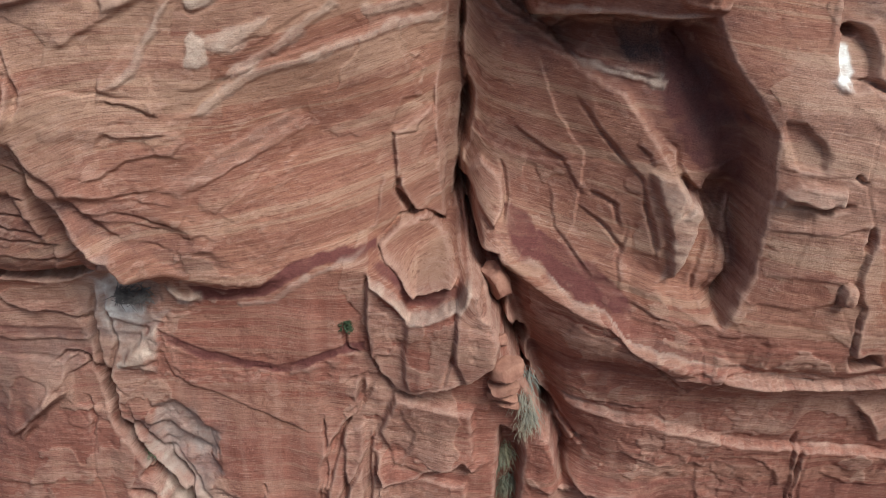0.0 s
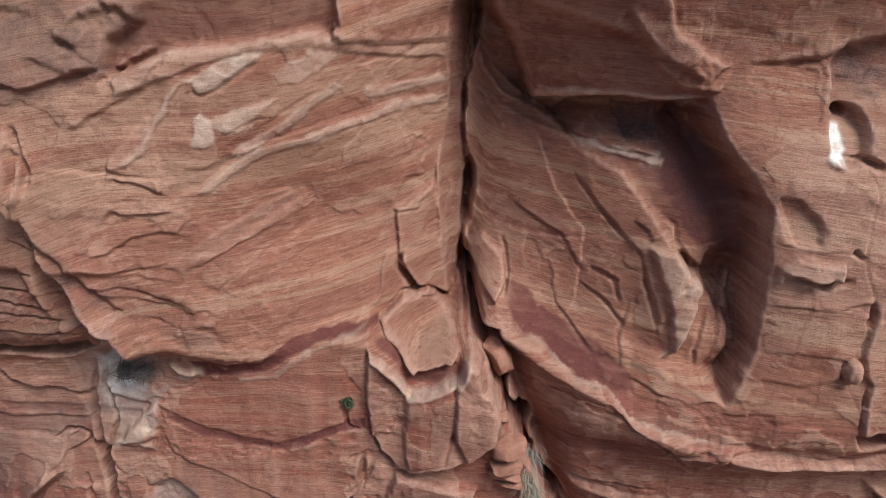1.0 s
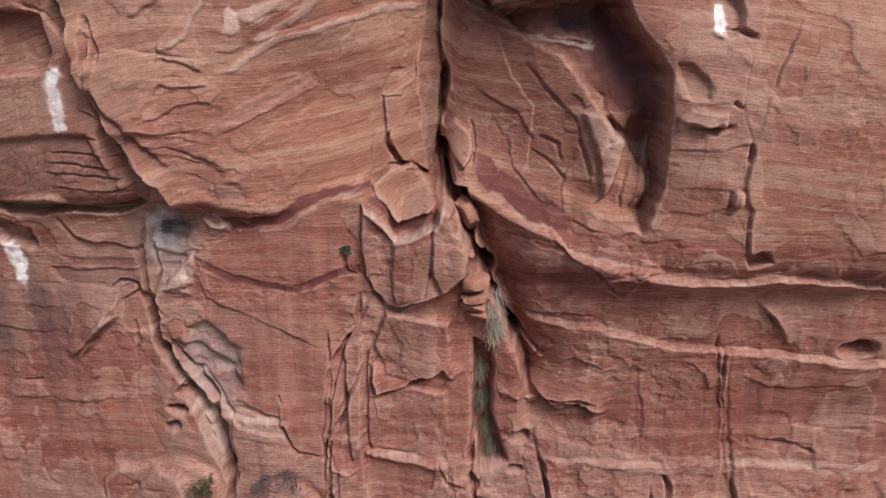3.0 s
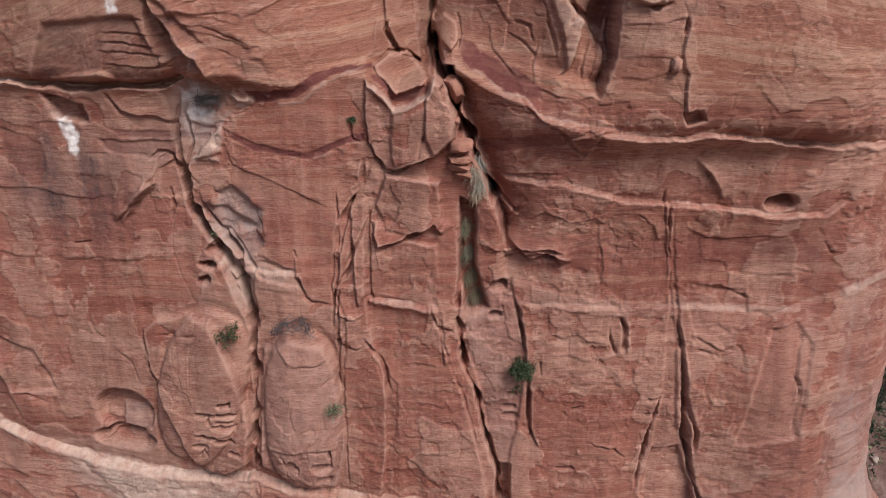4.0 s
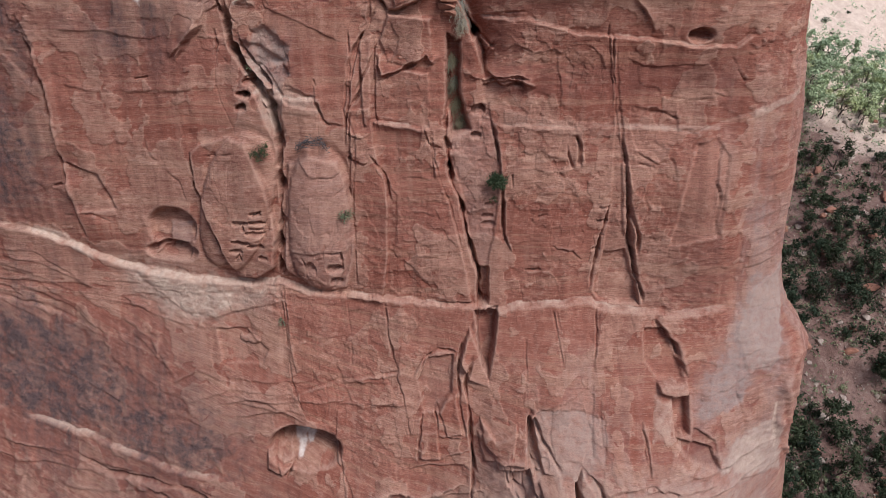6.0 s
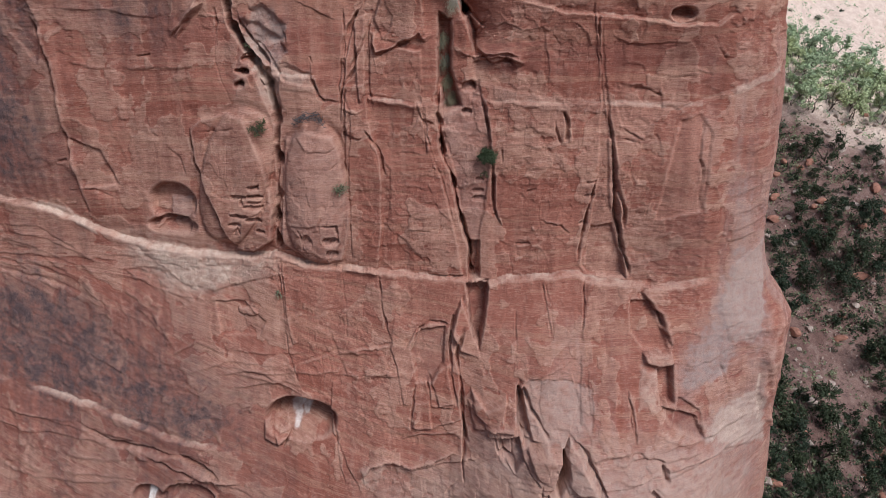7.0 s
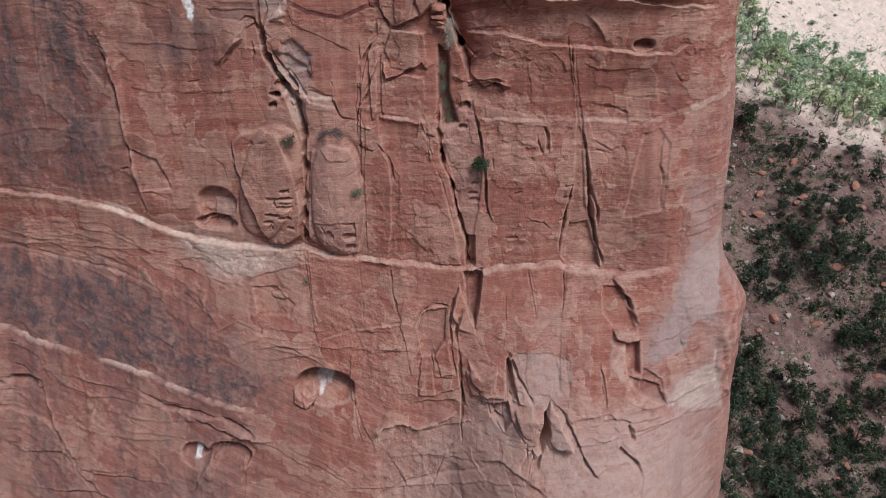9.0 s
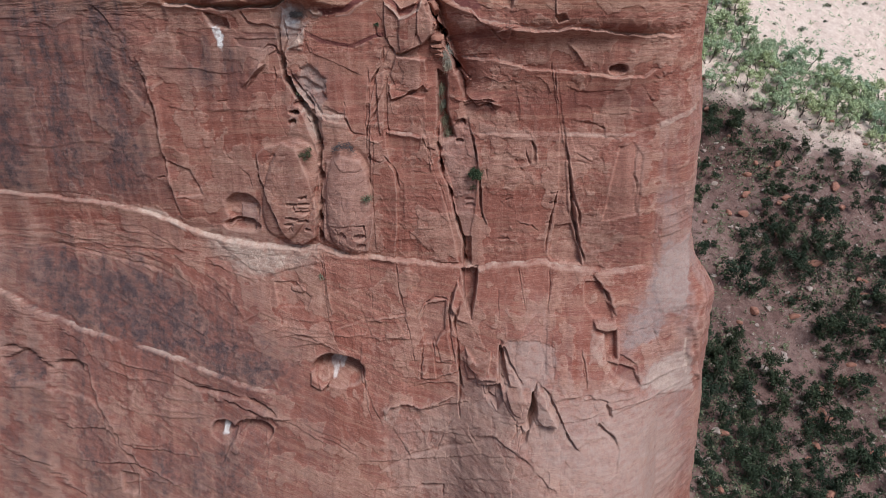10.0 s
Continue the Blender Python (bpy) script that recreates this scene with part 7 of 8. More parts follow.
slab([(6.6, 21.23), (8.28, 21.35), (8.45, 18.41), (6.34, 18.59)], 0, bare=0.6, soften=0.2)
slab([(8.64, 21.6), (10.85, 21.7), (11.41, 18.28), (8.97, 18.65)], 0, bare=0.6, soften=0.2)
slab([(1.24, 17.44), (5.73, 17.07), (7.58, 17.23), (8.07, 15.64), (5.52, 15.71), (2.32, 15.74)], 0, bare=0.5, soften=0.2)
crack([(0.47, 16.39), (1.86, 15.32), (2.84, 15.49), (4.68, 15.65)], width=0.08, depth=0.15, step=0.15, fade=0.3)
crack([(9.76, 16.26), (10.34, 15.61), (10.99, 14.9)], width=0.11, depth=0.3, step=0.15, fade=0.3)
crack([(5.73, 17.07), (5.35, 16.46), (4.83, 16.97)], width=0.08, depth=0.15, step=0.2, fade=0.3)
crack([(1.27, 12.45), (2.43, 12.04), (3.83, 12.25), (4.93, 12.13)], width=0.13, depth=0.35, step=0.25, fade=0.4)
crack([(2.2, 13.2), (2.68, 13.62), (3.09, 14.05)], width=0.1, depth=0.2, step=0.2, fade=0.4)
crack([(-14.19, 12.93), (-13.43, 13.93), (-12.53, 14.71)], width=0.09, depth=0.2, step=0.2, fade=0.4)
crack([(-12.74, 15.87), (-12.25, 16.25), (-11.71, 16.13), (-11.42, 15.38)], width=0.09, depth=0.2, step=0.15, fade=0.3)
crack([(-12.06, 14.7), (-11.88, 13.82), (-12.06, 13.18)], width=0.09, depth=0.2, step=0.1, fade=0.3)
crack([(-10.69, 14.64), (-10.5, 13.85), (-9.84, 12.75), (-9.17, 11.75), (-8.86, 11.02)], width=0.16, depth=0.5, step=0.2, fade=0.4)
crack([(-8.48, 14.32), (-8.11, 13.2), (-7.91, 12.66)], width=0.1, depth=0.25, step=0.15, fade=0.3)
niche(-10.38, 11.87, 0.28, 0.18, 0.4, 0.1)
niche(-10.47, 11.18, 0.22, 0.2, 0.4, 0.1)
crack([(-4.83, 11.41), (-4.88, 12.83), (-4.38, 13.82), (-3.58, 14.88), (-3.17, 15.93)], width=0.1, depth=0.25, step=0.25, fade=0.4)
slab([(-13.94, 17.22), (-9.23, 17), (-9.16, 16.71), (-13.71, 16.91), (-14.44, 17.38)], -0.04, edge=0.03, band_shade=0.6, soften=0.05)
# darker mineral skin across the lower left
slab([(-39, -0.4), (-32.35, -1.06), (-25.36, -2.06), (-20.71, -3.62), (-19.93, -7.86), (-23.12, -9.16), (-28.43, -7.97), (-34, -6.6), (-39.5, -4.42)], 0, varnish_shade=0.3, soften=0.4)
slab([(-34, 19.52), (-31, 19.52), (-34, 4.91), (-38, 4.71)], 0, varnish_shade=0.25, soften=0.5)
slab([(-29.56, 19.5), (-21.31, 19.48), (-21.88, 13.28), (-24.36, 5.33), (-32.27, 5.01)], 0, varnish_shade=0.2, soften=0.5)
slab([(-39.81, -10.39), (-33, -12.84), (-27.77, -17.72), (-23.5, -17.83), (-23.65, -21.76), (-41, -23.92)], 0, varnish_shade=0.15, soften=0.5)
crack([(-40, -11.42), (-36.5, -12.35), (-33.67, -13.43)], width=0.07, depth=0.12, step=0.12, fade=0.4)
crack([(-27.91, -10.35), (-23.14, -11.36), (-18.51, -11.97)], width=0.07, depth=0.12, step=0.12, fade=0.4)
crack([(-25.92, -14.04), (-21.74, -14.21), (-18.7, -14.55)], width=0.06, depth=0.1, step=0.1, fade=0.4)
crack([(-39.5, -6.38), (-35, -7.48), (-31.12, -9.14), (-30.14, -11.03)], width=0.08, depth=0.15, step=0.15, fade=0.4)
crack([(-26.13, -5.47), (-21.92, -6.56), (-17.91, -8.64)], width=0.06, depth=0.08, step=0.08, fade=0.4)
crack([(-13.86, -7.44), (-9.95, -6.78), (-6.16, -7.14)], width=0.06, depth=0.1, step=0.1, fade=0.4)
crack([(-21.02, -0.32), (-17.66, -2.09), (-14.2, -2.82), (-9.8, -2.55)], width=0.06, depth=0.08, step=0.08, fade=0.4)
crack([(-29.77, -22.09), (-25.77, -20.53), (-22.04, -20.65)], width=0.08, depth=0.15, step=0.15, fade=0.4)
# white drips inside the arched hollow
slab([(-9.1, -9.81), (-8.12, -8.51), (-8.43, -10.83), (-8.69, -10.86)], 0, wash=0.7, soften=0.1)
slab([(-8.33, -9.81), (-7.5, -8.6), (-7.91, -10.24), (-8.16, -10.3)], 0, wash=0.6, soften=0.1)
slab([(-10.09, -10.22), (-9.22, -10.11), (-8.91, -10.78), (-9.52, -10.97), (-10.02, -10.63)], 0.25, edge=0.03, coat=0.6)
# where plants and loose stones sit
BUSH_AT = (3.23, 6.71)
SMALL_BUSH_AT = (-9.91, 7.89)
GREY_BUSH_AT = (-5.25, 4.92)
TUFT_AT = (-3.98, 17.74)
LOW_TUFT_AT = (-9.4, -1.99)
NEST_AT = (-9.85, 18.55)
NEST_B_AT = (-6.87, 8.7)
GRASS_AT = [(1.12, 15.64), (1.22, 14.86), (0.63, 12.9), (0.8, 11.71), (0.96, 10.58), (1.15, 9.6)]
SPRIG_AT = [(-9.65, 8.5), (-10.22, 12.65), (-5.26, 4.78), (3.07, 5.5)]

# ---- bedding, weathering and the mesh ----
UPPER = ramp(ZZ - 18.8, 0.3)
LOWER = ramp(-ZZ - 0.4, 0.3)
LEFT = ramp(-(UU + 0.6), 0.2)
BED = ZZ + 0.25 * rough(UU * 0.16, ZZ * 0.3, 61, 3)
BED -= UPPER * LEFT * (0.33 * (UU + 7) - 0.9 * np.tanh((UU + 8) / 2.0))
BED += UPPER * (1 - LEFT) * 0.12 * UU
BED += LOWER * 0.42 * soft(-(UU + 2), 3.0) * -1.0
WEATHER = 0.5 + 0.5 * rough(UU * 0.22, ZZ * 0.22, 71, 3)
CALM = 0.72 * (1 - 0.85 * np.clip(BARE, 0, 1)) * (1 - 0.2 * UPPER)
OUT += 0.09 * rough(UU * 0.3, ZZ * 0.35, 73, 4) + 0.009 * rough(UU * 2.1, ZZ * 2.6, 75, 4)
beds = grain(UU * 0.25, BED * 2.1, 81) * 0.022 + grain(UU * 0.5, BED * 5.5, 83) * 0.014 + grain(UU * 1.1, BED * 10, 85) * 0.008
OUT += CALM * beds * (0.4 + 0.9 * np.clip(WEATHER, 0, 1))
def plates(u, z, seed):
    """Angular facets, one cell per unit: each has its own height and tilt. Returns the height and the distance to the next edge."""
    iu, iz = np.floor(u), np.floor(z)
    first, second = np.full(u.shape, 9.0), np.full(u.shape, 9.0)
    height = np.zeros(u.shape)
    for du in (-1, 0, 1):
        for dz in (-1, 0, 1):
            cu, cz = iu + du, iz + dz
            x = u - cu - 0.5 - 0.42 * lattice(cu, cz, seed)
            y = z - cz - 0.5 - 0.42 * lattice(cu, cz, seed + 1)
            d = np.hypot(x, y)
            h = lattice(cu, cz, seed + 2) + 0.9 * (x * lattice(cu, cz, seed + 3) + y * lattice(cu, cz, seed + 4))
            nearer = d < first
            second = np.where(nearer, first, np.minimum(second, d))
            height = np.where(nearer, h, height)
            first = np.where(nearer, d, first)
    return height, second - first


BEND_U, BEND_Z = 0.28 * rough(UU * 0.8, ZZ * 0.8, 201, 4), 0.2 * rough(UU * 0.8, ZZ * 0.8, 203, 4)
broken = ramp(rough(UU * 0.16, ZZ * 0.14, 205, 3) - 0.05, 0.12)
big, _ = plates((UU + BEND_U) * 0.45, (BED + BEND_Z) * 0.36, 207)
small, _ = plates((UU + BEND_U) * 1.5, (BED + 0.6 * BEND_Z) * 2.2, 211)
chips, _ = plates((UU + 0.5 * BEND_U) * 4.0, (BED + 0.4 * BEND_Z) * 7.0, 217)
OUT += CALM * (0.05 * big * (0.35 + 0.65 * broken) + 0.03 * small * broken + 0.012 * chips * broken)
OUT += (1 - UPPER) * (0.13 * rough(UU * 0.42, ZZ * 0.045, 223, 2) + 0.05 * rough(UU * 1.3, ZZ * 0.12, 225, 2))


def scars(size, tall_, share, seed):
    """Where a skin of rock has come away (1), with crisp, ragged edges."""
    wu, wz = 0.35 * rough(UU * 1.7 / size, ZZ * 1.7 / size, seed, 4), 0.35 * rough(UU * 1.7 / size, ZZ * 1.7 / size, seed + 5, 4)
    field = rough(UU / size + wu, BED / (size * tall_) + wz, seed + 9, 2)
    return ramp(field - share, 0.008)


bare_big, bare_mid = scars(2.6, 0.9, 0.15, 301), scars(1.7, 1.2, 0.3, 311)
bare_small, bare_chip = scars(0.9, 0.6, 0.25, 321) * broken, scars(0.4, 0.5, 0.25, 331) * np.clip(0.3 + 0.9 * rough(UU * 0.3, ZZ * 0.3, 341, 2), 0, 1)
OUT -= CALM * (bare_big * 0.06 + bare_mid * 0.045 + bare_small * 0.035 + bare_chip * 0.018)
SKIN = np.clip(1 - bare_big - 0.8 * bare_mid - 0.5 * bare_small - 0.35 * bare_chip + COAT - BARE, 0, 1)
joints = np.abs(rough(UU * 0.55 + 0.25 * rough(UU * 0.6, ZZ * 0.6, 97, 2), ZZ * 0.07, 95, 2))
OUT -= 0.05 * np.clip(1 - joints / 0.015, 0, 1) * ramp(rough(UU * 0.2, ZZ * 0.25, 99, 2) - 0.1, 0.1)
OUT += CALM * 0.010 * rough(UU * 7, ZZ * 9, 101, 2)



def smoothed(a, reach):
    """The running mean of a grid over reach cells each way."""
    for axis in (0, 1):
        c = np.cumsum(np.concatenate([np.repeat(a.take([0], axis), reach + 1, axis), a, np.repeat(a.take([-1], axis), reach, axis)], axis), axis)
        n = a.shape[axis]
        a = (c.take(range(2 * reach + 1, 2 * reach + 1 + n), axis) - c.take(range(n), axis)) / (2 * reach + 1)
    return a


# edges that stand proud are worn pale
EDGE = np.clip((OUT - smoothed(OUT, 3) - 0.012) / 0.05, 0, 1)

PX, PY, NX, NY = plan(UU)
BULK = bulk(UU, ZZ) + OUT
CX, CY = PX + NX * BULK, PY + NY * BULK


def rock_part(name, pick, parent, label=""):
    """One tier of the cliff: the cells of the grid that pick names."""
    ids = np.arange(UU.size).reshape(UU.shape)
    quads = np.stack([ids[:-1, :-1], ids[:-1, 1:], ids[1:, 1:], ids[1:, :-1]], -1)[pick]
    used, index = np.unique(quads, return_inverse=True)
    mesh = bpy.data.meshes.new(name)
    co = np.stack([CX.ravel()[used], CY.ravel()[used], ZZ.ravel()[used]], -1)
    mesh.vertices.add(len(co))
    mesh.vertices.foreach_set("co", co.astype(np.float32).ravel())
    mesh.loops.add(quads.size)
    mesh.loops.foreach_set("vertex_index", index.astype(np.int32).ravel())
    mesh.polygons.add(len(quads))
    mesh.polygons.foreach_set("loop_start", np.arange(0, quads.size, 4, dtype=np.int32))
    mesh.update(calc_edges=True)
    mesh.polygons.foreach_set("use_smooth", np.ones(len(quads), bool))
    for key, masks in (("stain", (PALE, VARNISH_SHADE, WASH)), ("tone", (BAND_SHADE, GREY, FRESH)), ("rind", (SKIN, EDGE, SKIN))):
        at = mesh.attributes.new(key, "FLOAT_COLOR", "POINT")
        rgba = np.stack([*(m.ravel()[used] for m in masks), np.ones(len(used))], -1)
        at.data.foreach_set("color", rgba.astype(np.float32).ravel())
    at = mesh.attributes.new("bed", "FLOAT", "POINT")
    at.data.foreach_set("value", BED.ravel()[used].astype(np.float32))
    mesh.materials.append(SANDSTONE)
    ob = new(name, mesh)
    ob.parent = parent
    if label:
        ob["label"] = label
    return ob


def wall_at(u, z):
    """The place on the finished wall at u along it and height z, and the way out of it."""
    i, j = min(np.searchsorted(GZ, z), len(GZ) - 1), min(np.searchsorted(GU, u), len(GU) - 1)
    return Vector((CX[i, j], CY[i, j], ZZ[i, j])), Vector((NX[i, j], NY[i, j], 0))


def mid(a):
    return (a[:-1, :-1] + a[1:, 1:]) / 2


cliff = tagged(new("cliff"), "tall red sandstone cliff with bleached ledges, deep cracks and dark mineral streaks", "cliff", kind="structure")
above = mid(ZZ) > np.interp(mid(UU), *np.array(UPPER_LEDGE).T)
under = mid(ZZ) < np.interp(mid(UU), *np.array(LOWER_LEDGE).T)
rock_part("upper_wall", above, cliff, "overhanging red sandstone wall with sweeping cross-beds and a deep alcove")
rock_part("middle_wall", ~above & ~under, cliff, "sheer red sandstone wall split by vertical cracks")
rock_part("lower_wall", under, cliff, "outward-sloping red sandstone wall with broken flakes")

# ---- ground: canyon floor and the hillside beyond the cliff ----
def terrain(x, y):
    """Height of the land: a hillside that climbs away behind the cliff, and the canyon floor before it."""
    hill = -27 + 0.60 * (y - 5) - 0.22 * (x - 30)
    hill = hill + 3.0 * np.sin((x * 0.8 + y * 0.5) / 9.0) + 1.2 * rough(x * 0.09, y * 0.09, 111, 4)
    hill = 48 - soft(48 - hill, 6.0)
    floor = -44 + 1.0 * rough(x * 0.03, y * 0.03, 113, 3)
    near_ = ramp(y + 6, 2.0) * ramp(x - 14, 1.0)
    return np.maximum(hill, floor) * near_ + floor * (1 - near_)


def sheet(name, xs, ys, height, material):
    x, y = np.meshgrid(xs, ys)
    z = height(x, y)
    ids = np.arange(x.size).reshape(x.shape)
    quads = np.stack([ids[:-1, :-1], ids[:-1, 1:], ids[1:, 1:], ids[1:, :-1]], -1).reshape(-1, 4)
    mesh = bpy.data.meshes.new(name)
    mesh.from_pydata(np.stack([x, y, z], -1).reshape(-1, 3).tolist(), [], quads.tolist())
    mesh.shade_smooth()
    mesh.materials.append(material)
    return new(name, mesh)


GX = axis_steps((-3000, -300, 300), (-300, 18, 12), (18, 100, 0.6), (100, 400, 12), (400, 3000, 260))
GY = axis_steps((-3000, -300, 300), (-300, 0, 12), (0, 120, 0.6), (120, 400, 12), (400, 3000, 260))
tagged(sheet("ground", GX, GY, terrain, SOIL), "stony red desert hillside with a pale sand bench painted sunlit", "ground", kind="structure")

# ---- tools for plants and stones ----
def part(name, bm_or_mesh, material, parent, label=""):
    """Links one mesh under a thing or a part."""
    mesh = bm_or_mesh
    if isinstance(mesh, bmesh.types.BMesh):
        mesh = bpy.data.meshes.new(name)
        bm_or_mesh.to_mesh(mesh)
        bm_or_mesh.free()
    mesh.materials.clear()
    mesh.materials.append(material)
    ob = new(name, mesh)
    ob.parent = parent
    if label:
        ob["label"] = label
    return ob


def tube(bm, path, radii, sides=6):
    """A tapered limb along a path of points."""
    rings = []
    for n, (p, r) in enumerate(zip(path, radii)):
        way = (path[min(n + 1, len(path) - 1)] - path[max(n - 1, 0)]).normalized()
        turn = way.to_track_quat("Z", "Y")
        rings.append([bm.verts.new(p + turn @ Vector((r * math.cos(2 * math.pi * k / sides), r * math.sin(2 * math.pi * k / sides), 0))) for k in range(sides)])
    for a, b in zip(rings, rings[1:]):
        for k in range(sides):
            bm.faces.new((a[k], a[(k + 1) % sides], b[(k + 1) % sides], b[k]))
    bm.faces.new(rings[-1])
    bm.faces.new(rings[0][::-1])


def leaf_mesh(name, centres, spread, count, size, rng):
    """Many small folded leaves in clumps round the centres."""
    c = np.repeat(np.array(centres, float), count, 0)
    n = len(c)
    c = c + rng.normal(0, 1, (n, 3)) * np.repeat(np.broadcast_to(spread, (len(centres),)), count)[:, None]
    a, b = rng.normal(0, 1, (n, 3)), rng.normal(0, 1, (n, 3))
    a /= np.linalg.norm(a, axis=1)[:, None]
    b -= (a * b).sum(1)[:, None] * a
    b /= np.linalg.norm(b, axis=1)[:, None]
    s = size * rng.uniform(0.6, 1.3, (n, 1))
    v = np.stack([c - a * s, c + b * s * 0.55, c + a * s, c - b * s * 0.55 + np.cross(a, b) * s * 0.25], 1).reshape(-1, 3)
    f = np.arange(4 * n).reshape(-1, 4)
    mesh = bpy.data.meshes.new(name)
    mesh.from_pydata(v.tolist(), [], f.tolist())
    return mesh


def grow(bm, rng, start, way, length, radius, depth, tips):
    """A limb that bends and forks; the ends of its twigs are gathered in tips."""
    path, radii, p, d = [start], [radius], start.copy(), way.normalized()
    for k in range(3):
        d = (d + Vector(rng.normal(0, 0.22, 3)) + Vector((0, 0, 0.06))).normalized()
        p = p + d * length / 3
        path.append(p.copy())
        radii.append(radius * (1 - 0.28 * (k + 1)))
    tube(bm, path, radii, 5)
    if depth == 0:
        tips += [path[2], path[3]]
        return
    for k in range(3):
        turn = (d + Vector(rng.normal(0, 0.75, 3)) + Vector((0, 0, 0.1))).normalized()
        grow(bm, rng, path[2 if k == 0 else 3], turn, length * 0.66, radius * 0.45, depth - 1, tips)


def tree(name, height, width, leaf, seed, label, category, stems=3, leaf_size=0.16, per_tip=20):
    """A trunk with forking limbs and a ragged crown of leaf clumps."""
    rng = np.random.default_rng(seed)
    top = tagged(new(name), label, category, group=category + "s on the hillside")
    bm, tips = bmesh.new(), []
    for k in range(stems):
        a = 2 * math.pi * (k + rng.uniform(0, 0.6)) / stems
        lean = Vector((math.cos(a) * width / height, math.sin(a) * width / height, 1.0))
        grow(bm, rng, Vector((math.cos(a) * 0.08, math.sin(a) * 0.08, -0.4)), lean, height * 0.55, height * 0.035, 2, tips)
    part("trunk", bm, BARK, top)
    lim = np.array([width * 0.55, width * 0.55, height])
    cent = [np.clip(np.array(p), [-lim[0], -lim[1], 0.25 * height], lim) for p in tips]
    part("crown", leaf_mesh("crown", cent, height * 0.055 * rng.uniform(0.6, 1.4, len(cent)), per_tip, leaf_size, rng), leaf, top)
    return top


def shrub(name, radius, leaf, seed, label, category, group="", clumps=26, per=34, leaf_size=0.055, flat=0.75):
    """A low bush: bare stems from one root and leaf clumps at their ends."""
    rng = np.random.default_rng(seed)
    top = tagged(new(name), label, category, group=group)
    bm, cent = bmesh.new(), []
    for k in range(clumps):
        d = rng.normal(0, 1, 3)
        d[2] = abs(d[2]) * 0.8 + 0.15
        d = d / np.linalg.norm(d) * radius * rng.uniform(0.55, 1.05)
        d[2] *= flat
        tip = Vector(d)
        tube(bm, [Vector((0, 0, -0.1)), tip * 0.5 + Vector(rng.normal(0, 0.05 * radius, 3)), tip], [0.02 * radius + 0.006, 0.012 * radius + 0.004, 0.004], 4)
        cent.append(d)
    part("stems", bm, BARK, top)
    part("foliage", leaf_mesh("foliage", cent, radius * 0.15, per, leaf_size, rng), leaf, top)
    return top


def stone_mesh(name, seed, sizes, faces=2, cut=5):
    """A weathered block: a rough ball cut by planes and pulled to its sizes."""
    rng = np.random.default_rng(seed)
    bm = bmesh.new()
    bmesh.ops.create_icosphere(bm, subdivisions=faces, radius=1.0)
    planes = [(Vector(rng.normal(0, 1, 3)).normalized(), rng.uniform(0.45, 0.78)) for _ in range(cut)]
    for v in bm.verts:
        for n, d in planes:
            over = v.co.dot(n) - d
            if over > 0:
                v.co -= n * over
        v.co *= 1 + 0.07 * noise.noise(v.co * 2.2 + Vector((seed, 0, 0))) + 0.05 * noise.noise(v.co * 7.0)
        v.co = Vector((v.co.x * sizes[0], v.co.y * sizes[1], v.co.z * sizes[2]))
    mesh = bpy.data.meshes.new(name)
    bm.to_mesh(mesh)
    bm.free()
    mesh.shade_smooth()
    mesh.set_sharp_from_angle(angle=radians(28))
    return mesh


def set_on_wall(ob, at, out=0.0, down=0.0, spin=0.0, lean=0.0):
    p, n = wall_at(*at)
    ob.matrix_basis = Matrix.Translation(p + n * out + Vector((0, 0, -down))) @ Euler((radians(lean), 0, radians(spin))).to_matrix().to_4x4()
    return ob


# ---- plants, nests and loose stones on the cliff ----
set_on_wall(shrub("bush", 0.54, LEAF, 3, "round dark green bush growing from a crack in the cliff", "bush", clumps=40, per=46, leaf_size=0.06, flat=0.95), BUSH_AT, 0.2, 0.15, lean=35)
set_on_wall(shrub("bush", 0.55, LEAF, 4, "small olive green bush beside a cliff chimney", "bush", clumps=26, per=22, leaf_size=0.045), SMALL_BUSH_AT, 0.1, -0.1, lean=25)
set_on_wall(shrub("bush", 0.5, SAGE, 5, "grey leafless bush rooted on a cliff flake", "bush", clumps=26, per=16, leaf_size=0.04), GREY_BUSH_AT, 0.1, 0.3, lean=25)
set_on_wall(shrub("bush", 0.24, LEAF, 6, "tiny green plant on the bare sandstone", "plant", clumps=16, per=20, leaf_size=0.035), TUFT_AT, 0.03, 0.1, lean=35)
set_on_wall(shrub("bush", 0.3, SAGE, 7, "small dry plant in a crack below the white ledge", "plant", clumps=14, per=16, leaf_size=0.035), LOW_TUFT_AT, 0.03, 0.1, lean=35)
for n, at in enumerate(SPRIG_AT):
    set_on_wall(shrub("bush", 0.3, (LEAF, SAGE, SAGE, LEAF)[n], 60 + n, "sparse dry sprig rooted in the sandstone", "plant", "sprigs on the cliff", clumps=12, per=12, leaf_size=0.04), at, 0.05, 0.1, lean=35)


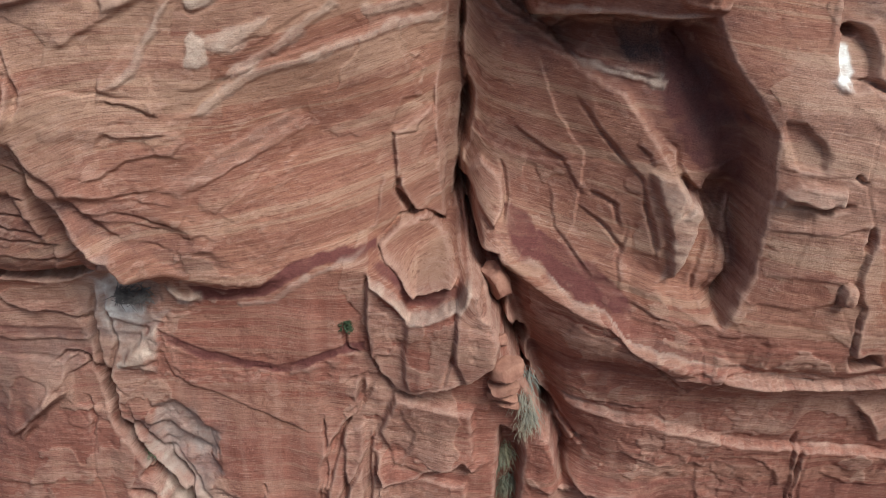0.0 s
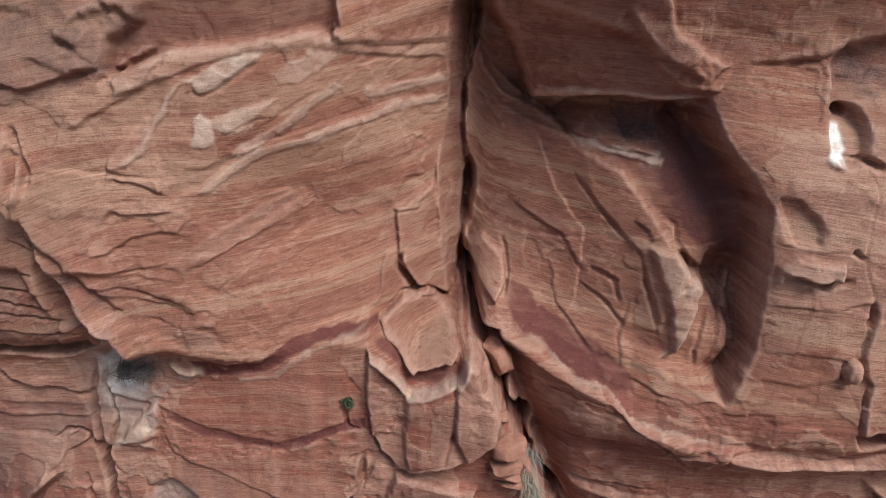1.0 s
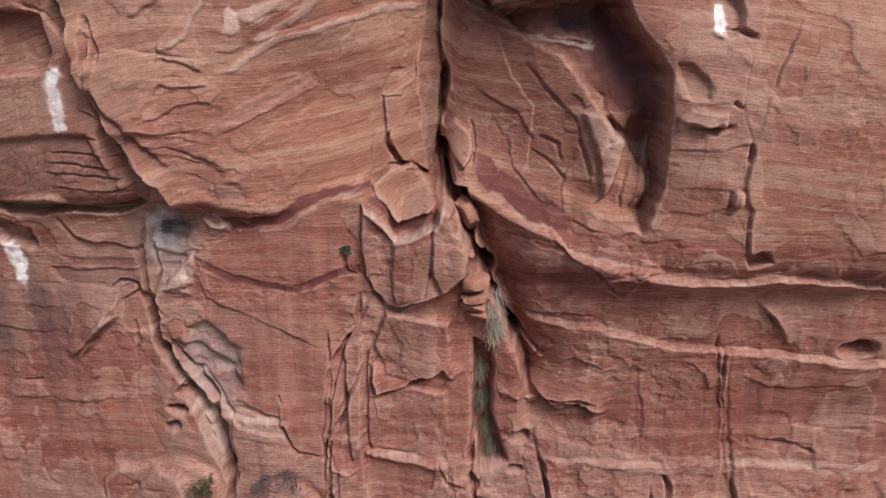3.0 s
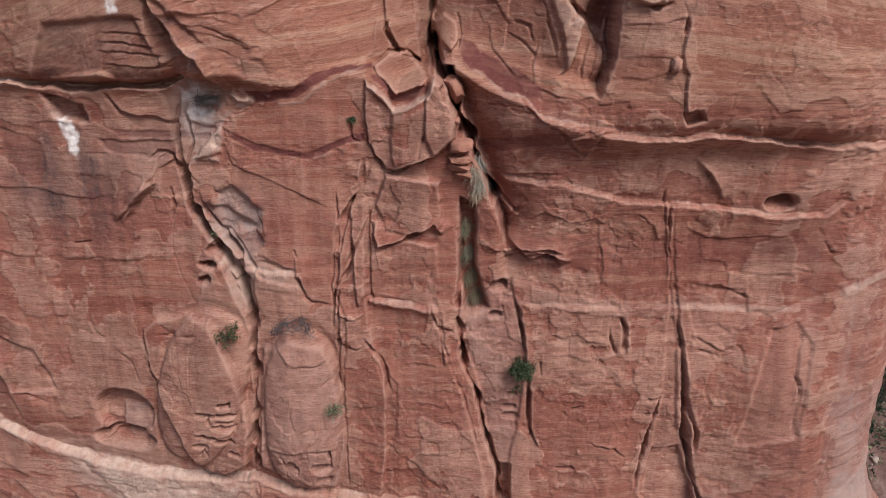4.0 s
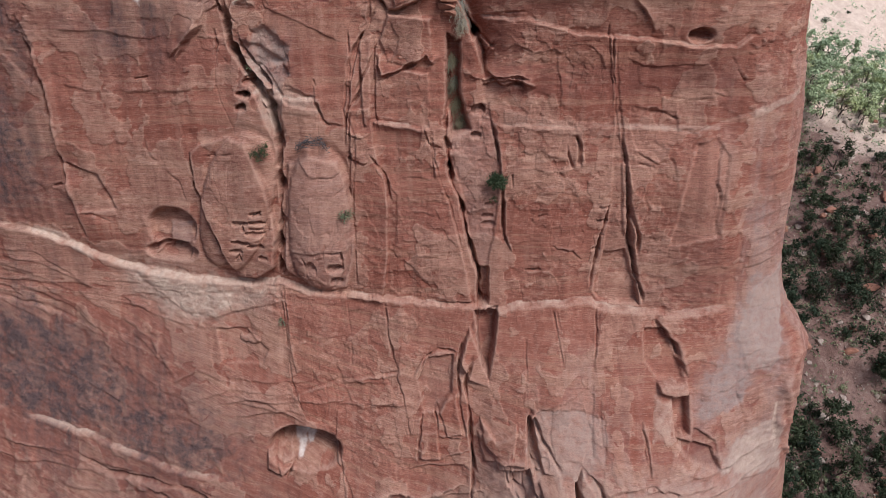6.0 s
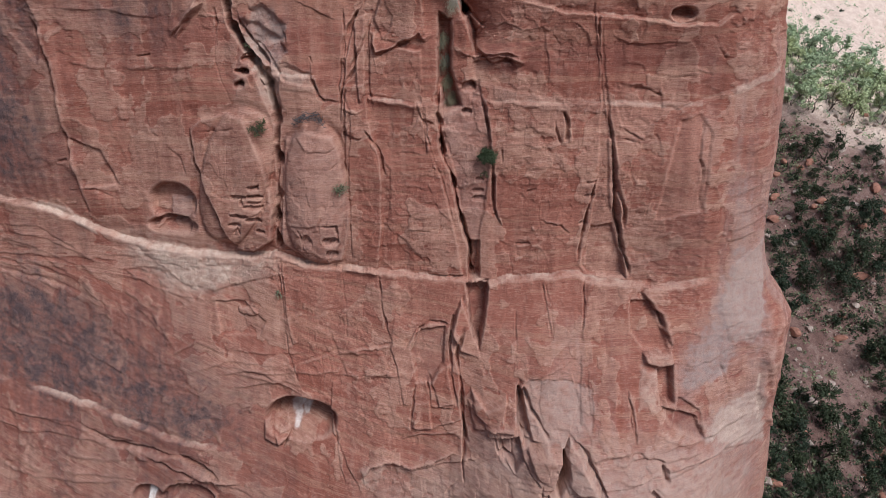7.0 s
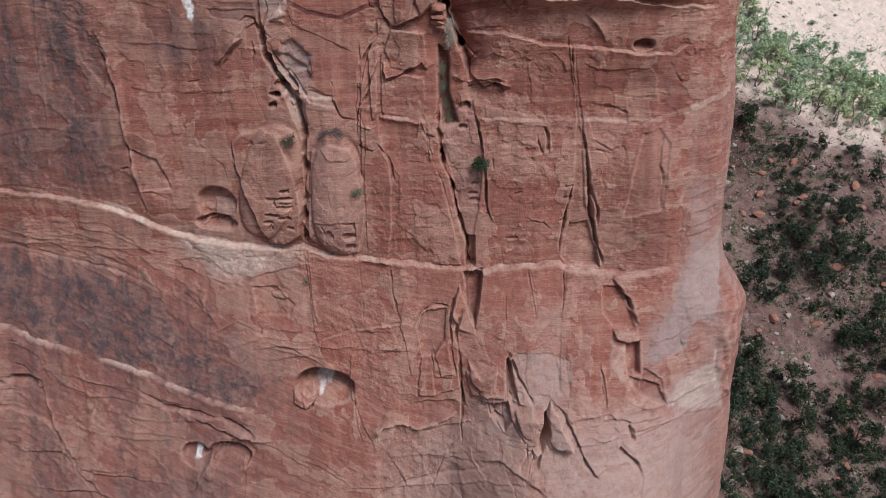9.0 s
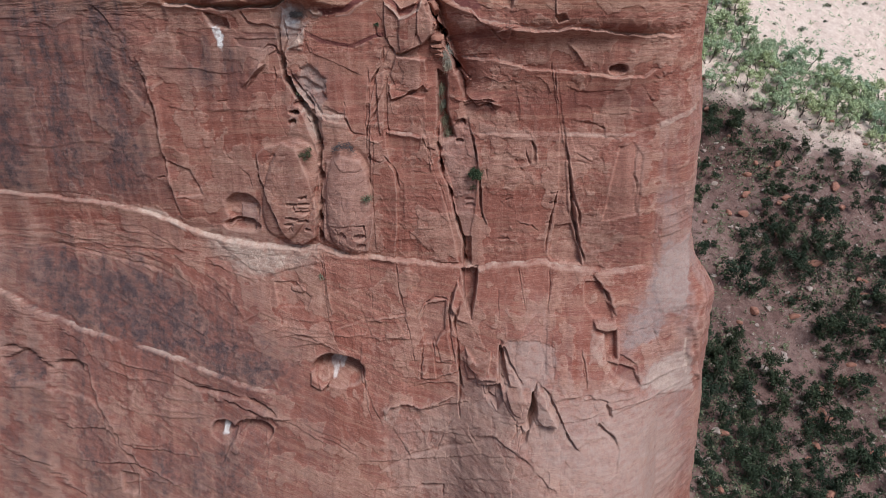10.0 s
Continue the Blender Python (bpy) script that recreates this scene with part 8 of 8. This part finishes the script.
def grass_tuft(seed, length, blades, material, label):
    """Dry grass that hangs from a cleft: thin curved blades from one root."""
    rng = np.random.default_rng(seed)
    top = tagged(new("grass_tuft"), label, "grass", group="grass in the cleft")
    v, f = [], []
    for _ in range(blades):
        root = rng.normal(0, 0.10, 3) * (1.0, 0.6, 1.6)
        d = np.array([rng.normal(0, 0.35), -abs(rng.normal(0.3, 0.2)), rng.uniform(-0.4, 0.7)])
        size, w = length * rng.uniform(0.5, 1.1), rng.uniform(0.006, 0.013)
        p = root.copy()
        for k in range(5):
            v += [(p[0] - w * (1 - k / 5), p[1], p[2]), (p[0] + w * (1 - k / 5), p[1] + 0.004, p[2])]
            d = d + (rng.normal(0, 0.12), 0, -0.32)
            p = p + d / np.linalg.norm(d) * size / 5
            if k:
                i = len(v)
                f.append((i - 4, i - 3, i - 1, i - 2))
    mesh = bpy.data.meshes.new("grass_clump")
    mesh.from_pydata([tuple(p) for p in v], [], f)
    part("grass_clump", mesh, material, top)
    return top


for n, at in enumerate(GRASS_AT):
    for k in range(2):
        tuft = grass_tuft(20 + 3 * n + k, 0.7, 120, STRAW if n < 2 else OLIVE, "pale dry grass hanging down the deep cleft" if n < 2 else "olive dry grass filling the deep cleft")
        set_on_wall(tuft, (at[0] + 0.12 * (k - 0.5), at[1] + 0.25 * k), 0.12)


def stick_nest(seed, width, label, bow=0.0, material=TWIG):
    """A raptor's nest: a heap of crossed sticks with a hollow on top."""
    rng = np.random.default_rng(seed)
    top = tagged(new("bird_nest"), label, "nest")
    for layer, (count, rise) in enumerate(((60, 0.0), (60, 0.07), (50, 0.14))):
        bm = bmesh.new()
        for _ in range(count):
            a, r = rng.uniform(0, 2 * math.pi), width * 0.5 * math.sqrt(rng.uniform(0.1, 1.0))
            mid_ = Vector((math.cos(a) * r, math.sin(a) * r * 0.7, rise * width * 0.8 + rng.normal(0, 0.07)))
            mid_.z -= bow * (2 * mid_.x / width) ** 2
            d = Vector((-math.sin(a), math.cos(a), rng.normal(0, 0.25))) + Vector(rng.normal(0, 0.5, 3))
            d = d.normalized() * rng.uniform(0.10, 0.45) * (width if not bow else 0.6)
            tube(bm, [mid_ - d, mid_ + Vector(rng.normal(0, 0.02, 3)), mid_ + d], [0.012, 0.014, 0.006], 4)
        part("twig_heap", bm, material, top)
    return top


set_on_wall(stick_nest(41, 0.9, "grey stick nest tucked under the overhang above white droppings"), NEST_AT, 0.25, 0.15)
set_on_wall(stick_nest(42, 1.9, "dark grey stick nest heaped on a rounded block", 0.55, DARK_TWIG), NEST_B_AT, 0.5, -0.1)

# boulders jammed in the main crack, from the top down: seed, half sizes, tilt, how far out
JAMMED = ((1, (0.42, 0.55, 0.75), -22, 0.1), (2, (0.26, 0.3, 0.22), 10, 0.0), (3, (0.52, 0.55, 0.42), -18, 0.15), (4, (0.58, 0.55, 0.2), 8, 0.2), (5, (0.55, 0.5, 0.2), 12, 0.15), (6, (0.42, 0.4, 0.22), 20, 0.05))
for (seed, size, tilt, out), at in zip(JAMMED, WEDGED_AT):
    rock = tagged(new("boulder", stone_mesh("boulder", seed, size, 4, 7)), "red sandstone boulder jammed in the deep crack", "boulder", "jammed boulders")
    rock.data.materials.append(BOULDER)
    p, n = wall_at(*at)
    rock.matrix_basis = Matrix.Translation((p.x, min(p.y, 1.0) - out, p.z)) @ Euler((0, radians(tilt), 0)).to_matrix().to_4x4()

# ---- the hillside: trees, shrubs and stones ----
def belt(x, y):
    """How far a place lies up the slope past the edge of the bench painted sunlit."""
    return y + 0.37 * (x - 36) - 55


JUNIPERS = [tree("juniper", h, w, JUNIPER, 200 + k, "dark green juniper with a dense rounded crown", "tree", 3, 0.17, 26) for k, (h, w) in enumerate(((3.6, 4.2), (4.4, 4.6), (2.8, 3.2)))]
OAKS = [tree("oak", h, w, SUNLIT_LEAF, 210 + k, "scrub oak with an open crown, leaves painted sunlit green", "tree", 3, 0.17, 22) for k, (h, w) in enumerate(((3.2, 3.8), (4.0, 4.4)))]
SHRUBS = [shrub("sagebrush", r, SAGE, 220 + k, "grey-green sagebrush on stony soil", "shrub", "shrubs on the hillside", 16, 14, 0.10) for k, r in enumerate((0.7, 1.0))]
GREENS = [shrub("shrub", r, JUNIPER, 224 + k, "low dark green shrub on stony soil", "shrub", "shrubs on the hillside", 18, 18, 0.11) for k, r in enumerate((0.9, 1.2))]
STONES = [stone_mesh("stone", 230 + k, s, 2, 6) for k, s in enumerate(((0.5, 0.4, 0.3), (0.7, 0.5, 0.35), (0.35, 0.35, 0.3)))]
for k, mesh in enumerate(STONES):
    mesh.materials.append((PALE_STONE, BOULDER, PALE_STONE)[k])

rng = np.random.default_rng(9)


def settle(kinds, x, y, scale):
    """Sets one more of some kind of plant on the ground; the first of each kind is used up first."""
    which = kinds[int(rng.integers(len(kinds)))]
    z = float(terrain(np.array(x), np.array(y)))
    m = Matrix.Translation((x, y, z - 0.05)) @ Matrix.Rotation(rng.uniform(0, 6.28), 4, "Z") @ Matrix.Scale(scale, 4)
    if "set" not in which:
        which["set"] = 1
        which.matrix_basis = m
    else:
        copy_thing(which, m)


def scatter(kinds, count, span, chance, low, high, apart):
    """Spreads plants over a stretch of the hillside by chance(x, y), not closer than apart."""
    placed = []
    for _ in range(count * 30):
        x, y = rng.uniform(span[0], span[1]), rng.uniform(span[2], span[3])
        if rng.uniform() > float(chance(np.array(x), np.array(y))) or any((x - a) ** 2 + (y - b) ** 2 < apart**2 for a, b in placed):
            continue
        placed.append((x, y))
        settle(kinds, x, y, rng.uniform(low, high))
        if len(placed) >= count:
            break


def thick(x, y):
    along_, across = x * 0.86 - y * 0.5, x * 0.5 + y * 0.86
    return ramp(rough(along_ * 0.035 + 3, across * 0.10, 301, 3) - 0.02, 0.09)


scatter(JUNIPERS, 230, (22, 66, 2, 58), lambda x, y: (belt(x, y) < -1) * (0.12 + 0.88 * thick(x, y)), 0.4, 1.05, 1.15)
scatter(JUNIPERS, 30, (24, 52, 2, 26), lambda x, y: 0.15 + 0.85 * thick(x, y), 0.6, 1.1, 2.0)
scatter(GREENS, 230, (22, 66, 2, 58), lambda x, y: (belt(x, y) < 0) * (0.2 + 0.8 * thick(x, y)), 0.4, 1.0, 0.9)
scatter(SHRUBS, 180, (22, 66, 2, 58), lambda x, y: (belt(x, y) < 2) * 0.8, 0.5, 1.1, 0.7)
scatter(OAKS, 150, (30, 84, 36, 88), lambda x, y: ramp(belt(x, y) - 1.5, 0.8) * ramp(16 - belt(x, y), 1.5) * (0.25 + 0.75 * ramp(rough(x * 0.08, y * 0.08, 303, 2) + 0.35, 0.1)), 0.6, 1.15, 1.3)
scatter(SHRUBS, 110, (30, 95, 40, 110), lambda x, y: ramp(belt(x, y) - 3, 1.0) * 0.7, 0.6, 1.2, 1.2)
scatter(GREENS, 70, (30, 95, 50, 110), lambda x, y: ramp(belt(x, y) - 12, 2.0) * 0.6, 0.6, 1.2, 2.5)
for n in range(330):
    x, y = rng.uniform(22, 62), rng.uniform(2, 60)
    if belt(x, y) > 6:
        continue
    rock = tagged(new("stone", STONES[n % 3]), ("pale weathered stone on the hillside", "red sandstone boulder on the hillside", "pale weathered stone on the hillside")[n % 3], "stone", "stones on the hillside")
    s = rng.uniform(0.5, 1.5)
    rock.matrix_basis = Matrix.Translation((x, y, float(terrain(np.array(x), np.array(y))) + 0.08 * s)) @ Euler((rng.uniform(-0.3, 0.3), rng.uniform(-0.3, 0.3), rng.uniform(0, 6))).to_matrix().to_4x4() @ Matrix.Scale(s, 4)
for kind in JUNIPERS + OAKS + SHRUBS + GREENS:
    del kind["set"]


# low scrub and loose gravel that nobody could count
def litter(name, count, span, chance, size, leaves, material, label, category):
    spots = []
    while len(spots) < count:
        x, y = rng.uniform(span[0], span[1], 400), rng.uniform(span[2], span[3], 400)
        keep = rng.uniform(size=400) < chance(x, y)
        z = terrain(x, y)
        spots += [p for p, k in zip(np.stack([x, y, z + 0.1], -1), keep) if k]
    mesh = leaf_mesh(name, spots[:count], size * 1.6, leaves, size, rng)
    mesh.materials.append(material)
    return tagged(new(name, mesh), label, category, kind="stuff")


litter("scrub", 3400, (22, 70, 1, 62), lambda x, y: (belt(x, y) < 3) * (0.35 + 0.65 * thick(x, y)), 0.14, 14, SAGE, "low grey scrub covering the stony hillside", "scrub")
litter("green_scrub", 2300, (22, 70, 1, 62), lambda x, y: (belt(x, y) < 1) * thick(x, y), 0.15, 16, JUNIPER, "low dark green scrub between the junipers", "scrub")
litter("bench_scrub", 1500, (30, 95, 40, 112), lambda x, y: ramp(belt(x, y) - 1, 1.0) * 0.8, 0.15, 14, SUNLIT_LEAF, "low scrub on the sandy bench, painted sunlit green", "scrub")
litter("gravel", 2600, (22, 66, 1, 60), lambda x, y: (belt(x, y) < 4) * 0.9 + 0 * x, 0.16, 3, PALE_STONE, "pale broken gravel on the slope", "gravel")
